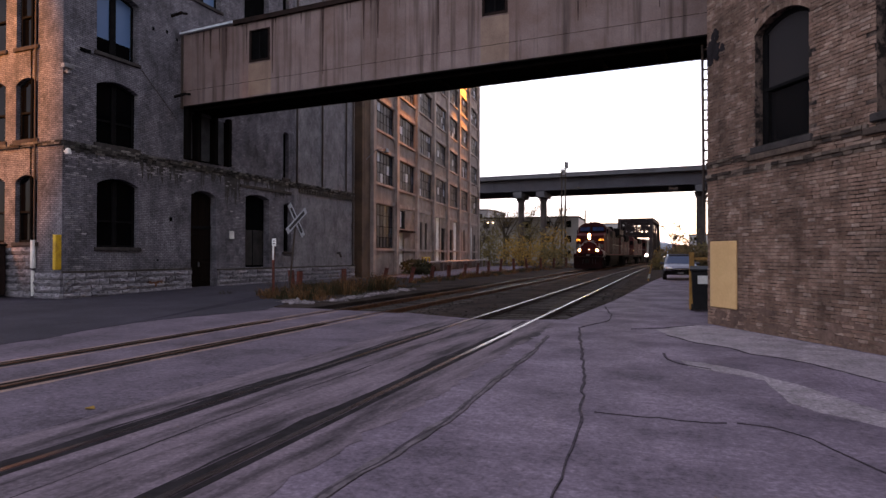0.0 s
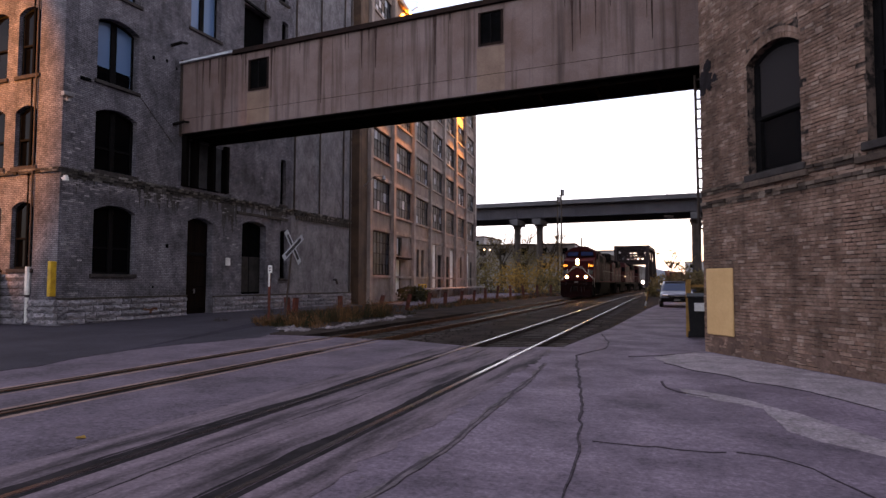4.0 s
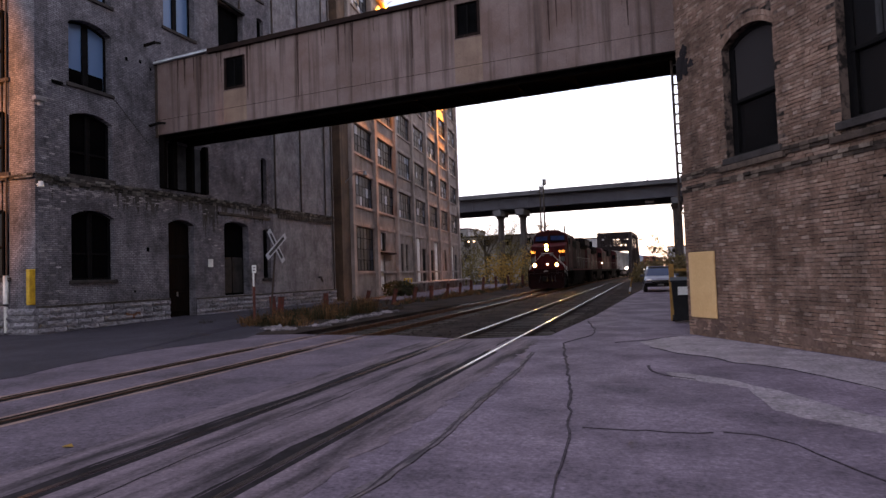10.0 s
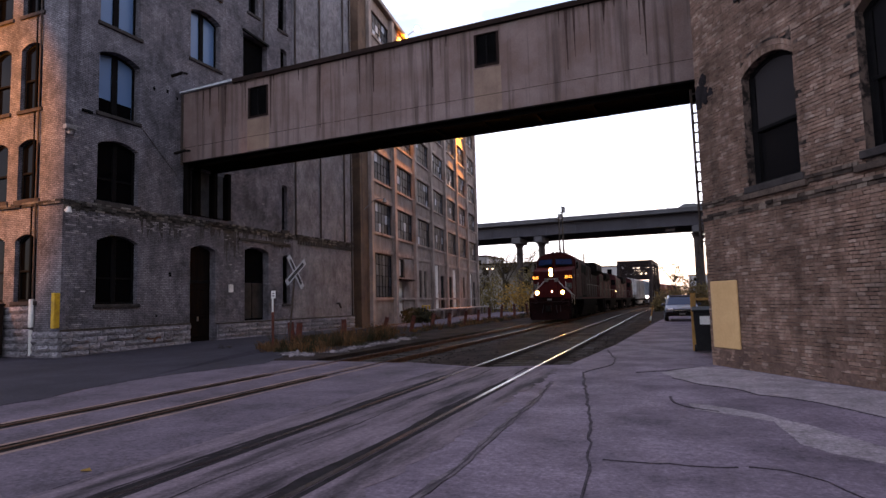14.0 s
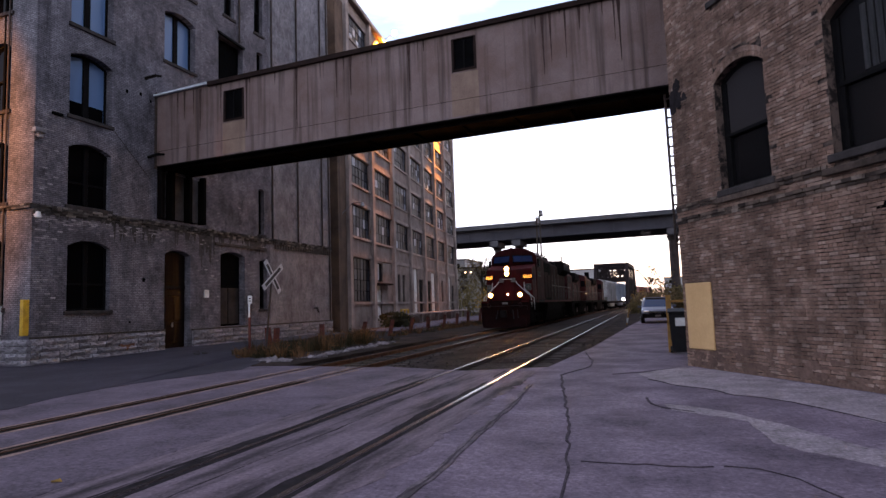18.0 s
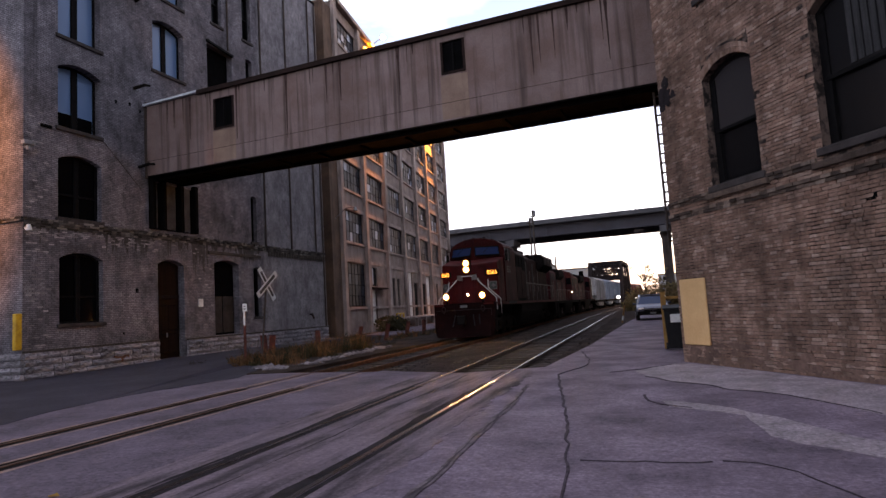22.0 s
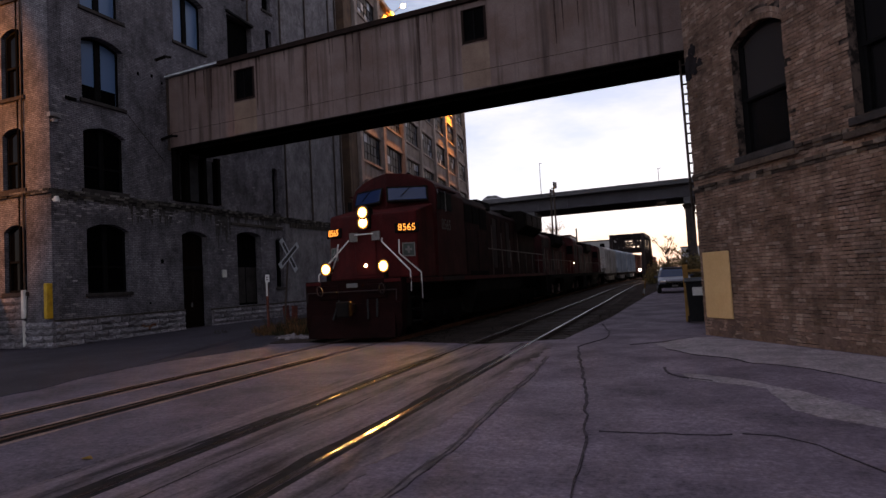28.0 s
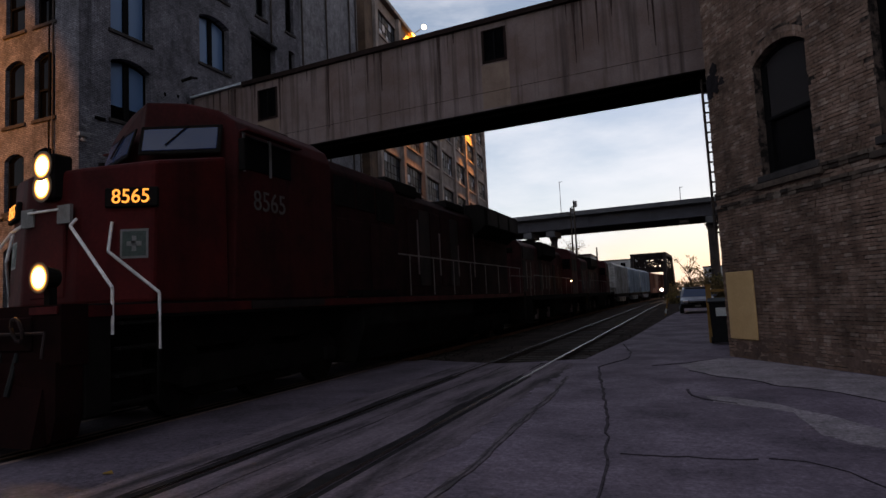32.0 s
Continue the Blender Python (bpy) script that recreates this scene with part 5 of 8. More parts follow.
for i in range(34):
    s = rb.uniform(0.4, BL - 1)
    if any(a - 0.15 < s < b + 0.15 for a, b, c, d in wins):
        continue
    zt = B1 - 0.02
    zb = zt - 0.15 - 1.6 * rb.random() ** 2.2
    w = rb.uniform(0.015, 0.06)
    bm = bmesh.new()
    bm_prism(bm, [(s - w, zt), (s + w, zt), (s + 0.005, zb), (s - 0.005, zb)], -0.0075, -0.002)
    part("rust_run", bm, M_RUSTRUN, bridge, "dark rust run under the roof edge")
box_part("belt_seam", 0.0, BL, -0.008, 0.0, B0 + 0.62, B0 + 0.635, M_ROOFTRIM, bridge)
box_part("wall", 0.0, BL, BW - 0.06, BW, B0, B1, M_SIDING, bridge, "far side siding")
bm = bmesh.new()
bm_box(bm, 3.0, BL, -0.12, BW + 0.1, B1 - 0.06, B1 + 0.12)
bm_box(bm, 0.0, BL, 0.06, BW - 0.06, B1 - 0.03, B1 + 0.005)
part("roof", bm, M_ROOFTRIM, bridge, "rusty overhanging roof edge")
bm = bmesh.new()
bm_prism(bm, [(0.0, B1 - 0.02), (3.0, B1 + 0.02), (3.0, B1 + 0.12), (0.0, B1 + 0.06)], -0.14, 1.2)
part("roof_flashing", bm, M_XB, bridge, "pale metal flashing beside the warehouse")
# underside beams, coloured near black for the shade beneath the bridge
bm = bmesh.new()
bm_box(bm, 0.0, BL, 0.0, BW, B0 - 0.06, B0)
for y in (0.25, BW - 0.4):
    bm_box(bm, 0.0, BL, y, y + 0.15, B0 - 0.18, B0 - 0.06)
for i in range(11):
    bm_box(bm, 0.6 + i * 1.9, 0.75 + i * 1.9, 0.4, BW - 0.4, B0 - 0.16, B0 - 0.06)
part("floor_frame", bm, M_UNDER, bridge, "steel floor beams with the shade under them in their colour")
for a, b, c, d in wins:
    bm = bmesh.new()
    frame_ring(bm, a, b, c, d, 0.0, 0.08, -0.03, 0.05)
    w = part("window", bm, M_ROOFTRIM, bridge, "small dark window of the footbridge")
    m = (a + b) / 2
    box_part("mullion", m - 0.025, m + 0.025, -0.01, 0.04, c + 0.05, d - 0.05, M_FRAME, w)
    box_part("pane", a + 0.05, m, 0.03, 0.036, c + 0.05, d - 0.05, M_VOID, w)
    box_part("pane", m, b - 0.05, 0.03, 0.036, c + 0.05, d - 0.05, M_VOID, w)
    box_part("streak_panel", a - 0.05, b + 0.05, -0.006, 0.0, B0 + 0.05, c - 0.06, M_TANSHEET, w, "paler rust-tinged panel under the window")
box_part("corner_post", -0.06, 0.03, -0.06, 0.03, B0 - 0.1, B1 + 0.05, M_DKSTEEL, bridge, "dark corner post")

# ---------------------------------------------------------------- brick building with the near wall
RW = pose(0.34, 15.6, 0, 0, 0, -57)
mill = thing("brick_building", RW, "brown cream-brick building with arched windows and corbelled courses", "building")
r_open = [(1.63, 3.07, 3.85, 6.2, 0.26), (4.5, 6.05, 3.92, 6.3, 0.28), (1.7, 3.1, 8.05, 10.4, 0.26), (4.5, 6.05, 8.05, 10.4, 0.26)]
bm = bmesh.new()
wall_mesh(bm, 26.0, -0.3, 24.0, 0.45, r_open)
wall_near = part("wall", bm, M_MORTAR, mill, "brick wall seen close")
# unseen alley side: its run and height are set to block light
bm = bmesh.new()
bm_box(bm, 0.0, 90.0, -0.45, 0.0, -0.3, 24.0)
alley_blocker = part("wall", bm, M_BRICK_R, mill, "unseen brick wall along the alley, added to block light", at=RW.inverted() @ pose(0.4, 15.75, 0, 0, 0, 86.2))
bm = bmesh.new()
bm_box(bm, 0.6, 26.0, 0.0, 16.0, 24.0, 24.2)
bm_box(bm, 25.6, 26.0, 0.45, 16.0, -0.3, 24.0)
bm_box(bm, 0.8, 25.6, 1.5, 1.6, -0.3, 24.0)
part("roof_and_inner_wall", bm, M_VOID, mill)
for i, o in enumerate(r_open):
    w = arched_window(wall_near, *o, style="sash", glass=M_GLASS, depth=0.17, label="tall arched sash window in a dark frame")
    low_pane, up_pane = [c for c in w.children if c.name.startswith("pane")]
    low_pane.data.materials[0], up_pane.data.materials[0] = M_SASHLO, M_SASHUP if i == 0 else M_SASHLO
    if i == 1:
        for k in range(5):
            box_part("curtain", o[0] + 0.55 + k * 0.14, o[0] + 0.66 + k * 0.14, 0.188, 0.198, 5.2, 6.3, M_CURT, w, "grey curtain fold")
# corbelled courses, stepping with the sills
for a, b, z, d in ((0.0, 1.5, 3.70, 0.062), (3.2, 4.35, 3.70, 0.062), (6.2, 12.0, 3.70, 0.062), (0.0, 12.0, 3.40, 0.072)):
    bm = bmesh.new()
    brick_course(bm, a, b, z, z + 0.075, d)
    brick_course(bm, a, b, z - 0.075, z, d * 0.6)
    tagged(part("string_course", bm, M_STRINGB, wall_near), "corbelled sooty brick course", kind="stuff")
for a, b in ((1.45, 3.25), (4.3, 6.25)):
    box_part("sill_corbel", a, b, -0.10, 0.0, 3.58, 3.70, M_STRINGB, wall_near, "stone corbel under the sill", bevel=0.01)
box_part("wall_hole", 5.15, 5.4, -0.01, 0.03, 2.85, 3.12, M_VOID, wall_near, "small dark hole in the brick", bevel=0.03)
rg = random.Random(5)
for k in range(16):
    cx, cz, rr = 0.08 + 0.5 * rg.random() ** 2, 6.42 + rg.gauss(0, 0.16), rg.uniform(0.06, 0.2)
    bm = bmesh.new()
    bm_prism(bm, [(max(0.01, cx + rr * rg.uniform(0.5, 1.2) * math.cos(q * 0.785)), cz + rr * rg.uniform(0.5, 1.1) * math.sin(q * 0.785)) for q in range(8)], -0.022 - 0.0002 * k, 0.0)
    part("soot_patch", bm, M_TAR, wall_near, "black soot beside the footbridge")
rq = random.Random(12)
for k in range(110):
    cx, cz = rq.uniform(0.15, 8.0), 0.02 + 0.5 * rq.random() ** 1.5
    rx_, rz_ = rq.uniform(0.06, 0.28), rq.uniform(0.03, 0.11)
    bm = bmesh.new()
    bm_prism(bm, [(max(0.01, cx + rx_ * rq.uniform(0.55, 1.15) * math.cos(q * 0.6283)), max(-0.05, cz + rz_ * rq.uniform(0.55, 1.15) * math.sin(q * 0.6283))) for q in range(10)], -0.0165 - 0.00004 * k, 0.0)
    part("mortar_smear", bm, M_PLINTH, wall_near, "brown mortar smeared over the lowest bricks")
# tan board fixed at the corner
board = tagged(box_part("board", 0.17, 1.08, -0.07, -0.02, 0.42, 1.92, M_PLY, None, bevel=0.015, at=RW), "tan painted board box on the brick corner", "board")
# fire ladder on the alley side, seen past the corner
lad = thing("fire_ladder", pose(0.32, 19.6, 0), "dark iron ladder against the sky beside the brick building", "ladder")
for x in (0.0, 0.22):
    bm = bmesh.new()
    bm_bar(bm, (x, 0, 3.0), (x - 0.04, 0, 8.2), 0.04, 6)
    part("stringer", bm, M_DKSTEEL, lad)
for i in range(17):
    bm = bmesh.new()
    bm_bar(bm, (0, 0, 3.2 + i * 0.3), (0.22, 0, 3.2 + i * 0.3), 0.028, 6)
    part("rung", bm, M_DKSTEEL, lad)

# unseen plain brick wall added behind, to shade the yard and warehouse foot
wall_south = tagged(box_part("wall_south", -48.0, -7.5, -24.5, -24.0, -0.3, 15.0, M_BRICK_R), "unseen plain brown brick wall added to block light", "wall", kind="structure")

# ---------------------------------------------------------------- concrete factory
FA = pose(-21.4, 38.7, 0, 0, 0, 98)
factory = thing("factory", FA, "long six-storey concrete-frame factory with steel window grids and loading docks", "building")
FL, FH = 40.0, 25.0
bays = [0.0, 5.3, 11.0, 16.75, 22.5, 28.2, 33.9, 40.0]
sills = [2.1, 7.0, 10.95, 14.75, 18.55, 22.2]
heads = [5.4, 9.35, 13.1, 16.9, 20.6, 24.1]
f_open = []
for i, (a, b) in enumerate(zip(bays[:-1], bays[1:])):
    for k in range(6):
        if k == 0 and i != 0:
            continue
        f_open.append((a + 0.75, b - 0.35, sills[k], heads[k], 0.0))
docks = [(6.35, 7.6, 0.6, 3.4), (6.6, 8.0, 3.75, 5.3), (12.4, 13.2, 2.0, 4.6), (14.0, 14.8, 2.0, 4.6), (17.5, 19.6, 1.0, 5.4), (20.2, 21.8, 1.0, 4.4), (23.6, 25.4, 1.0, 4.4), (25.8, 27.6, 1.0, 5.3), (29.0, 30.0, 2.0, 4.6), (31.0, 32.0, 2.0, 4.6), (34.6, 36.6, 1.0, 5.2), (37.2, 38.6, 1.0, 4.2)]
f_open += [(a, b, c, d, 0.0) for a, b, c, d in docks]
bm = bmesh.new()
wall_mesh(bm, FL, -0.3, FH, 0.35, f_open)
fwall = part("wall", bm, M_FACPAN, factory, "grey brown stained panel wall")
for i, s in enumerate(bays):
    box_part("pilaster", s - 0.28, s + 0.28, -0.28, 0.0, -0.3, FH + 0.3, M_FACCON, factory, "concrete pilaster", bevel=0.02)
for k in range(6):
    z = sills[k]
    box_part("sill_band", 0.28, FL - 0.28, -0.10, 0.0, z - 0.2, z - 0.02, M_FACCON, factory)
    if k:
        box_part("spandrel_band", 0.28, FL - 0.28, -0.06, 0.0, heads[k - 1] + 0.06, heads[k - 1] + 0.34, M_FACCON, factory)
box_part("parapet", -0.35, FL + 0.3, -0.4, 0.2, FH, FH + 0.35, M_FACCON, factory, "concrete parapet", bevel=0.03)
rf = random.Random(21)
for (a, b, c, d, r) in f_open[: len(f_open) - len(docks)]:
    bm = bmesh.new()
    frame_ring(bm, a, b, c, d, 0.0, 0.07, 0.12, 0.2)
    w = part("window", bm, M_FRAME, fwall)
    cols = 6
    rows = 4 if d - c > 2.6 else 3
    bm = bmesh.new()
    for i in range(1, cols):
        x = a + (b - a) * i / cols
        bm_box(bm, x - 0.025, x + 0.025, 0.13, 0.19, c, d)
    for j in range(1, rows):
        z = c + (d - c) * j / rows
        bm_box(bm, a, b, 0.135, 0.185, z - 0.025, z + 0.025)
    part("glazing_grid", bm, M_FRAME, w)
    for i in range(cols):
        for j in range(rows):
            g = rf.random()
            m = M_GLASSF if g < 0.62 else M_GLASSD if g < (1.0 if c < 5 else 0.93 if c < 9 else 0.84) else M_PALEPANE
            x0, x1 = a + (b - a) * i / cols, a + (b - a) * (i + 1) / cols
            z0, z1 = c + (d - c) * j / rows, c + (d - c) * (j + 1) / rows
            key = ("fp", m.name, round(x1 - x0, 2), round(z1 - z0, 2))
            if key not in MATS:
                bb = bmesh.new()
                bm_box(bb, 0, x1 - x0, 0, 0.008, 0, z1 - z0)
                MATS[key] = mesh_of("pane", bb, m)
            o = new("pane", MATS[key])
            o.parent = w
            o.matrix_basis = pose(x0, 0.155, z0, rf.uniform(-1.2, 1.2), 0, rf.uniform(-1.2, 1.2))
for i, (a, b, c, d) in enumerate(docks):
    white = i in (0, 4, 7, 10)
    box_part("dock_door", a, b, 0.12, 0.18, c, d, M_WHITE if white else M_FRAME, fwall, "white loading door" if white else "dark opening", bevel=0.01)
box_part("pane", 6.7, 7.2, 0.105, 0.118, 3.9, 5.2, M_PALEPANE, fwall, "pale pane left in a dark window")
box_part("canopy", 5.62, 9.4, -0.5, 0.0, 3.5, 3.62, M_ROOFTRIM, factory, "rusty steel canopy over a door", bevel=0.02)
box_part("loading_dock", 11.5, 39.5, -1.6, -0.28, 0.85, 1.0, M_FACCON, factory, "concrete loading dock deck", bevel=0.02)
for i in range(9):
    box_part("dock_post", 11.8 + i * 3.4, 12.1 + i * 3.4, -1.5, -1.2, 0.0, 0.85, M_FACCON, factory)
# the end wall and body
bm = bmesh.new()
end_open = [(1.0, 1.9, z, z + 2.2, 0.0) for z in (2.2, 7.0, 10.95, 14.75, 18.55, 22.0)]
wall_mesh(bm, 16.0, -0.3, FH, 0.35, end_open)
ew = part("wall", bm, M_FACCON, factory, "dark stained end wall", at=pose(-0.0, 16.0, 0, 0, 0, -90))
bm = bmesh.new()
bm_box(bm, 0.4, FL, 1.2, 1.3, 0, FH)
bm_box(bm, 0.0, FL, 0.1, 16, FH - 0.1, FH)
bm_box(bm, FL - 0.35, FL, 0.35, 16, -0.3, FH)
bm_box(bm, 1.3, 1.4, 1.3, 16, -0.3, FH)
part("roof_and_inner_wall", bm, M_VOID, factory)
# pier between warehouse and factory
box_part("corner_pier", -1.9, -0.35, -0.05, 1.2, -0.3, 24.2, M_PIER, factory, "dark concrete corner pier", bevel=0.03)
# solid near-black block in place of a shaded recess
box_part("corner_pier", -2.6, -1.95, 1.0, 3.0, -0.3, 24.0, M_UNDER, factory, "near-black block standing for the shaded recess beside the pier")
bm = bmesh.new()
bm_bar(bm, (-1.2, -0.05, 8.3), (-1.2, -0.9, 9.0), 0.03, 6)
bm_bar(bm, (-1.2, -0.9, 9.0), (-1.0, -1.5, 9.0), 0.03, 6)
bm_bar(bm, (-1.0, -1.5, 9.05), (-1.0, -1.5, 8.75), 0.06, 10, 0.2)
part("wall_lamp", bm, M_STEEL, factory, "unlit gooseneck wall lamp")
# lit lamps on arms at the parapet
for s, arm in ((9.0, 1.3), (31.2, 1.2)):
    bm = bmesh.new()
    bm_bar(bm, (s, 0, FH + 0.2), (s, -arm, FH + 0.9), 0.035, 6)
    lp = part("lamp_arm", bm, M_STEEL, factory, "steel lamp arm on the parapet")
    bm = bmesh.new()
    bmesh.ops.create_icosphere(bm, subdivisions=2, radius=0.2, matrix=Matrix.Translation((s, -arm, FH + 0.85)))
    part("bulb", bm, M_SODIUM, lp, "glowing sodium bulb")
    wp = FA @ Vector((s, -arm, FH + 0.55))
    tp = FA @ Vector((s - 0.6, 0.35, FH - 1.9))
    sodium("sodium_lamp", *wp, FAC_LAMP, tp, 72)

# ---------------------------------------------------------------- street lamp out of view that lights the end wall
lamp = thing("street_lamp", pose(-27.5, 2.4, 0.1), "tall steel street lamp with a lit sodium head", "street lamp")
bm = bmesh.new()
bm_bar(bm, (0, 0, 0), (0, 0, 12.2), 0.12, 10, 0.07)
part("pole", bm, M_STEEL, lamp)
bm = bmesh.new()
bm_bar(bm, (0, 0, 12.1), (0, 1.4, 12.5), 0.04, 8)
part("arm", bm, M_STEEL, lamp)
box_part("head", -0.16, 0.16, 1.2, 1.9, 12.45, 12.62, M_STEEL, lamp, bevel=0.03)
box_part("bulb", -0.1, 0.1, 1.3, 1.8, 12.41, 12.45, M_SODIUM, lamp)
sodium("sodium_lamp", -27.5, 4.0, 12.3, STREET_LAMP, (-28.0, 14.75, 8.8), 74)

# ---------------------------------------------------------------- signs, posts, hydrant
xb = thing("crossbuck", pose(-13.7, 18.6, 0.02, 0, 8, 89), "white railway crossbuck sign with grey blades on a steel post", "road sign")
bm = bmesh.new()
bm_bar(bm, (0, 0.03, 0), (0, 0.03, 3.0), 0.035, 8)
part("post", bm, M_DKSTEEL, xb)
for ang in (45, -45):
    bm = bmesh.new()
    bm_box(bm, -0.72, 0.72, -0.012 if ang > 0 else -0.026, 0.0 if ang > 0 else -0.014, -0.115, 0.115)
    bl = part("blade", bm, M_XB, xb, "weathered white crossing blade", at=pose(0, 0, 2.88, 0, ang, 0))
    box_part("lettering", -0.56, 0.56, -0.016 if ang > 0 else -0.03, -0.0125 if ang > 0 else -0.0265, -0.06, 0.06, M_PANEL, bl, "worn dark lettering band")
sp = thing("marker_post", pose(-14.3, 18.45, 0.05), "thin rusty post with a small white plate", "sign post")
bm = bmesh.new()
bm_bar(bm, (0, 0, 0), (0, 0, 2.1), 0.05, 8)
part("post", bm, M_POST, sp)
box_part("plate", -0.02, 0.17, -0.075, -0.06, 1.86, 2.14, M_WHITE, sp, "small white plate", bevel=0.004)
for z0, z1 in ((1.93, 1.97), (2.02, 2.06)):
    box_part("plate_mark", 0.03, 0.12, -0.079, -0.074, z0, z1, M_DKSTEEL, sp, "dark bar of worn writing")
box_part("reflector", 0.0, 0.075, -0.07, -0.055, 1.36, 1.86, M_WHITE, sp, "white reflector strip", bevel=0.004)
hyd = thing("fire_hydrant", pose(-22.7, 13.5, 0.15), "yellow cast-iron fire hydrant by the stone wall", "fire hydrant")
bm = bmesh.new()
for z0, z1, r0, r1 in ((0, 0.06, 0.17, 0.17), (0.06, 0.5, 0.12, 0.115), (0.5, 0.55, 0.15, 0.15), (0.55, 0.68, 0.125, 0.06), (0.68, 0.76, 0.04, 0.035)):
    bm_bar(bm, (0, 0, z0), (0, 0, z1), r0, 12, r1)
part("body", bm, M_YELLOW, hyd)
for a, b in (((-0.22, 0, 0.4), (0.22, 0, 0.4)), ((0, -0.2, 0.36), (0, 0, 0.36))):
    bm = bmesh.new()
    bm_bar(bm, a, b, 0.055, 10)
    part("nozzle", bm, M_YELLOW, hyd)
dump = thing("waste_container", pose(-24.65, 13.75, 0.15), "dark brown steel waste container by the wall", "waste container")
bm = bmesh.new()
bm_prism_x(bm, [(-0.75, -0.02), (0.75, -0.02), (0.75, 1.75), (-0.75, 1.6)], -1.6, 1.55)
bm_bevel(bm, 0.02)
part("body", bm, M_ROOFTRIM, dump)
box_part("lid", -1.64, 1.59, -0.8, 0.8, 1.75, 1.82, M_LOCOBLK, dump, bevel=0.015)
for i in range(4):
    box_part("rib", -1.5 + i * 0.95, -1.4 + i * 0.95, -0.82, -0.74, 0.05, 1.6, M_ROOFTRIM, dump)

yr_ = thing("dock_rail", pose(-21.8, 48.6, 0.05, 0, 0, 98), "yellow painted pipe rail beside the loading dock", "railing")
for x in (0.0, 1.1, 2.2):
    bm = bmesh.new()
    bm_bar(bm, (x, 0, 0), (x, 0, 1.35), 0.08, 8)
    part("post", bm, M_YELLOW, yr_)
for z in (0.7, 1.3):
    bm = bmesh.new()
    bm_bar(bm, (0, 0, z), (2.2, 0, z), 0.06, 8)
    part("rail", bm, M_YELLOW, yr_)
rp = random.Random(8)
post_at = [(-15.97, 21.9, -3, 0.95), (-15.68, 21.95, 5, 0.92), (-14.0, 22.9, -1, 1.0), (-15.35, 29.0, 15, 0.95), (-14.9, 31.5, 12, 0.95), (-14.85, 34.3, 12, 0.98), (-14.9, 37.4, 7, 0.95), (-15.0, 40.6, 8, 1.0), (-15.2, 44, 6, 1.0), (-15.4, 47.5, 4, 1.1), (-15.5, 51, 7, 1.3), (-15.5, 55.5, 2, 1.3), (-15.4, 60, -4, 1.3), (-15.2, 65, 3, 1.3), (-15.0, 71, 5, 1.3), (-14.7, 77, 0, 1.3)]
for x, y, lean, h in post_at:
    po = thing("guard_post", pose(x, y, -0.05, rp.uniform(-4, 4), lean, rp.uniform(0, 90)), "leaning rusty steel guard post beside the tracks", "post", group="guard posts")
    bm = bmesh.new()
    bm_box(bm, -0.1, 0.1, -0.1, 0.1, -0.15, h)
    bm_bevel(bm, 0.02)
    part("shaft", bm, M_POST, po)
    box_part("cap", -0.11, 0.11, -0.11, 0.11, h, h + 0.03, M_POST, po, bevel=0.006)

# ---------------------------------------------------------------- bins, barrier, car
wb = thing("wheelie_bin", pose(0.235, 18.95, 0), "black plastic wheeled bin with a white label", "bin")
bm = bmesh.new()
vs = [bm.verts.new(p) for p in ((-0.22, -0.24, 0.06), (0.22, -0.24, 0.06), (0.22, 0.24, 0.06), (-0.22, 0.24, 0.06), (-0.27, -0.36, 1.16), (0.27, -0.36, 1.16), (0.27, 0.36, 1.16), (-0.27, 0.36, 1.16))]
for f in ((3, 2, 1, 0), (4, 5, 6, 7), (0, 1, 5, 4), (1, 2, 6, 5), (2, 3, 7, 6), (3, 0, 4, 7)):
    bm.faces.new([vs[i] for i in f])
bm_bevel(bm, 0.02)
part("body", bm, M_BIN, wb)
bm = bmesh.new()
bm_prism_x(bm, [(-0.4, 1.16), (0.4, 1.16), (0.4, 1.22), (0.0, 1.30), (-0.4, 1.21)], -0.30, 0.30)
bm_bevel(bm, 0.012)
part("lid", bm, M_BIN, wb)
box_part("label_plate", -0.10, 0.22, -0.372, -0.335, 0.80, 1.03, M_WHITE, wb, "white paper label")
for x in (-0.24, 0.24):
    bm = bmesh.new()
    bm_bar(bm, (x - 0.03, 0.22, 0.1), (x + 0.03, 0.22, 0.1), 0.1, 14)
    part("wheel", bm, M_RUBBER, wb)
stk = thing("marker_stake", pose(-2.72, 43.0, 0.0, 4, 12, 0), "thin tan stake leaning beside the track", "stake")
bm = bmesh.new()
bm_box(bm, -0.045, 0.045, -0.045, 0.045, -0.1, 1.05)
bm_bevel(bm, 0.01)
part("shaft", bm, M_TANPOST, stk)
box_part("reflector", -0.05, 0.05, -0.055, -0.04, 0.05, 0.35, M_WHITE, stk, "pale strip near the foot")
bar = thing("guard_rail", pose(0.0, 19.5, 0), "yellow-tan steel post with a rail to the wall", "guard rail")
bm = bmesh.new()
bm_box(bm, -0.09, 0.06, -0.08, 0.08, 0, 1.66)
bm_bevel(bm, 0.012)
part("post", bm, M_TANPOST, bar)
box_part("cap", -0.10, 0.07, -0.09, 0.09, 1.66, 1.69, M_TANPOST, bar, bevel=0.006)
for z in (1.5, 1.15):
    box_part("rail", 0.06, 0.6, -0.04, 0.04, z - 0.04, z + 0.04, M_TANPOST, bar, bevel=0.01)


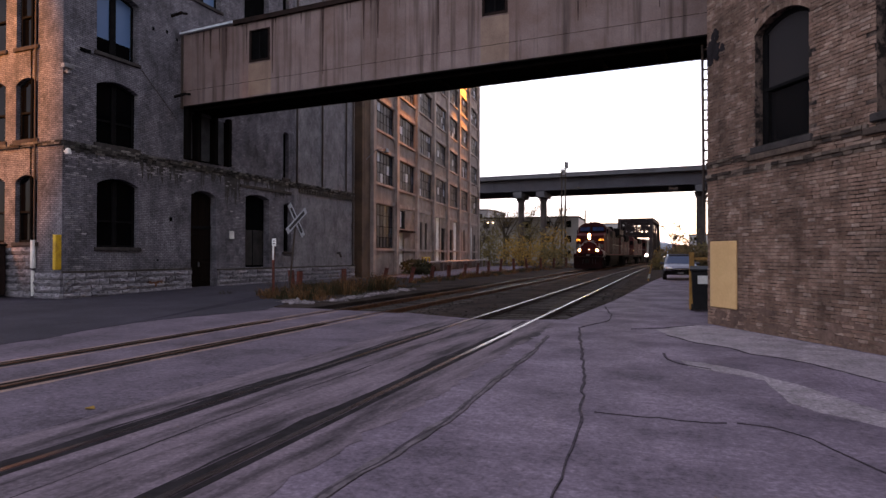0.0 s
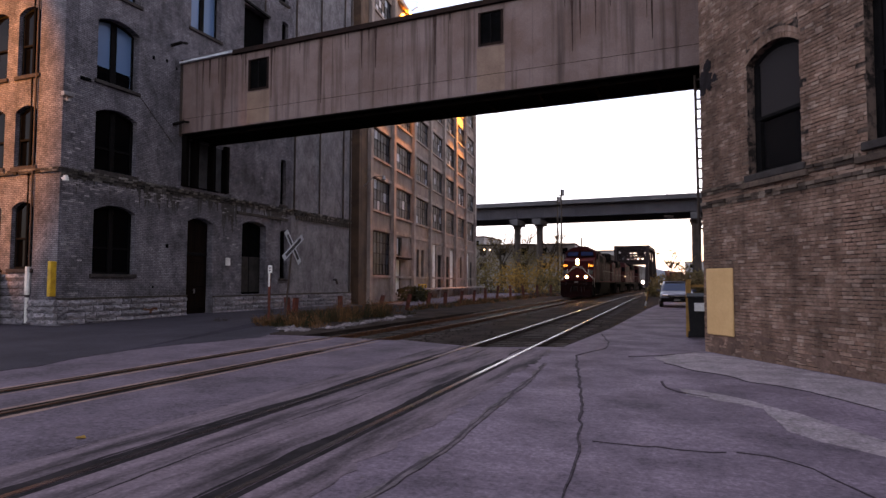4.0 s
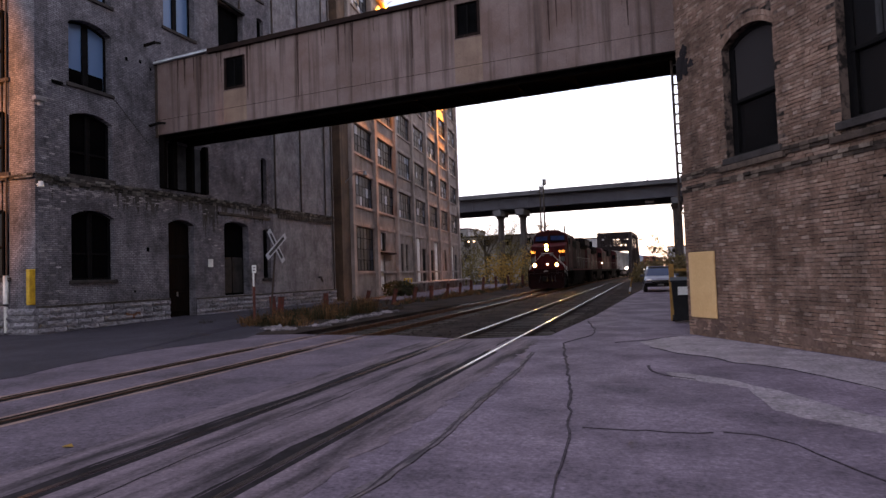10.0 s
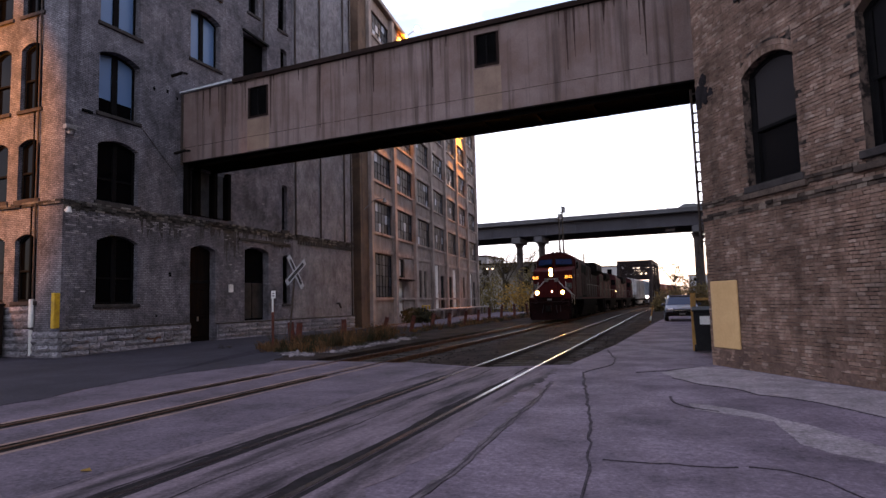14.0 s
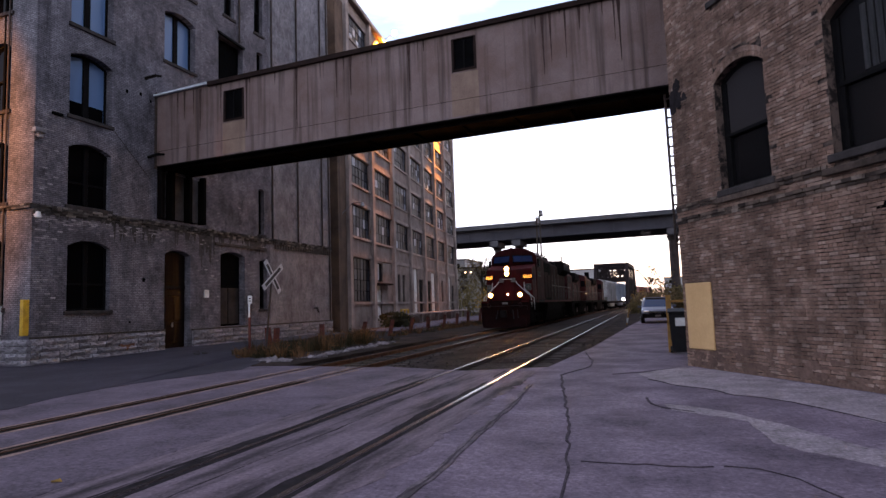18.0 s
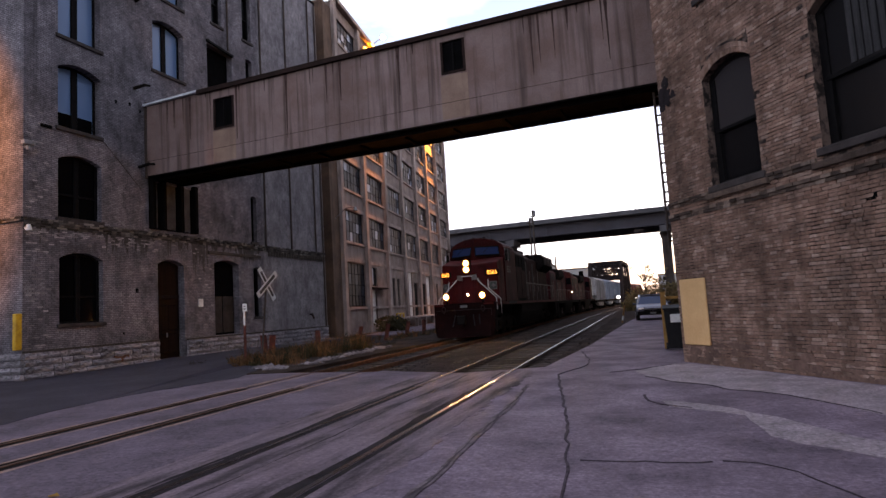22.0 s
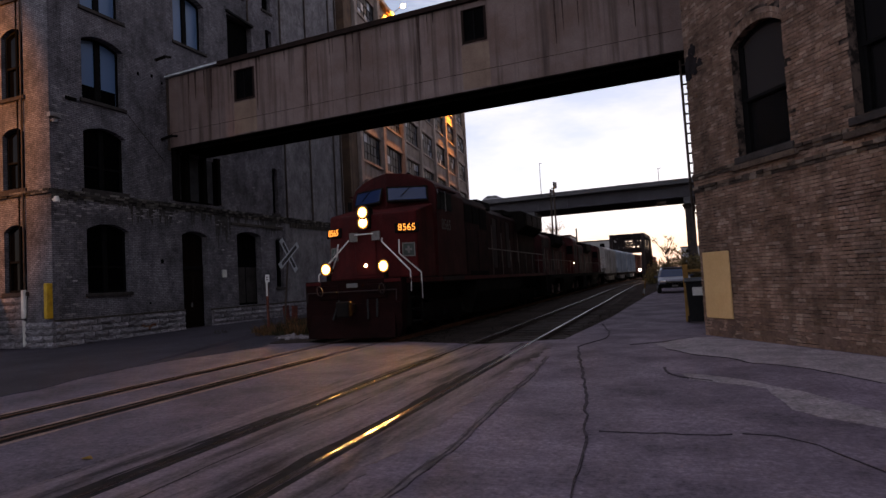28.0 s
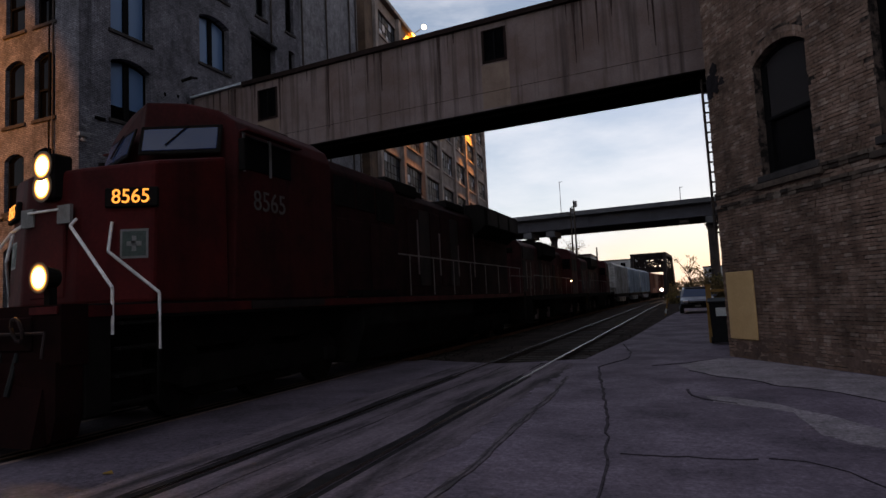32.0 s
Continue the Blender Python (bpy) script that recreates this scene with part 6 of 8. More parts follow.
def suv(x, y, rz):
    """A parked van with its nose to -y."""
    c = thing("minivan", pose(x, y, 0, 0, 0, rz), "parked grey minivan facing the crossing", "car")
    body = [(-2.25, 0.38), (-2.32, 0.62), (-2.2, 0.86), (-1.35, 1.02), (-0.55, 1.58), (0.3, 1.70), (1.6, 1.66), (2.15, 1.05), (2.25, 0.5), (2.2, 0.32)]
    bm = bmesh.new()
    bm_prism_x(bm, body, -0.9, 0.9)
    for v in bm.verts:
        if v.co.z > 1.05:
            v.co.x *= 0.77 if v.co.z > 1.4 else 0.95
    bmesh.ops.bevel(bm, geom=bm.edges[:], offset=0.06, segments=2, affect="EDGES", profile=0.5)
    part("body", bm, M_CAR, c)
    bm = bmesh.new()
    v = [bm.verts.new(p) for p in ((-0.76, -1.36, 1.075), (0.76, -1.36, 1.075), (0.60, -0.66, 1.575), (-0.60, -0.66, 1.575))]
    w = [bm.verts.new(p) for p in ((-0.76, -1.30, 1.03), (0.76, -1.30, 1.03), (0.60, -0.62, 1.52), (-0.60, -0.62, 1.52))]
    bm.faces.new(v)
    bm.faces.new(w[::-1])
    for i in range(4):
        bm.faces.new((v[i], w[i], w[(i + 1) % 4], v[(i + 1) % 4]))
    part("windscreen", bm, M_VANGL, c, "windscreen with the sky put in its base colour")
    for sx in (-1, 1):
        for a, b in ((-0.5, 0.35), (0.45, 1.5)):
            bm = bmesh.new()
            bm_prism_x(bm, [(a - 0.25 if a < 0 else a, 1.1), (b, 1.1), (b, 1.55), (a, 1.52)], sx * 0.80, sx * 0.865)
            part("side_window", bm, M_CARGL, c)
        box_part("headlight", sx * 0.62 - 0.17, sx * 0.62 + 0.17, -2.36, -2.2, 0.70, 0.86, M_CHROME, c, "clear unlit headlight", bevel=0.03)
        box_part("mirror", sx * 0.98 - 0.1, sx * 0.98 + 0.1, -1.05, -0.93, 1.02, 1.18, M_CAR, c, bevel=0.03)
        for yy in (-1.4, 1.4):
            bm = bmesh.new()
            bm_bar(bm, (sx * 0.72, yy, 0.33), (sx * 0.93, yy, 0.33), 0.33, 20)
            wh = part("wheel", bm, M_RUBBER, c)
            bm = bmesh.new()
            bm_bar(bm, (sx * 0.90, yy, 0.33), (sx * 0.94, yy, 0.33), 0.2, 16)
            part("rim", bm, M_STEEL, wh)
    # bonnet and roof panel are coloured paler for the sky light on them
    bm = bmesh.new()
    bm_prism_x(bm, [(-2.30, 0.60), (-2.34, 0.74), (-2.22, 0.92), (-1.36, 1.075), (-1.30, 1.0), (-1.4, 0.62)], -0.84, 0.84)
    bm_bevel(bm, 0.04, 2)
    part("bonnet", bm, M_CARHOOD, c, "bonnet paler than the body, sky light in its colour")
    box_part("roof_panel", -0.62, 0.62, -0.55, 1.5, 1.66, 1.715, M_CARHOOD, c, bevel=0.01)
    box_part("grille", -0.5, 0.5, -2.37, -2.27, 0.64, 0.79, M_LOCOBLK, c, bevel=0.03)
    box_part("grille_bar", -0.46, 0.46, -2.385, -2.36, 0.705, 0.735, M_CHROME, c)
    box_part("bumper", -0.86, 0.86, -2.36, -2.2, 0.36, 0.63, M_LOCOBLK, c, bevel=0.04)
    box_part("plate", -0.16, 0.16, -2.375, -2.36, 0.44, 0.55, M_DECAL, c)
    c.scale = (1.13, 1.0, 0.98)
    return c


suv(-0.82, 44.1, 3)

# ---------------------------------------------------------------- viaduct
via = thing("viaduct", pose(0, 112, 0.5, 0, 0, -2.0), "long steel-girder highway viaduct on concrete columns", "bridge")
gx0, gx1 = -160, 170
bm = bmesh.new()
bm_box(bm, gx0, gx1, 0, 0.5, 13.2, 15.4)
part("girder", bm, M_VIA, via, "blue grey steel girder")
bm = bmesh.new()
bm_box(bm, gx0, gx1, 10.0, 10.5, 13.0, 15.4)
part("girder", bm, M_VIA, via, "blue grey steel girder")
box_part("deck", gx0, gx1, -1.3, 12.0, 15.4, 15.75, M_VIAC, via, "concrete deck slab")
box_part("barrier", gx0, gx1, -1.3, -1.0, 15.75, 16.2, M_VIAC, via, "concrete edge barrier")
stiff = box_part("stiffener", 0, 0.15, -0.08, 0.0, 13.05, 15.35, M_VIA, via, at=pose(gx0 + 3, 0, 0))
for i in range(1, 60):
    share("stiffener", stiff, via, pose(gx0 + 3 + i * 5.5, 0, 0))
for xc in (-78, -30.7, -26.3, 1.3, 55, 105):
    for yy in (1.8, 8.5) if xc > 0 else (1.8,):
        bm = bmesh.new()
        cr = 0.72 if xc > 0 else 0.62
        bm = bmesh.new()
        bm_bar(bm, (xc, yy, -1.2), (xc, yy, 11.3), cr, 16)
        col = part("column", bm, M_COLUMN, via, "round concrete column")
        bm = bmesh.new()
        bm_bar(bm, (xc, yy, 11.2), (xc, yy, 12.0), cr, 16, cr * 1.6)
        part("capital", bm, M_COLUMN, col)
    box_part("cross_beam", xc - 0.8, xc + 0.8, -0.8, 11.0 if xc > 0 else 4.4, 11.9, 13.0, M_VIAC, via, "concrete cross beam", bevel=0.05)
for x, h in ((-23.8, 5.7), (-3.2, 2.3)):
    lpst = thing("street_lamp", pose(x, 111.3, 16.6), "thin lamp post on the viaduct", "street lamp", group="viaduct lamps")
    bm = bmesh.new()
    bm_bar(bm, (0, 0, 0), (0, 0, h), 0.07, 6, 0.05)
    part("pole", bm, M_STEEL, lpst)
    box_part("head", -0.1, 0.5, -0.08, 0.08, h, h + 0.08, M_STEEL, lpst)
sgn = thing("sign_frame", pose(-3.0, 111.4, 12.75), "small dark sign gantry bolted under the viaduct girder", "sign")
box_part("panel", -0.75, 0.75, -0.06, 0.06, 0.0, 0.42, M_DKSTEEL, sgn, bevel=0.02)
for x in (-0.55, 0.55):
    box_part("hanger", x - 0.05, x + 0.05, -0.05, 0.6, 0.42, 0.76, M_DKSTEEL, sgn)


def far_car(paint, label):
    """A car on the viaduct, its nose to +x."""
    c = thing("car", pose(0, 0, 0), label, "car", group="cars on the viaduct")
    bm = bmesh.new()
    bm_prism(bm, [(-2.2, 0.3), (2.2, 0.3), (2.25, 0.65), (1.3, 0.92), (0.55, 1.42), (-1.2, 1.46), (-2.0, 0.98), (-2.25, 0.9)], -0.85, 0.85)
    bm_bevel(bm, 0.05)
    part("body", bm, paint, c)
    for sy in (-1, 1):
        bm = bmesh.new()
        bm_prism(bm, [(-1.6, 0.98), (1.05, 0.95), (0.5, 1.36), (-1.15, 1.39)], sy * 0.84, sy * 0.87)
        part("side_window", bm, M_CARGL, c)
        for x in (-1.35, 1.35):
            bm = bmesh.new()
            bm_bar(bm, (x, sy * 0.7, 0.32), (x, sy * 0.88, 0.32), 0.32, 14)
            part("wheel", bm, M_RUBBER, c)
    return c


# each crosses once: its paint, where it waits, a time and the place it then has, its speed
VIADUCT_CARS = [(far_car(M_CAR, "dark grey car driving along the viaduct"), -108, 5.0, -30.4, 11.9), (far_car(M_CARHOOD, "silver car driving along the viaduct"), -116, 12.0, -31.2, 17.4), (far_car(M_CAR, "dark grey car following a silver one on the viaduct"), -124, 12.0, -36.5, 18.6), (far_car(M_CAR, "dark car crossing the viaduct alone"), -132, 24.0, -27.5, 14.4), (far_car(M_CARHOOD, "pale car crossing the viaduct alone"), -140, 28.0, -33.8, 14.4)]

# ---------------------------------------------------------------- truss bridge
TR = pose(track_x(TRAIN_X, 108) + 0.85, 105, -0.3, 0, 0, -1)
truss = thing("truss_bridge", TR, "rust-dark steel railway through-truss bridge", "bridge")
TW, TH, TLN, NP = 2.6, 7.9, 24.0, 4
pl = TLN / NP
for sx in (-TW, TW):
    for z0 in (0.2,):
        bm = bmesh.new()
        bm_beam(bm, (sx, 0, z0), (sx, TLN, z0), 0.45, 0.6)
        part("bottom_chord", bm, M_TRUSS, truss)
    bm = bmesh.new()
    bm_beam(bm, (sx, pl * 0.55, TH), (sx, TLN - pl, TH), 0.5, 0.55)
    part("top_chord", bm, M_TRUSS, truss)
    for a, b in (((sx, 0, 0.3), (sx, pl * 0.55, TH)), ((sx, TLN, 0.3), (sx, TLN - pl, TH))):
        bm = bmesh.new()
        bm_beam(bm, a, b, 0.5, 0.5)
        part("end_post", bm, M_TRUSS, truss)
    for i in range(1, NP):
        y = i * pl
        bm = bmesh.new()
        bm_beam(bm, (sx, y, 0.3), (sx, y, TH), 0.3, 0.3)
        part("vertical", bm, M_TRUSS, truss)
        if i < NP - 1:
            bm = bmesh.new()
            bm_beam(bm, (sx, y, TH if i < NP / 2 else 0.3), (sx, y + pl, 0.3 if i < NP / 2 else TH), 0.22, 0.22)
            part("diagonal", bm, M_TRUSS, truss)
for i, y in enumerate([pl * 0.55] + [pl * k for k in range(1, NP)]):
    for z in (TH, TH - 2.4):
        bm = bmesh.new()
        bm_beam(bm, (-TW, y, z), (TW, y, z), 0.4, 0.5)
        part("portal_beam", bm, M_TRUSS, truss)
    for a, b in (((-TW, y, TH), (0, y, TH - 2.4)), ((0, y, TH - 2.4), (TW, y, TH)), ((-TW, y, TH - 2.4), (0, y, TH)), ((0, y, TH), (TW, y, TH - 2.4)), ((-TW, y, TH - 1.2), (TW, y, TH - 1.2)), ((-TW / 2, y, TH), (-TW / 2, y, TH - 2.4)), ((TW / 2, y, TH), (TW / 2, y, TH - 2.4))):
        bm = bmesh.new()
        bm_beam(bm, a, b, 0.19, 0.19)
        part("portal_brace", bm, M_TRUSS, truss)
for i in range(NP):
    bm = bmesh.new()
    bm_beam(bm, (-TW, i * pl + 1, TH), (TW, (i + 1) * pl, TH), 0.18, 0.18)
    part("top_brace", bm, M_TRUSS, truss)

# ---------------------------------------------------------------- lit signal between the tracks
sig = thing("signal_lamp", pose(-7.30, 110, -0.12), "small lit white signal lamp on a short mast", "signal")
bm = bmesh.new()
bm_bar(bm, (0, 0.15, 0), (0, 0.15, 2.1), 0.06, 6)
part("mast", bm, M_DKSTEEL, sig)
bm = bmesh.new()
bm_bar(bm, (0, 0.0, 1.74), (0, 0.1, 1.74), 0.24, 14)
part("lens", bm, glow("signal_glow", (1.0, 0.93, 0.8), 4.0), sig)

# ---------------------------------------------------------------- poles and far buildings
for x, y, h, arm in ((-19.65, 99, 15.6, True), (-18.87, 98, 16.6, True), (-15.4, 96, 8.6, False)):
    up = thing("utility_pole", pose(x, y, 0), "tall thin utility pole against the sky", "utility pole", group="utility poles")
    bm = bmesh.new()
    bm_bar(bm, (0, 0, -0.2), (0, 0, h), 0.17, 8, 0.11)
    part("pole", bm, M_BARK, up)
    if arm:
        box_part("crossarm", -0.42, 0.42, -0.06, 0.06, h - 1.1, h - 0.95, M_BARK, up)
        box_part("transformer", 0.15, 0.5, -0.25, 0.25, h - 1.0, h - 0.1, M_STEEL, up, bevel=0.03)
fl = thing("street_lamp", pose(-29.5, 92, 0), "lit twin-headed street lamp in the distance", "street lamp")
bm = bmesh.new()
bm_bar(bm, (0, 0, 0), (0, 0, 6.6), 0.08, 6)
part("pole", bm, M_STEEL, fl)
for sx in (-0.45, 0.45):
    bm = bmesh.new()
    bmesh.ops.create_icosphere(bm, subdivisions=2, radius=0.12, matrix=Matrix.Translation((sx, 0, 6.7)))
    part("globe", bm, glow("pale_globe", (1.0, 0.66, 0.34), 1.2), fl, "glowing globe")


def far_block(name, x, y, w, d, h, label, rz=0, storeys=3):
    b = thing(name, pose(x, y, 0, 0, 0, rz), label, "building", group="distant buildings")
    part_wall = box_part("wall", -w / 2, w / 2, 0, d, -0.3, h, M_FARB, b)
    box_part("roof", -w / 2 - 0.15, w / 2 + 0.15, -0.15, d + 0.15, h, h + 0.3, M_ROOFTRIM, b)
    n = max(2, int(w / 4))
    for k in range(storeys):
        for i in range(n):
            xx = -w / 2 + (i + 0.5) * w / n
            zz = h * (k + 0.35) / storeys
            box_part("window", xx - 0.7, xx + 0.7, -0.04, 0.06, zz, zz + h / storeys * 0.45, M_GLASS, b)


far_block("far_building", -33, 128, 22, 14, 9.5, "pale grey low building beyond the trees", 4)
far_block("far_building", -50, 135, 12, 14, 12.0, "pale grey building beyond the factory", 0)
far_block("far_building", -25, 190, 16, 12, 11.0, "distant dull building behind the truss bridge", 0)
far_block("far_building", 10, 210, 22, 12, 8.0, "distant low building beyond the rails", 0)


# ---------------------------------------------------------------- trees, bushes and weeds
def leaf_cloud(bm, rng, centre, rad, n, size):
    for _ in range(n):
        d = Vector((rng.gauss(0, 1), rng.gauss(0, 1), rng.gauss(0, 1)))
        d.normalize()
        p = Vector(centre) + Vector((d.x * rad[0], d.y * rad[1], d.z * rad[2])) * rng.random() ** 0.45
        a = Vector((rng.gauss(0, 1), rng.gauss(0, 1), rng.gauss(0, 1))).normalized() * size * rng.uniform(0.6, 1.4)
        b = a.orthogonal().normalized() * size * rng.uniform(0.3, 0.7)
        v = [bm.verts.new(p + q) for q in (-a, b, a, -b)]
        bm.faces.new(v)


def tree(x, y, h, seed, leaf, crown, n, label, bare=False):
    rng = random.Random(seed)
    t = thing("tree", pose(x, y, -0.1), label, "tree", group="trees by the tracks")
    bm = bmesh.new()
    bm_bar(bm, (0, 0, 0), (rng.uniform(-0.3, 0.3), 0, h * 0.45), h * 0.022, 8, h * 0.014)
    part("trunk", bm, M_BARK, t)
    bm = bmesh.new()
    tips = []
    for i in range(11):
        a = rng.uniform(0, 6.28)
        z = h * rng.uniform(0.25, 0.6)
        L = h * rng.uniform(0.25, 0.45)
        q = Vector((math.cos(a) * L * 0.55, math.sin(a) * L * 0.55, z + L * 0.8))
        bm_bar(bm, (0, 0, z), q, h * 0.009, 5, h * 0.003)
        tips.append(q)
        for k in range(6):
            a2 = rng.uniform(0, 6.28)
            st = Vector((0, 0, z)).lerp(q, rng.uniform(0.3, 1.0))
            e = st + Vector((math.cos(a2), math.sin(a2), rng.uniform(0.3, 1.4))) * h * rng.uniform(0.05, 0.13)
            bm_bar(bm, st, e, h * 0.003, 4, h * 0.0012)
            tips.append(e)
    part("branchwork", bm, M_BARK, t)
    if not bare or n:
        bm = bmesh.new()
        for q in tips:
            if rng.random() < (0.35 if bare else 0.85):
                leaf_cloud(bm, rng, q, (crown, crown, crown * 0.8), n, 0.15)
        part("crown", bm, leaf, t)
    return t


tree(-36.6, 124, 14.6, 1, M_LEAF_T, 1.1, 22, "tall thinning tree with dull autumn leaves behind the viaduct")
tree(-31.8, 126, 14.0, 2, M_LEAF_T, 1.0, 16, "thinning tree with dull autumn leaves behind the viaduct")
tree(-31.0, 96, 9.0, 3, M_LEAF_D, 1.0, 6, "nearly bare tree behind the yard", True)
tree(-26.2, 124, 13.4, 4, M_LEAF_T, 0.9, 13, "thin half-bare tree behind the viaduct")
tree(-34.0, 100, 10.0, 5, M_LEAF_D, 0.9, 5, "nearly bare tree by the factory", True)
tree(-2.3, 88, 6.6, 6, M_LEAF_D, 0.5, 10, "small half-bare tree by the alley", True)
tree(-0.2, 86, 5.0, 7, M_LEAF_D, 0.45, 7, "small half-bare tree by the alley", True)
rw_ = random.Random(17)
for x, y, rx, rz, n, leaf in ((-3.9, 76, 1.0, 0.8, 200, M_LEAF_D), (-2.9, 82, 1.9, 1.5, 1100, M_LEAF_T), (-0.6, 80, 2.5, 1.75, 1500, M_LEAF_T), (1.8, 84, 3.0, 2.0, 1500, M_LEAF_D), (4.0, 90, 3.0, 2.3, 1300, M_LEAF_D), (-2.9, 95, 2.6, 2.0, 330, M_LEAF_Y), (-22, 82, 3.4, 2.6, 1100, M_LEAF_Y), (-17.5, 84, 2.8, 2.2, 900, M_LEAF_D), (-27, 86, 3.4, 3.2, 1200, M_LEAF_D), (-31.5, 90, 3.4, 2.4, 900, M_LEAF_D), (-19.5, 92, 3.0, 3.6, 1100, M_LEAF_Y), (-24.5, 96, 3.6, 4.2, 1200, M_LEAF_D), (-20.2, 44.0, 1.5, 0.75, 620, M_WEEDG)):
    b = thing("bush", pose(x, y, 0), "dense dull roadside bush in autumn colour", "bush", group="bushes")
    bm = bmesh.new()
    leaf_cloud(bm, rw_, (0, 0, rz * 0.7), (rx, rx * 0.8, rz), n, 0.17)
    part("foliage", bm, leaf, b)
    bm = bmesh.new()
    for _ in range(9):
        bm_bar(bm, (rw_.uniform(-0.3, 0.3), 0, 0), (rw_.uniform(-rx, rx) * 0.7, rw_.uniform(-1, 1) * 0.5, rz * rw_.uniform(0.8, 1.5)), 0.03, 4, 0.008)
    part("stemwork", bm, M_BARK, b)
# dry weeds in tufts along the yard's edge and round the posts
def tuft(bm, x, y, r, h, n):
    """A clump of arching stalks with seed heads and leaves."""
    for _ in range(n):
        a = rw_.uniform(0, 6.283)
        q = r * rw_.random() ** 0.6
        px, py = x + math.cos(a) * q, y + math.sin(a) * q
        hh = h * rw_.uniform(0.35, 1.1)
        lx, ly = math.cos(a) * hh * rw_.uniform(0.05, 0.5), math.sin(a) * hh * rw_.uniform(0.05, 0.5)
        u = rw_.uniform(0, 3.1416)
        w = rw_.uniform(0.004, 0.013)
        cx, cy = math.cos(u) * w, math.sin(u) * w
        rows_ = [(px, py, -0.06), (px + lx * 0.4, py + ly * 0.4, hh * 0.6), (px + lx, py + ly, hh * rw_.uniform(0.85, 1.0))]
        ring = [[bm.verts.new((p[0] - cx * k, p[1] - cy * k, p[2])), bm.verts.new((p[0] + cx * k, p[1] + cy * k, p[2]))] for p, k in zip(rows_, (0.8, 1.0, 0.35))]
        for r0, r1 in zip(ring[:-1], ring[1:]):
            bm.faces.new((r0[0], r0[1], r1[1], r1[0]))
        for _k in range(rw_.choice((0, 1, 2, 3))):
            t_ = rw_.uniform(0.35, 1.0)
            c_ = Vector((px + lx * t_, py + ly * t_, hh * t_))
            d_ = Vector((rw_.gauss(0, 1), rw_.gauss(0, 1), rw_.gauss(0.2, 0.6))).normalized() * rw_.uniform(0.03, 0.075)
            e_ = d_.orthogonal().normalized() * rw_.uniform(0.008, 0.022)
            bm.faces.new([bm.verts.new(v) for v in (c_, c_ + d_ * 0.5 + e_, c_ + d_, c_ + d_ * 0.5 - e_)])


dry, green = bmesh.new(), bmesh.new()
for i in range(80):
    y = 17.9 + 9.5 * rw_.random() ** 1.25
    x = -13.6 - (y - 18.0) * 0.06 + rw_.gauss(0, 0.75)
    g = rw_.random()
    tuft(green if g < 0.35 else dry, x, y, rw_.uniform(0.12, 0.4), 0.12 + 0.5 * rw_.random() ** 1.8, rw_.randint(30, 70))
for i in range(190):
    px0, py0 = rw_.choice(post_at)[:2]
    g = rw_.random()
    tuft(green if g < 0.3 else dry, px0 + 0.35 + rw_.gauss(0, 0.5), py0 + rw_.gauss(0, 1.1), rw_.uniform(0.1, 0.35), 0.12 + 0.45 * rw_.random() ** 1.6, rw_.randint(22, 48))
for x, y, h in ((-13.9, 18.5, 0.42), (-14.4, 18.2, 0.36), (-13.4, 22.8, 0.85), (-13.2, 24.6, 0.7), (-14.2, 27.0, 0.7), (-13.3, 21.3, 0.6)):
    for k in range(4):
        tuft(dry if k else green, x + rw_.gauss(0, 0.25), y + rw_.gauss(0, 0.25), 0.32, h, 60)
tagged(part("weeds", dry, M_WEED), "dry orange-brown weeds and grass along the guard posts", "weeds", kind="stuff")
tagged(part("weeds", green, M_WEEDG), "dull green weeds along the guard posts", "weeds", kind="stuff")
# pale rubble at the edge of the yard
bm = bmesh.new()
heaps = [(-11.9, 16.9, 0.25), (-11.4, 18.0, 0.18), (-11.6, 19.6, 0.4), (-11.7, 20.8, 0.5), (-11.8, 22.0, 0.5), (-12.0, 24.5, 0.6), (-12.6, 17.3, 0.3)]
for i in range(260):
    hx, hy, hr = rw_.choice(heaps)
    x, y = hx + rw_.gauss(0, 0.2), hy + rw_.gauss(0, hr)
    r = 0.022 + 0.13 * rw_.random() ** 2.6
    bmesh.ops.create_icosphere(bm, subdivisions=1, radius=r, matrix=Matrix.Translation((x, y, 0.0)) @ Matrix.Rotation(rw_.uniform(0, 3), 4, "Z") @ Matrix.Diagonal((rw_.uniform(0.7, 1.9), rw_.uniform(0.7, 1.4), rw_.uniform(0.55, 1.0), 1)))
for v in bm.verts:
    v.co += Vector((rw_.uniform(-0.012, 0.012), rw_.uniform(-0.012, 0.012), rw_.uniform(-0.012, 0.012)))
tagged(part("rubble", bm, M_RUBBLE), "pale broken stone and concrete rubble", "rubble", kind="stuff")
# leaf on the street
bm = bmesh.new()
v = [bm.verts.new(p) for p in ((-0.07, 0, 0.012), (0, -0.05, 0.02), (0.08, 0.01, 0.012), (0.0, 0.05, 0.03))]
bm.faces.new(v)
tagged(part("fallen_leaf", bm, M_LEAF_Y, at=pose(-5.75, 4.45, 0)), "single dry yellow leaf on the asphalt", "leaf")

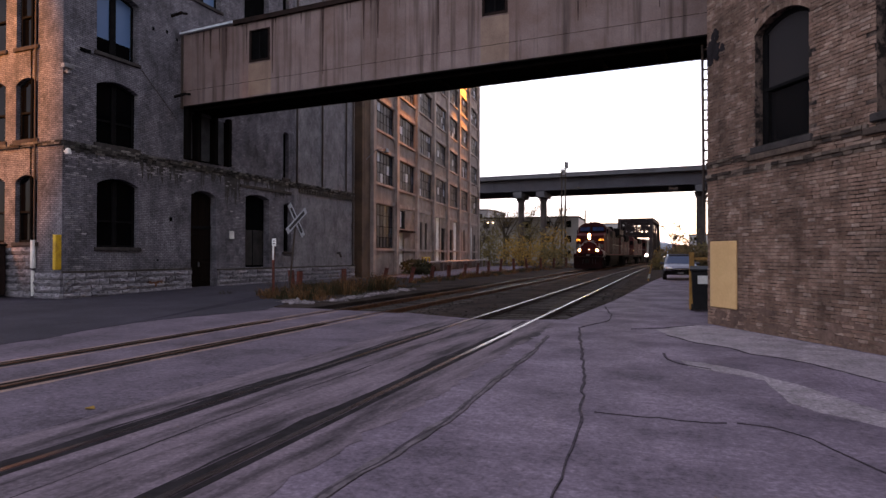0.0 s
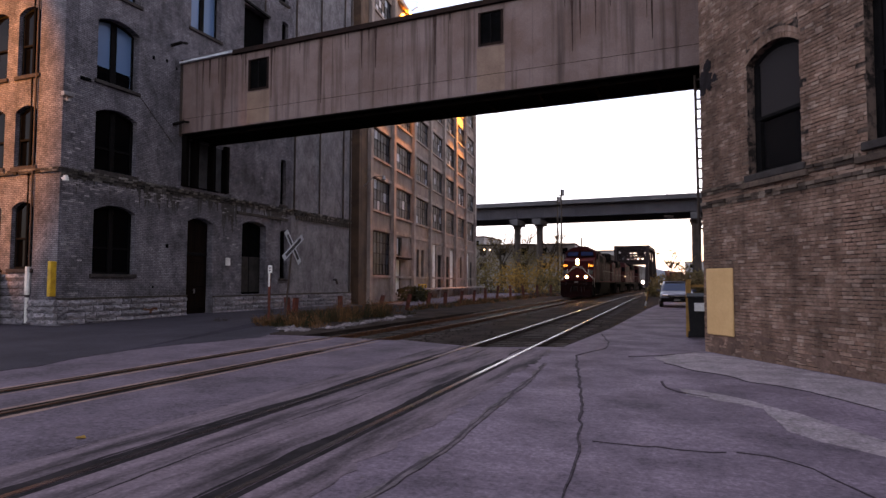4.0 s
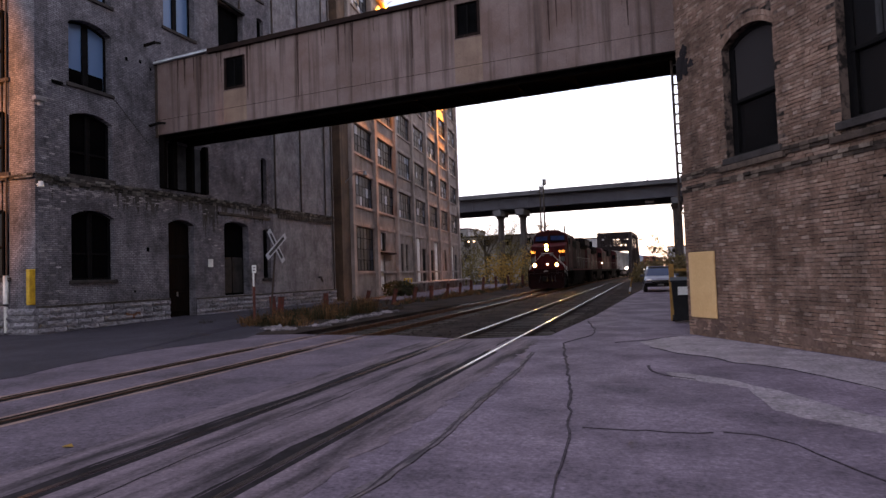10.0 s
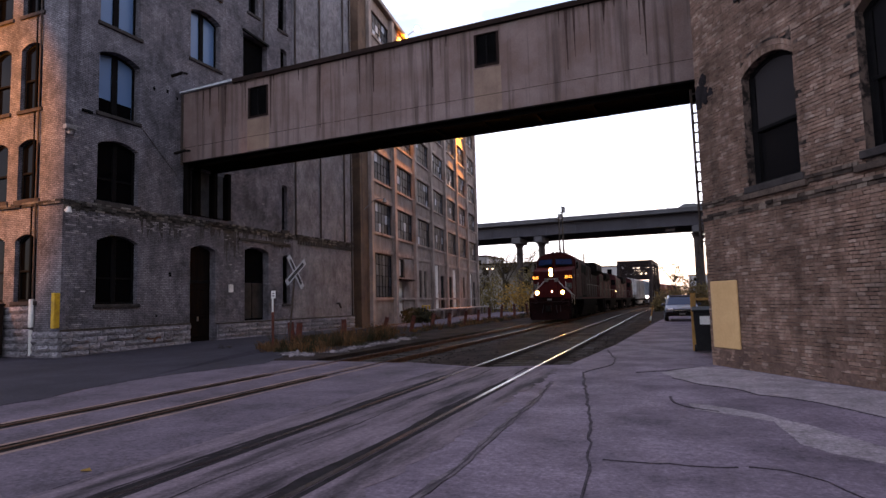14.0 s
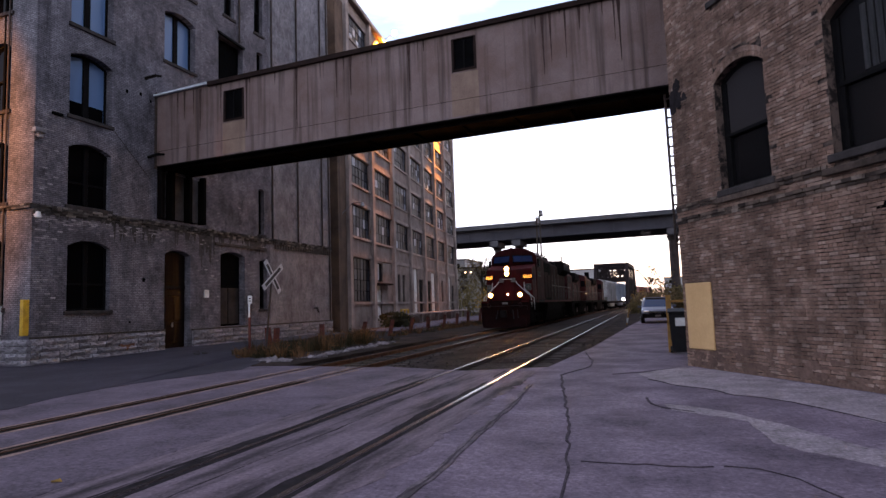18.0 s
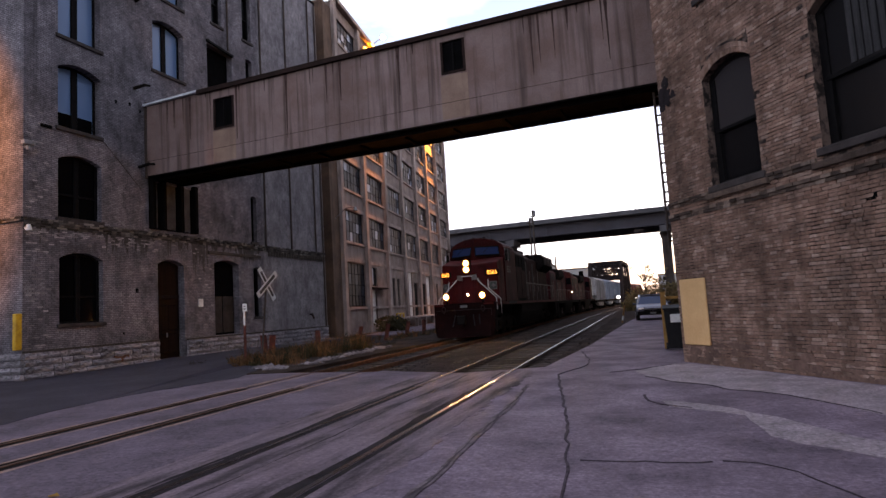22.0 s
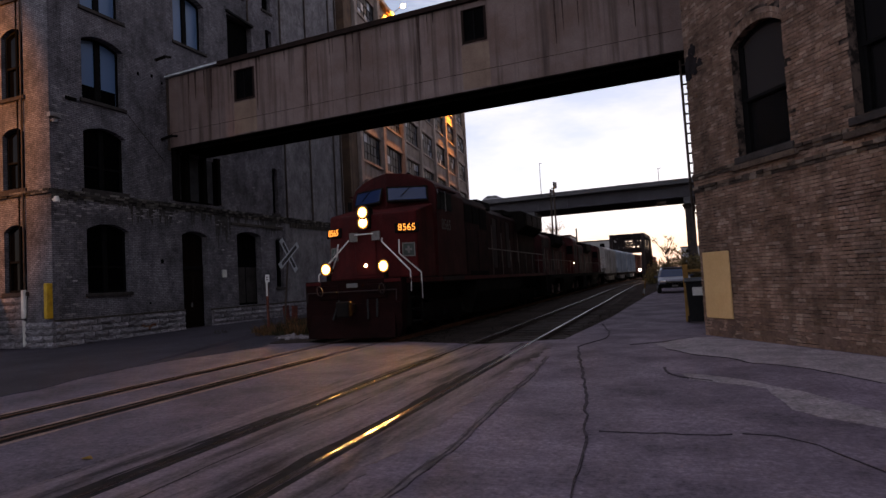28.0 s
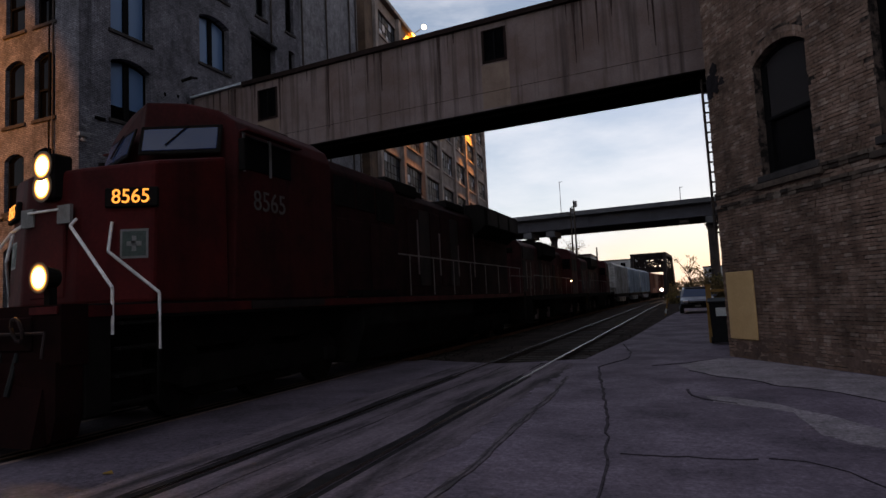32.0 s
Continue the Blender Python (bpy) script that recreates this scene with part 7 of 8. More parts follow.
# ---------------------------------------------------------------- the train
def text_part(body, size, material, parent, at, name="lettering", extrude=0.004):
    cu = bpy.data.curves.new(name, "FONT")
    cu.body, cu.size, cu.extrude, cu.align_x, cu.align_y = body, size, extrude, "CENTER", "CENTER"
    tmp = bpy.data.objects.new(name, cu)
    scene.collection.objects.link(tmp)
    bpy.context.view_layer.update()
    me = bpy.data.meshes.new_from_object(tmp.evaluated_get(bpy.context.evaluated_depsgraph_get()))
    bpy.data.objects.remove(tmp)
    me.materials.clear()
    me.materials.append(material)
    ob = new(name, me)
    ob.parent = parent
    ob.matrix_basis = at
    return ob


def bogie(parent, yc, axles, pitch, r=0.5, cover=None):
    bm = bmesh.new()
    half = pitch * (axles - 1) / 2
    for sx in (-1, 1):
        bm_prism_x(bm, [(yc - half - 0.45, 0.55), (yc - half - 0.2, 0.85), (yc + half + 0.2, 0.85), (yc + half + 0.45, 0.55), (yc + half, 0.42), (yc - half, 0.42)], sx * 0.98, sx * 1.12)
        bm_prism_x(bm, [(yc - half - 0.1, 0.40), (yc - half + 0.2, 0.28), (yc + half - 0.2, 0.28), (yc + half + 0.1, 0.40), (yc + half, 0.62), (yc - half, 0.62)], sx * 0.94, sx * 1.05)
    bm_box(bm, -1.0, 1.0, yc - 0.25, yc + 0.25, 0.5, 0.9)
    fr = part("bogie_frame", bm, M_LOCOBLK, parent)
    box_part("traction_motor" if axles == 3 else "brake_rigging", -0.66, 0.66, yc - half - 0.4, yc + half + 0.4, 0.2, 0.9, M_LOCOBLK, fr, bevel=0.03)
    for i in range(axles):
        y = yc - half + i * pitch
        bm = bmesh.new()
        for sx in (-1, 1):
            bm_bar(bm, (sx * 0.70, y, r + 0.02), (sx * 0.92, y, r + 0.02), r, 20)
        bm_bar(bm, (-0.72, y, r + 0.02), (0.72, y, r + 0.02), 0.09, 8)
        part("wheelset", bm, M_LOCOBLK, fr)
        for sx in (-1, 1):
            box_part("axle_box", sx * 1.12 - 0.1, sx * 1.12 + 0.1, y - 0.16, y + 0.16, 0.42, 0.68, cover or M_LOCOBLK, fr, bevel=0.02)
            # hangers in the same pale highlight colour as the axle boxes
            if cover:
                box_part("spring_hanger", sx * 1.12 - 0.06, sx * 1.12 + 0.06, y + 0.32, y + 0.44, 0.4, 0.95, cover, fr, bevel=0.015)


def locomotive(label):
    """A six-axle road locomotive: its nose points to -y and its front plate is at y = 0."""
    lo = thing("locomotive", pose(0, 0, 0), label, "locomotive", group="locomotives of the train")
    L = 22.3
    bm = bmesh.new()
    bm_box(bm, -1.5, 1.5, 0.35, L - 0.35, 1.42, 1.62)
    bm_box(bm, -0.9, 0.9, 0.6, L - 0.6, 0.95, 1.42)
    bm_bevel(bm, 0.015)
    part("underframe", bm, M_LOCOBLK, lo)
    box_part("sill_stripe", -1.515, 1.515, 0.4, L - 0.4, 1.47, 1.6, M_MAROON, lo, "maroon frame sill")
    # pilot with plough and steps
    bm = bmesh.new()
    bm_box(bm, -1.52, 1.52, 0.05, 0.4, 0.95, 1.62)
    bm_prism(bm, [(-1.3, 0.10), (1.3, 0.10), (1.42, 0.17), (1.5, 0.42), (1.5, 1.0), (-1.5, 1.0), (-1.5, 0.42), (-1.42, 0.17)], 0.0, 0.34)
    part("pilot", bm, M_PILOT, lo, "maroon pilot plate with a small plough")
    bm = bmesh.new()
    bm_box(bm, -0.12, 0.12, -0.55, 0.1, 0.75, 1.0)
    bm_box(bm, -0.2, 0.2, -0.6, -0.35, 0.68, 1.08)
    bm_bevel(bm, 0.03)
    part("coupler", bm, M_LOCOBLK, lo)
    for xa, xb, yb, zb in ((0.45, 0.55, -0.15, 0.6), (-0.45, -0.55, -0.15, 0.6), (0.75, 0.8, -0.1, 0.65)):
        bm = bmesh.new()
        bm_bar(bm, (xa, 0.06, 1.1), (xb, yb, zb), 0.03, 6)
        part("air_hose", bm, M_RUBBER, lo)
    bm = bmesh.new()
    bm_bar(bm, (-1.4, -0.06, 1.32), (1.4, -0.06, 1.32), 0.018, 6)
    for x in (-1.4, 1.4):
        bm_bar(bm, (x, -0.06, 1.32), (x, -0.1, 1.05), 0.018, 6)
    part("coupling_lever", bm, M_LOCOGREY, lo, "thin steel coupling lever across the pilot")
    for x in (-0.98, 0.98):
        bm = bmesh.new()
        pts = [Vector((x + 0.09 * math.cos(k * 0.7), -0.1 - 0.03 * math.sin(k * 0.7), 1.36 + 0.13 * math.sin(k * 0.7))) for k in range(10)]
        for p, q in zip(pts[:-1], pts[1:]):
            bm_bar(bm, p, q, 0.022, 6)
        part("cable_loop", bm, M_LOCOGREY, lo, "looped jumper cable")
    bm = bmesh.new()
    bm_prism(bm, [(-1.36, 0.13), (1.36, 0.13), (1.3, 0.72), (0.42, 0.8), (-0.42, 0.8), (-1.3, 0.72)], -0.2, 0.02)
    for v in bm.verts:
        if v.co.y < -0.1:
            v.co.y = 0.0 - (0.34 if v.co.z < 0.3 else 0.03) * (1.0 - 0.45 * abs(v.co.x) / 1.4)
    part("plough", bm, M_PILOT, lo, "maroon plough blade under the pilot, its shade in the colour")
    for x in (-0.75, 0.75):
        box_part("pilot_door", x - 0.3, x + 0.3, 0.02, 0.06, 1.12, 1.5, M_PILOT, lo, bevel=0.015)
    box_part("pilot_plate", -0.17, 0.17, 0.015, 0.05, 1.42, 1.53, M_DECAL, lo, "small pale plate")
    for sx in (-1, 1):
        for i, z in enumerate((0.42, 0.74, 1.06, 1.36)):
            box_part("step", sx * 1.36 - 0.18, sx * 1.36 + 0.18, 0.78 + i * 0.03, 1.42, z, z + 0.04, M_LOCOBLK, lo)
        bm = bmesh.new()
        bm_box(bm, sx * 1.28 - 0.22, sx * 1.28 + 0.22, 0.36, 0.74, 0.34, 1.6)
        bm_box(bm, sx * 0.98 - 0.1, sx * 0.98 + 0.1, 0.36, 1.6, 0.3, 1.6)
        bm_bevel(bm, 0.02)
        part("step_well", bm, M_LOCOBLK, lo, "black step well")
        box_part("step_side", sx * 1.54 - 0.015, sx * 1.54 + 0.015, 1.42, 1.46, 0.35, 1.5, M_LOCOBLK, lo)
        box_part("edge_plate", sx * 1.25 - 0.24, sx * 1.25 + 0.24, 0.02, 0.05, 1.52, 1.6, M_MAROON, lo, "maroon step edge")
    # nose
    bm = bmesh.new()
    y0, y1 = 0.95, 2.9
    pr = [(-0.55, y0, 1.62), (0.55, y0, 1.62), (1.5, y0 + 0.44, 1.62), (1.5, y1, 1.62), (-1.5, y1, 1.62), (-1.5, y0 + 0.44, 1.62)]
    tops = [3.40, 3.40, 3.48, 3.78, 3.78, 3.48]
    inset = [(-0.53, y0 + 0.1), (0.53, y0 + 0.1), (1.46, y0 + 0.54), (1.49, y1), (-1.49, y1), (-1.46, y0 + 0.54)]
    a = [bm.verts.new(p) for p in pr]
    b = [bm.verts.new((x, y, z)) for (x, y), z in zip(inset, tops)]
    n = 6
    bm.faces.new(a[::-1])
    bm.faces.new((b[0], b[1], b[2], b[5]))
    bm.faces.new((b[2], b[3], b[4], b[5]))
    for i in range(n):
        bm.faces.new((a[i], a[(i + 1) % n], b[(i + 1) % n], b[i]))
    bmesh.ops.bevel(bm, geom=bm.edges[:], offset=0.05, segments=2, affect="EDGES", profile=0.5)
    nose = part("nose", bm, M_MAROON, lo, "maroon wide nose")
    box_part("nose_door", -0.35, 0.35, y0 - 0.005, y0 + 0.06, 1.72, 2.9, M_MAROON, nose, bevel=0.02)
    # headlight pair
    box_part("headlight_housing", -0.2, 0.2, y0 - 0.06, y0 + 0.25, 3.02, 3.62, M_LOCOBLK, nose, "dark headlight housing", bevel=0.03)
    for z in (3.18, 3.46):
        bm = bmesh.new()
        bm_bar(bm, (0, -0.006, 0), (0, 0.006, 0), 0.2, 28)
        part("headlight", bm, M_HEADLIGHT, nose, "lit round headlight", at=pose(0, y0 - 0.07 - z * 0.001, z))
    for sx in (-1, 1):
        # number boards on the slanting nose corners
        nb = pose(sx * 1.21, y0 + 0.37, 2.98, -4, 0, sx * 25)
        box_part("number_board", -0.36, 0.36, -0.05, 0.02, -0.13, 0.13, M_LOCOBLK, nose, "dark number board", bevel=0.015, at=nb)
        text_part("8565", 0.265, M_NUM, nose, nb @ pose(0, -0.056, 0, 90, 0, 0), "number")
        # ditch lights on the deck
        bm = bmesh.new()
        bm_bar(bm, (sx * 0.92, 0.22, 1.94), (sx * 0.92, 0.42, 1.94), 0.15, 16, 0.11)
        bm_box(bm, sx * 0.92 - 0.05, sx * 0.92 + 0.05, 0.3, 0.4, 1.6, 1.85)
        hs = part("ditch_light", bm, M_LOCOBLK, lo)
        bm = bmesh.new()
        bm_bar(bm, (0, -0.005, 0), (0, 0.005, 0), 0.18, 28)
        part("lens", bm, M_DITCHLIGHT, hs, "lit round lens", at=pose(sx * 0.92, 0.2, 1.94))
        # front handrails sloping down to the steps
        bm = bmesh.new()
        for p, q in (((sx * 0.56, y0 + 0.02, 2.72), (sx * 0.6, y0 - 0.1, 2.62)), ((sx * 0.6, y0 - 0.1, 2.62), (sx * 1.5, y0 - 0.2, 1.8)), ((sx * 1.5, y0 - 0.2, 1.8), (sx * 1.5, y0 - 0.2, 1.25)),
                     ((sx * 1.02, y0 + 0.2, 2.66), (sx * 1.04, y0 + 0.12, 2.28)), ((sx * 1.04, y0 + 0.12, 2.28), (sx * 1.55, y0 + 0.5, 1.74)), ((sx * 1.55, y0 + 0.5, 1.74), (sx * 1.55, y0 + 0.5, 1.03))):
            bm_bar(bm, p, q, 0.021, 6)
        part("handrail", bm, M_RAILING, lo, "white front handrail")
        box_part("badge_border", -0.19, 0.19, -0.008, 0.03, -0.19, 0.19, M_DECAL, nose, "pale border of the emblem", at=pose(sx * 1.24, y0 + 0.37, 2.38, -3, 0, sx * 25))
        box_part("nose_badge", -0.16, 0.16, -0.012, 0.0, -0.16, 0.16, M_BADGE, nose, "small square green emblem with a pale cross", at=pose(sx * 1.24, y0 + 0.37, 2.38, -3, 0, sx * 25))
        for w_, h_ in ((0.1, 0.03), (0.03, 0.1)):
            box_part("emblem_bar", -w_, w_, -0.016, -0.011, -h_, h_, M_DECAL, nose, at=pose(sx * 1.24, y0 + 0.37, 2.38, -3, 0, sx * 25))
    bm = bmesh.new()
    bm_box(bm, 0.24, 0.5, y0 + 0.03, y0 + 0.08, 2.68, 2.92)
    part("nose_mark", bm, M_DECAL, nose, "pale maker mark shape on the nose", at=pose(0, -0.06, 0))
    bm = bmesh.new()
    bm_box(bm, -0.5, -0.24, y0 + 0.03, y0 + 0.08, 2.68, 2.92)
    part("nose_mark", bm, M_DECAL, nose, "pale maker mark shape on the nose", at=pose(0, -0.06, 0))
    bm = bmesh.new()
    bm_bar(bm, (0.0, y0 - 0.03, 2.0), (0.0, y0 + 0.02, 2.0), 0.045, 12)
    part("marker_light", bm, M_LAMP, nose, "tiny lit lamp low on the nose")
    bm = bmesh.new()
    bm_bar(bm, (-0.3, y0 - 0.06, 2.86), (0.3, y0 - 0.06, 2.86), 0.016, 6)
    part("grab_iron", bm, M_RAILING, nose, "white grab iron")
    # cab
    half = [(0.0, 1.62), (1.52, 1.62), (1.52, 4.2), (1.42, 4.42), (1.12, 4.62), (0.6, 4.76), (0.0, 4.8)]

    def cab_front(x, z):
        return 2.3 + 0.45 * abs(x) + max(0.0, z - 3.7) * 0.35

    bm = bmesh.new()
    for sx in (-1, 1):
        fa = [bm.verts.new((sx * x, cab_front(x, z), z)) for x, z in half]
        ba = [bm.verts.new((sx * x, 6.0, z)) for x, z in half]
        bm.faces.new(fa)
        bm.faces.new(ba[::-1])
        for i in range(len(half) - 1):
            bm.faces.new((fa[i], ba[i], ba[i + 1], fa[i + 1]))
    bmesh.ops.remove_doubles(bm, verts=bm.verts[:], dist=0.001)
    bmesh.ops.recalc_face_normals(bm, faces=bm.faces[:])
    bmesh.ops.bevel(bm, geom=[e for e in bm.edges if len(e.link_faces) == 2 and e.calc_face_angle() > 0.3], offset=0.03, segments=2, affect="EDGES", profile=0.5)
    cab = part("cab", bm, M_CAB, lo, "maroon cab with its shade put into the colour")
    for sx in (-1, 1):
        bm = bmesh.new()
        bm_box(bm, -0.64, 0.60, -0.03, 0.02, -0.21, 0.20)
        bm_bevel(bm, 0.02)
        ws = part("windscreen", bm, M_WSCREEN, cab, "windscreen with blue sky reflection put in its base colour", at=pose(sx * 0.70, cab_front(0.70, 4.12) - 0.01, 4.12, -18, 0, sx * 24))
        bm = bmesh.new()
        bm_bar(bm, (0.1, -0.045, 0.22), (-0.25, -0.05, -0.12), 0.012, 5)
        part("wiper", bm, M_LOCOBLK, ws)
        box_part("window_frame", -0.69, 0.65, -0.02, 0.012, -0.26, 0.25, M_LOCOBLK, ws, bevel=0.015)
        for k, (ya, yb) in enumerate(((3.3, 3.95), (4.0, 4.6))):
            sw = box_part("side_window", sx * 1.5 - 0.035, sx * 1.5 + 0.035, ya, yb, 3.66, 4.2, M_LOCOGL, cab, "dark cab side window", bevel=0.015)
            box_part("window_frame", sx * 1.515 - 0.03, sx * 1.515 + 0.03, ya - 0.05, ya, 3.62, 4.24, M_STEEL, sw)
        box_part("mirror", sx * 1.62 - 0.06, sx * 1.62 + 0.06, 3.1, 3.16, 3.6, 4.1, M_LOCOBLK, cab, bevel=0.01)
        text_part("8565", 0.46, M_DIMDEC, cab, pose(sx * 1.535, 3.95, 3.18, 90, 0, 90 * sx), "number")
        box_part("sun_visor", sx * 1.52, sx * 1.66, 3.2, 4.8, 4.24, 4.27, M_MAROON, cab)
    bm = bmesh.new()
    for x in (-0.3, 0.0, 0.3):
        bm_bar(bm, (x, 4.6, 4.78), (x, 4.1 - abs(x), 4.85), 0.05, 8, 0.1)
    part("horn", bm, M_LOCOBLK, cab)
    box_part("air_conditioner", -0.5, 0.5, 5.0, 6.0, 4.72, 4.92, M_LOCOBLK, cab, bevel=0.03)
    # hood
    # hood and cabinet use the maroon with shade put into it
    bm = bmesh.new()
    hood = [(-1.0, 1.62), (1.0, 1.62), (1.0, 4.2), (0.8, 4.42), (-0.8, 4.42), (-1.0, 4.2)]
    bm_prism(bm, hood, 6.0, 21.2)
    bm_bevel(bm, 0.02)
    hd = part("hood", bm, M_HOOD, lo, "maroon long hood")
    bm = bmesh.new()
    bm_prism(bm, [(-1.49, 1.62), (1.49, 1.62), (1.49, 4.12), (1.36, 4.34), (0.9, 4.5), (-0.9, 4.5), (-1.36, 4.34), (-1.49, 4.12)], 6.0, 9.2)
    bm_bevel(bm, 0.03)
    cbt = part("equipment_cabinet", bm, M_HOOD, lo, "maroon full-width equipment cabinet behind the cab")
    for sx in (-1, 1):
        for ya, yb, za, zb in ((6.15, 7.0, 3.45, 4.05), (7.1, 7.95, 3.45, 4.05), (8.05, 9.0, 3.3, 4.05)):
            box_part("louvre_panel", sx * 1.49 - 0.02, sx * 1.49 + 0.02, ya, yb, za, zb, M_LOCOBLK, cbt, "black louvred panel", bevel=0.008)
        for ya in (6.2, 7.7):
            box_part("cabinet_door", sx * 1.49 - 0.018, sx * 1.49 + 0.018, ya, ya + 1.4, 1.75, 3.2, M_HOOD, cbt, bevel=0.012)
    bm = bmesh.new()
    bm_prism(bm, [(-1.0, 3.6), (1.0, 3.6), (1.52, 3.95), (1.52, 4.6), (1.3, 4.72), (-1.3, 4.72), (-1.52, 4.6), (-1.52, 3.95)], 16.6, 21.4)
    bm_bevel(bm, 0.025)
    part("radiator", bm, M_LOCOBLK, lo, "flared black radiator housing")
    bm = bmesh.new()
    bm_box(bm, -1.0, 1.0, 9.6, 11.6, 4.3, 4.62)
    bm_box(bm, -0.4, 0.4, 12.6, 13.4, 4.4, 4.75)
    bm_box(bm, -0.95, 0.95, 14.2, 16.0, 4.35, 4.6)
    bm_bevel(bm, 0.03)
    part("roof_equipment", bm, M_LOCOBLK, lo, "black exhaust and brake housings")
    for sx in (-1, 1):
        for i in range(9):
            ya = 9.1 + i * 0.85
            box_part("hood_door", sx * 1.0 - 0.02, sx * 1.0 + 0.02, ya, ya + 0.76, 1.9, 4.0, M_HOOD if i % 3 else M_LOCOGREY, hd, bevel=0.012)
            if i % 2 == 0:
                box_part("door_edge", sx * 1.02 - 0.012, sx * 1.02 + 0.012, ya + 0.66, ya + 0.755, 2.2, 3.2 + 0.25 * (i % 3), M_HIGHLIGHT, hd, "pale strip on a door edge standing for a highlight")
        for i in range(3):
            box_part("radiator_grille", sx * 1.52 - 0.02, sx * 1.52 + 0.02, 16.9 + i * 1.5, 18.2 + i * 1.5, 4.02, 4.55, M_LOCOGREY, hd)
        bm = bmesh.new()
        bm_bar(bm, (sx * 1.47, 6.5, 2.62), (sx * 1.47, 21.6, 2.62), 0.02, 6)
        for i in range(10):
            y = 6.6 + i * 1.65
            bm_bar(bm, (sx * 1.47, y, 1.6), (sx * 1.47, y, 2.62), 0.016, 6)
        part("side_handrail", bm, M_DKRAILING, lo, "thin dull side handrail")
        box_part("battery_box", sx * 1.3 - 0.2, sx * 1.3 + 0.2, 6.6, 9.0, 1.62, 2.0, M_LOCOBLK, lo, bevel=0.02)
        box_part("frame_plate", sx * 1.53 - 0.012, sx * 1.53 + 0.012, 3.4, 5.6, 1.48, 1.6, M_LOCOGREY, lo, "grimy sill plate")
        bm = bmesh.new()
        bm_bar(bm, (sx * 1.25, 8.0, 1.05), (sx * 1.25, 14.2, 1.05), 0.12, 8)
        part("air_reservoir", bm, M_LOCOBLK, lo)
    bm = bmesh.new()
    bm_prism(bm, [(-1.46, 1.0), (-1.2, 0.26), (1.2, 0.26), (1.46, 1.0), (1.46, 1.44), (-1.46, 1.44)], 7.3, 15.0)
    bm_bevel(bm, 0.03)
    part("fuel_tank", bm, M_LOCOBLK, lo)
    box_part("rear_plate", -1.5, 1.5, L - 0.4, L - 0.05, 0.5, 1.62, M_LOCOBLK, lo, bevel=0.02)
    bm = bmesh.new()
    bm_box(bm, -0.15, 0.15, L - 0.1, L + 0.45, 0.72, 1.0)
    part("coupler", bm, M_DKSTEEL, lo)
    bogie(lo, 4.35, 3, 1.95, 0.53)
    bogie(lo, L - 4.35, 3, 1.95, 0.53)
    lo.scale = (1, 1, 1.08)
    return lo


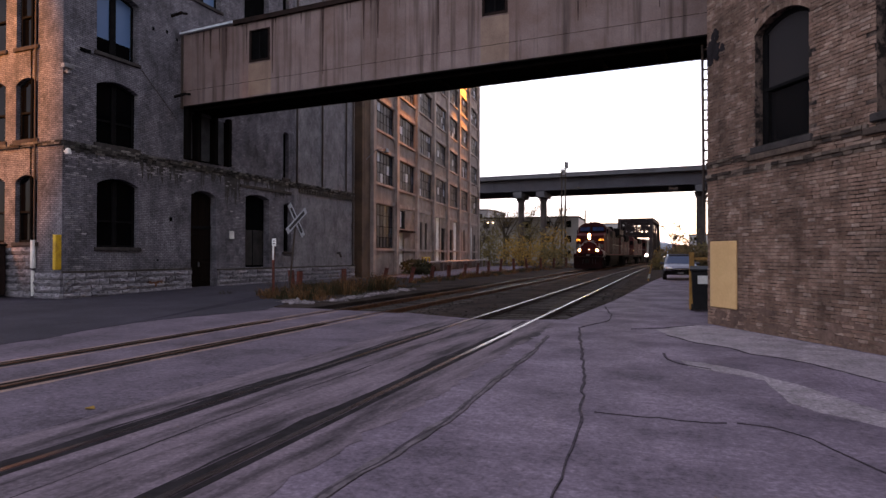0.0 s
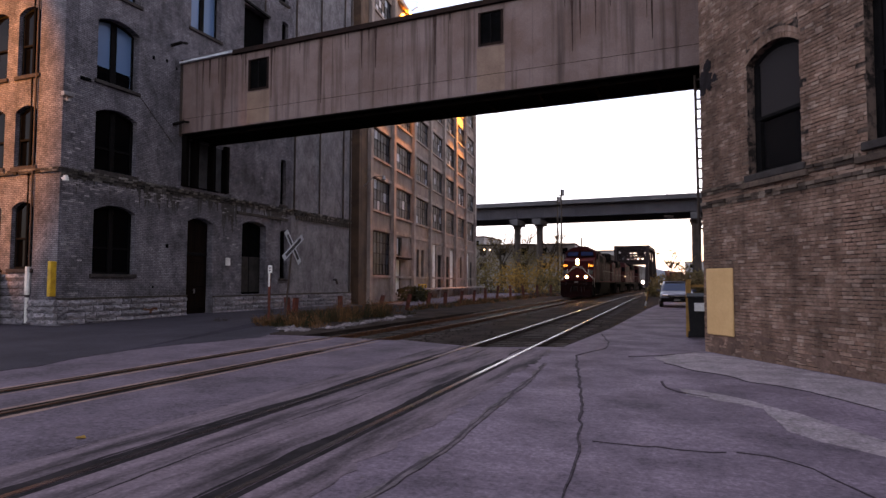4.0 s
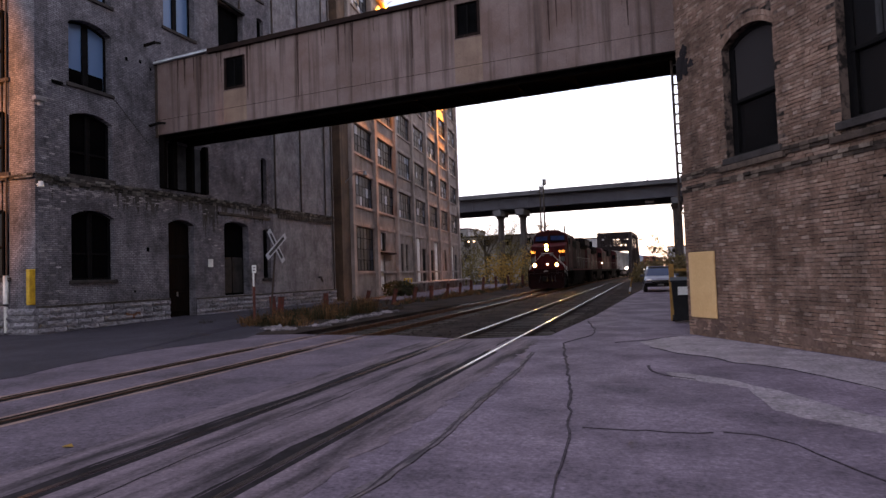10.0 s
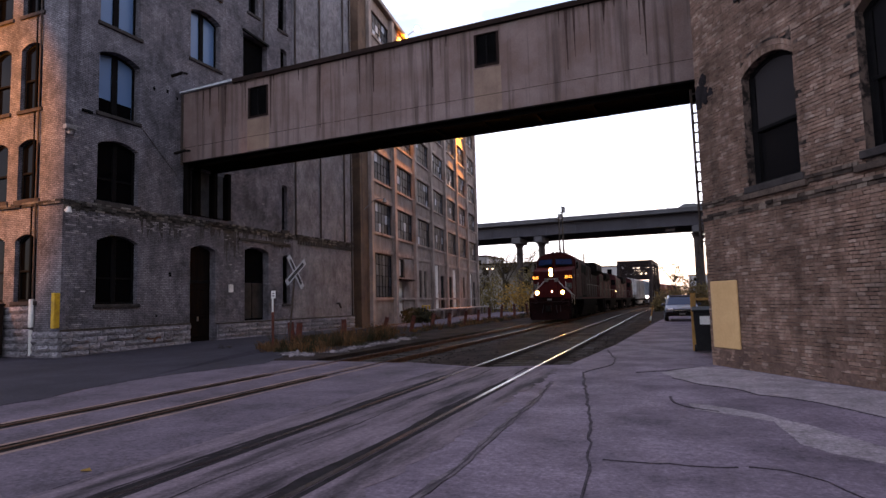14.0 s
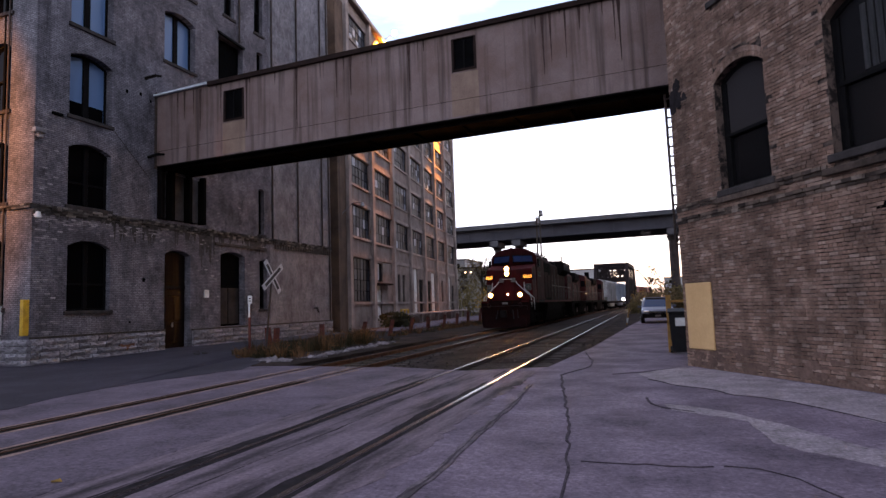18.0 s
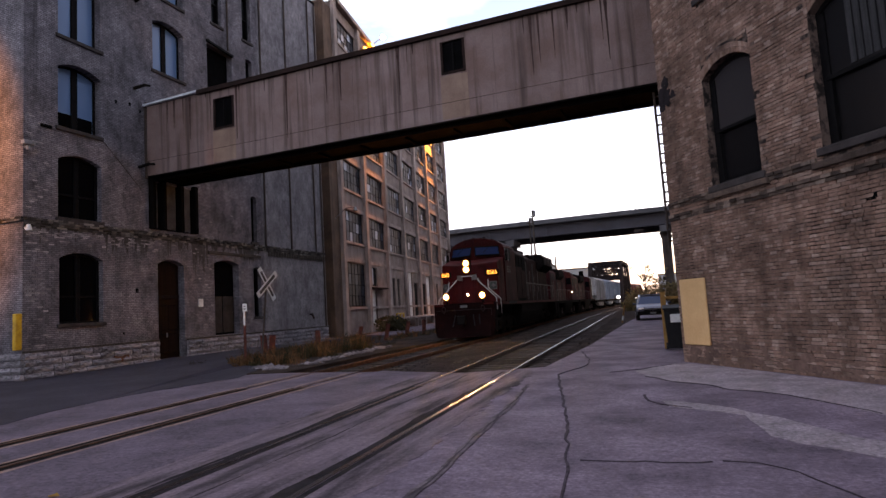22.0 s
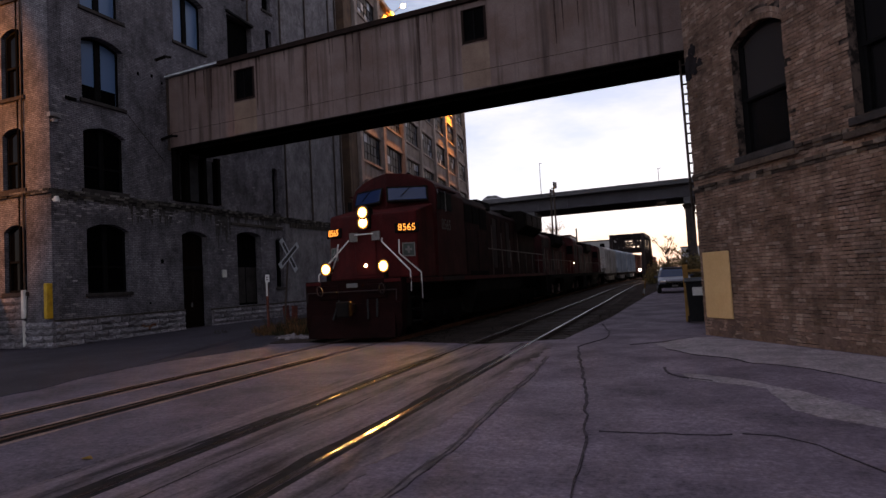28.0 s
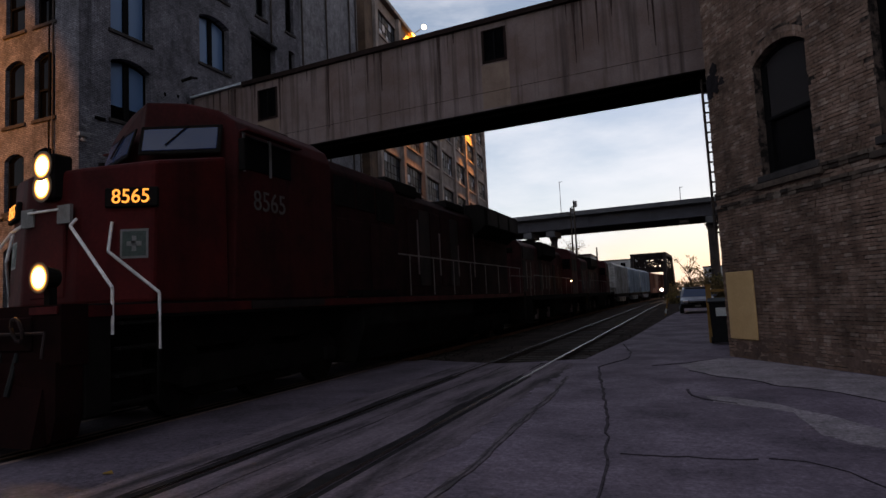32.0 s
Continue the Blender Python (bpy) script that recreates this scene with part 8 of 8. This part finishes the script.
def road_switcher(label):
    """A four-axle hood unit running long hood first; its end plate is at y = 0."""
    lo = thing("locomotive", pose(0, 0, 0), label, "locomotive", group="locomotives of the train")
    L = 17.1
    bm = bmesh.new()
    bm_box(bm, -1.5, 1.5, 0.3, L - 0.3, 1.36, 1.6)
    bm_box(bm, -0.85, 0.85, 0.5, L - 0.5, 0.95, 1.36)
    bm_bevel(bm, 0.015)
    part("underframe", bm, M_LOCOBLK, lo)
    for y in (0.05, L - 0.35):
        bm = bmesh.new()
        bm_box(bm, -1.5, 1.5, y, y + 0.3, 0.32, 1.6)
        bm_bevel(bm, 0.02)
        part("pilot", bm, M_LOCOBLK, lo)
    bm = bmesh.new()
    bm_prism(bm, [(-0.86, 1.6), (0.86, 1.6), (0.86, 4.12), (0.66, 4.34), (-0.66, 4.34), (-0.86, 4.12)], 0.95, 11.3)
    bm_bevel(bm, 0.025)
    hd = part("long_hood", bm, M_HOODT, lo, "sooty maroon long hood")
    bm = bmesh.new()
    bm_prism(bm, [(-0.86, 3.55), (0.86, 3.55), (1.18, 3.8), (1.18, 4.4), (1.0, 4.52), (-1.0, 4.52), (-1.18, 4.4), (-1.18, 3.8)], 4.6, 8.0)
    bm_bevel(bm, 0.02)
    part("brake_blister", bm, M_LOCOBLK, lo, "black flared dynamic brake housing")
    for y in (1.7, 2.9, 5.4, 7.0, 9.6):
        bm = bmesh.new()
        zt = 4.52 if 4.6 < y < 8 else 4.34
        bm_bar(bm, (0, y, zt - 0.02), (0, y, zt + 0.16), 0.52, 18, 0.48)
        part("roof_fan", bm, M_LOCOBLK, hd, "round roof fan housing")
    bm = bmesh.new()
    for y in (8.6, 10.3):
        bm_box(bm, -0.2, 0.2, y, y + 0.4, 4.3, 4.7)
    bm_bevel(bm, 0.03)
    part("exhaust_stack", bm, M_LOCOBLK, hd)
    for sx in (-1, 1):
        for i in range(11):
            ya = 1.15 + i * 0.9
            box_part("hood_door", sx * 0.86 - 0.02, sx * 0.86 + 0.02, ya, ya + 0.8, 1.85, 3.4, M_HOODT if i % 4 else M_LOCOGREY, hd, bevel=0.012)
            if i in (0, 1, 4, 5, 6, 9):
                box_part("door_edge", sx * 0.88 - 0.012, sx * 0.88 + 0.012, ya + 0.66, ya + 0.80, 1.95, 3.35, M_HIGHLIGHT, hd, "pale strip on a door edge standing for a highlight")
        box_part("radiator_grille", sx * 0.86 - 0.03, sx * 0.86 + 0.03, 1.2, 3.6, 3.45, 4.05, M_LOCOGREY, hd, bevel=0.01)
        bm = bmesh.new()
        bm_bar(bm, (sx * 1.46, 0.9, 2.58), (sx * 1.46, 11.2, 2.58), 0.02, 6)
        for i in range(7):
            bm_bar(bm, (sx * 1.46, 0.9 + i * 1.7, 1.58), (sx * 1.46, 0.9 + i * 1.7, 2.58), 0.016, 6)
        part("side_handrail", bm, M_DKRAILING, lo, "thin dull side handrail")
        for y in (0.3, L - 0.3):
            bm = bmesh.new()
            bm_bar(bm, (sx * 1.42, y, 0.9), (sx * 1.42, y, 2.5), 0.022, 6)
            bm_bar(bm, (sx * 1.42, y, 2.5), (sx * 0.5, y, 2.6), 0.022, 6)
            part("end_handrail", bm, M_DKRAILING, lo, "dull end handrail")
            for k in range(4):
                box_part("step", sx * 1.33 - 0.16, sx * 1.33 + 0.16, y + (0.2 if y < 5 else -0.6), y + (0.6 if y < 5 else -0.2), 0.36 + k * 0.33, 0.40 + k * 0.33, M_LOCOBLK, lo)
        bm = bmesh.new()
        bm_bar(bm, (sx * 1.2, 5.6, 1.15), (sx * 1.2, 11.4, 1.15), 0.15, 10)
        part("air_reservoir", bm, M_LOCOBLK, lo)
    half = [(-1.5, 1.6), (1.5, 1.6), (1.5, 4.2), (1.3, 4.46), (0.7, 4.62), (-0.7, 4.62), (-1.3, 4.46), (-1.5, 4.2)]
    bm = bmesh.new()
    bm_prism(bm, half, 11.3, 13.5)
    bm_bevel(bm, 0.03)
    cab = part("cab", bm, M_HOODT, lo, "sooty maroon cab")
    for sx in (-1, 1):
        for ya in (11.55, 12.5):
            sw = box_part("side_window", sx * 1.5 - 0.02, sx * 1.5 + 0.02, ya, ya + 0.75, 3.1, 3.85, M_LOCOGL, cab, "dark cab side window", bevel=0.015)
            box_part("window_frame", sx * 1.505 - 0.02, sx * 1.505 + 0.02, ya - 0.06, ya, 3.06, 3.9, M_LOCOGREY, sw)
        box_part("end_window", sx * 1.18 - 0.24, sx * 1.18 + 0.24, 11.27, 11.33, 3.2, 3.85, M_LOCOGL, cab, bevel=0.015)
    bm = bmesh.new()
    bm_prism(bm, [(-0.86, 1.6), (0.86, 1.6), (0.86, 2.9), (0.66, 3.08), (-0.66, 3.08), (-0.86, 2.9)], 13.5, 16.2)
    bm_bevel(bm, 0.03)
    part("short_hood", bm, M_HOODT, lo, "low maroon short hood")
    box_part("number_board", -0.45, 0.45, 0.9, 0.97, 3.75, 4.0, M_LOCOBLK, hd, "dark number board", bevel=0.015)
    bm = bmesh.new()
    for z in (3.3, 3.55):
        bm_bar(bm, (0, 0.9, z), (0, 0.97, z), 0.11, 16)
    part("headlight", bm, M_LOCOGL, hd, "unlit headlight pair")
    bm = bmesh.new()
    bm_prism(bm, [(-1.4, 1.0), (-1.15, 0.35), (1.15, 0.35), (1.4, 1.0), (1.4, 1.38), (-1.4, 1.38)], 5.9, 11.2)
    bm_bevel(bm, 0.03)
    part("fuel_tank", bm, M_LOCOBLK, lo)
    bm = bmesh.new()
    bm_box(bm, -0.14, 0.14, -0.5, 0.1, 0.72, 1.0)
    bm_box(bm, -0.14, 0.14, L - 0.1, L + 0.45, 0.72, 1.0)
    part("coupler", bm, M_DKSTEEL, lo)
    bogie(lo, 3.6, 2, 2.75, 0.51, M_HIGHLIGHT)
    bogie(lo, L - 3.6, 2, 2.75, 0.51, M_HIGHLIGHT)
    return lo


def hopper(label, material):
    """A covered hopper wagon, its front end at y = 0."""
    h = thing("hopper_wagon", pose(0, 0, 0), label, "freight wagon", group="wagons of the train")
    L, k_ = 12.2, 12.2 / 17.6
    bm = bmesh.new()
    bm_prism_x(bm, [(y_ * k_, z_) for y_, z_ in ((1.0, 4.35), (0.9, 2.1), (3.6, 1.35), (5.2, 0.55), (6.2, 0.55), (7.4, 1.4), (8.2, 0.55), (9.4, 0.55), (10.2, 1.4), (11.4, 0.55), (12.4, 0.55), (14.0, 1.35), (16.7, 2.1), (16.6, 4.35))], -1.5, 1.5)
    part("hopper_body", bm, material, h)
    bm = bmesh.new()
    bm_prism(bm, [(-1.5, 4.33), (1.5, 4.33), (1.15, 4.62), (0.0, 4.72), (-1.15, 4.62)], 0.95 * k_, 16.65 * k_)
    rf2 = part("roof", bm, material, h)
    for i in range(6):
        bm = bmesh.new()
        bm_bar(bm, (0, (2.0 + i * 2.7) * k_, 4.68), (0, (2.0 + i * 2.7) * k_, 4.82), 0.4, 14)
        part("hatch", bm, material, rf2)
    for sx in (-1, 1):
        box_part("side_sill", sx * 1.52 - 0.06, sx * 1.52 + 0.06, 0.4, L - 0.4, 1.05, 1.4, M_LOCOBLK, h)
    box_part("centre_sill", -0.3, 0.3, -0.35, L + 0.35, 0.75, 1.0, M_LOCOBLK, h)
    for ya in (0.1, L - 0.4):
        box_part("end_sill", -1.55, 1.55, ya, ya + 0.3, 1.0, 1.4, M_LOCOBLK, h)
    for sx in (-1, 1):
        for i in range(13):
            y = (1.3 + i * 1.25) * k_
            box_part("rib", sx * 1.53 - 0.05, sx * 1.53 + 0.05, y, y + 0.09, 1.4, 4.33, material, h)
        bm = bmesh.new()
        for k in range(9):
            bm_bar(bm, (sx * 1.45, 0.25, 1.4 + k * 0.34), (sx * 1.0, 0.25, 1.4 + k * 0.34), 0.015, 5)
        bm_bar(bm, (sx * 1.45, 0.25, 1.2), (sx * 1.45, 0.25, 4.4), 0.02, 5)
        bm_bar(bm, (sx * 1.0, 0.25, 1.2), (sx * 1.0, 0.25, 4.4), 0.02, 5)
        part("end_ladder", bm, M_RAILING, h)
    bogie(h, 1.9, 2, 1.78, 0.46)
    bogie(h, L - 1.9, 2, 1.78, 0.46)
    return h


def boxcar(label, material):
    c = thing("box_wagon", pose(0, 0, 0), label, "freight wagon", group="wagons of the train")
    L = 17.0
    bm = bmesh.new()
    bm_prism(bm, [(-1.5, 1.1), (1.5, 1.1), (1.5, 4.4), (0.0, 4.7), (-1.5, 4.4)], 0.4, L - 0.4)
    bm_bevel(bm, 0.02)
    body = part("body", bm, material, c)
    for sx in (-1, 1):
        dr = box_part("door", sx * 1.52 - 0.04, sx * 1.52 + 0.04, 6.9, 10.1, 1.2, 4.2, material, c, bevel=0.01)
        for i in range(9):
            y = 1.0 + i * 0.62
            for yy in (y, L - y):
                box_part("rib", sx * 1.51 - 0.035, sx * 1.51 + 0.035, yy - 0.05, yy + 0.05, 1.2, 4.3, material, c)
    bm = bmesh.new()
    bm_box(bm, -0.3, 0.3, -0.35, L + 0.35, 0.75, 1.1)
    part("sills", bm, M_LOCOBLK, c)
    bogie(c, 2.4, 2, 1.78, 0.46)
    bogie(c, L - 2.4, 2, 1.78, 0.46)
    return c


lead_loco = locomotive("maroon six-axle freight locomotive with lit headlights and number boards")
unit2 = road_switcher("grimy maroon four-axle freight locomotive running long hood first")
unit3 = copy_thing(unit2, pose(0, 0, 0))
bm = bmesh.new()
bm_bar(bm, (1.48, 11.0, 2.42), (1.53, 11.0, 2.42), 0.035, 10)
part("step_light", bm, M_LAMP, unit2, "tiny lit walkway lamp")
hop = hopper("dirty pale grey covered hopper wagon", M_HOPPER)
hop_blue = hopper("pale blue-grey covered hopper wagon", M_HOPPERB)
hops = [hop, hop_blue, copy_thing(hop_blue, pose(0, 0, 0))]
boxc = boxcar("faded red ribbed box wagon", M_BOX)
consist = [(lead_loco, 22.3, 4.35), (unit2, 17.1, 3.6), (unit3, 17.1, 3.6)] + [(h, 12.2, 1.9) for h in hops] + [(b, 17.0, 2.4) for b in (boxc, copy_thing(boxc, pose(0, 0, 0)))]

# ---------------------------------------------------------------- bricks of the near wall
rk = random.Random(77)
PX, PZ = 0.19, 0.0695
brick_meshes = []
for k in range(5):
    bm = bmesh.new()
    bm_box(bm, 0.002, 0.185, -0.011, 0.012, 0.004, 0.061)
    for v in bm.verts:
        if v.co.y < 0:
            v.co.x += rk.uniform(-0.003, 0.003) + (0.003 if v.co.x < 0.1 else -0.003)
            v.co.z += rk.uniform(-0.003, 0.003) + (0.003 if v.co.z < 0.03 else -0.003)
            v.co.y += rk.uniform(-0.003, 0.003)
    brick_meshes.append(mesh_of("brick", bm, M_BRICK))


def clear_of(s0, s1, z0, z1):
    for a, b, lo, sp, rise in r_open:
        if s1 > a - 0.01 and s0 < b + 0.01 and z1 > lo - 0.17 and z0 < arch_z(min(max((s0 + s1) / 2, a), b), a, b, sp, rise) + 0.24:
            return False
    return True


verts, faces = [], []
single = 0
row = 0
z = 0.0
FACES6 = ((3, 2, 1, 0), (4, 5, 6, 7), (0, 1, 5, 4), (1, 2, 6, 5), (2, 3, 7, 6), (3, 0, 4, 7))


def loose_box(pts):
    k = len(verts)
    verts.extend(pts)
    faces.extend([tuple(k + i for i in f) for f in FACES6])


while z < 10.4:
    head = row % 7 == 6
    px = PX / 2 if head else PX
    s = -(px / 2 if row % 2 else 0.0)
    wave = 0.004 * math.sin(row * 1.7) + rk.uniform(-0.003, 0.003)
    while s < 8.6:
        px = (PX / 2 if head else PX) * rk.uniform(0.86, 1.14)
        s0, s1 = max(0.002, s), s + px - rk.uniform(0.003, 0.009)
        whole = True
        for a, b, lo, sp, rise in r_open:
            if lo - 0.17 < z + PZ and z < sp + rise + 0.24:
                # bricks cut at the jambs
                if s0 < a < s1:
                    s1, whole = a - 0.012, False
                elif s0 < b < s1:
                    s0, whole = b + 0.012, False
        if s1 - s0 > 0.03 and clear_of(s0, s1, z, z + PZ):
            if whole and not head and 3.9 < s < 6.3 and 1.15 < z < 2.85 and single < 300:
                o = new("brick", rk.choice(brick_meshes))
                o.parent = wall_near
                o.matrix_basis = pose(s, rk.uniform(-0.004, 0.003), z + rk.uniform(-0.003, 0.003), 0, rk.uniform(-0.6, 0.6), 0) @ Matrix.Diagonal((px / PX, 1, rk.uniform(0.92, 1.04), 1))
                single += 1
            else:
                y = min(-0.008, -0.012 + rk.uniform(-0.004, 0.004) + wave)
                j = lambda: rk.uniform(-0.005, 0.005)
                za, zb = z + 0.004 + rk.uniform(-0.002, 0.003), z + PZ - 0.007 + rk.uniform(-0.004, 0.002)
                loose_box([(s0 + j(), y + j(), za + j()), (s1 + j(), y + j(), za + j()), (s1, 0.012, za), (s0, 0.012, za), (s0 + j(), y + j(), zb + j()), (s1 + j(), y + j(), zb + j()), (s1, 0.012, zb), (s0, 0.012, zb)])
        s += px
    z += PZ
    row += 1
# arch bricks stand on edge in two rings
for a, b, lo, sp, rise in r_open:
    n = 20
    for ring in range(2):
        for i in range(n):
            u0, u1 = a - 0.06 + (b - a + 0.12) * (i + 0.06) / n, a - 0.06 + (b - a + 0.12) * (i + 0.94) / n
            h0, h1 = [arch_z(min(max(u, a), b), a, b, sp, rise) + 0.004 + ring * 0.118 for u in (u0, u1)]
            y = -0.014 + rk.uniform(-0.004, 0.004)
            loose_box([(u0, y, h0), (u1, y, h1), (u1, 0.01, h1), (u0, 0.01, h0), (u0, y, h0 + 0.108), (u1, y, h1 + 0.108), (u1, 0.01, h1 + 0.108), (u0, 0.01, h0 + 0.108)])
me = bpy.data.meshes.new("brickwork")
me.from_pydata(verts, [], faces)
me.materials.append(M_BRICK)
bw = new("brickwork", me)
bw.parent = wall_near
tagged(bw, "laid bricks with recessed joints", kind="stuff")


# ---------------------------------------------------------------- what moves
def front_at(t):
    """How far up the line the lead locomotive's front plate stands."""
    return float(np.interp(t, TRAIN_T, TRAIN_Y)) - 0.95


def car_pose(front, length, pivot):
    y1, y2 = front + pivot, front + length - pivot
    x1, x2 = track_x(TRAIN_X, y1), track_x(TRAIN_X, y2)
    d = Vector((x2 - x1, y2 - y1)).normalized()
    return pose(x1 - d.x * pivot, y1 - d.y * pivot, 0.02, 0, 0, math.degrees(math.atan2(-d.x, d.y)))


def motions():
    times = [i * 0.5 for i in range(65)]
    off = 0.0
    for ob, length, pivot in consist:
        walk(ob, [(t, car_pose(front_at(t) + off, length, pivot)) for t in times])
        off += length + 0.95
    for ob, wait, t0, x0, speed in VIADUCT_CARS:
        place = lambda t: pose(max(wait, min(-wait, x0 + speed * (t - t0))), 114.7, 16.26, 0, 0, 0)
        walk(ob, [(t, place(t)) for t in times])


motions()
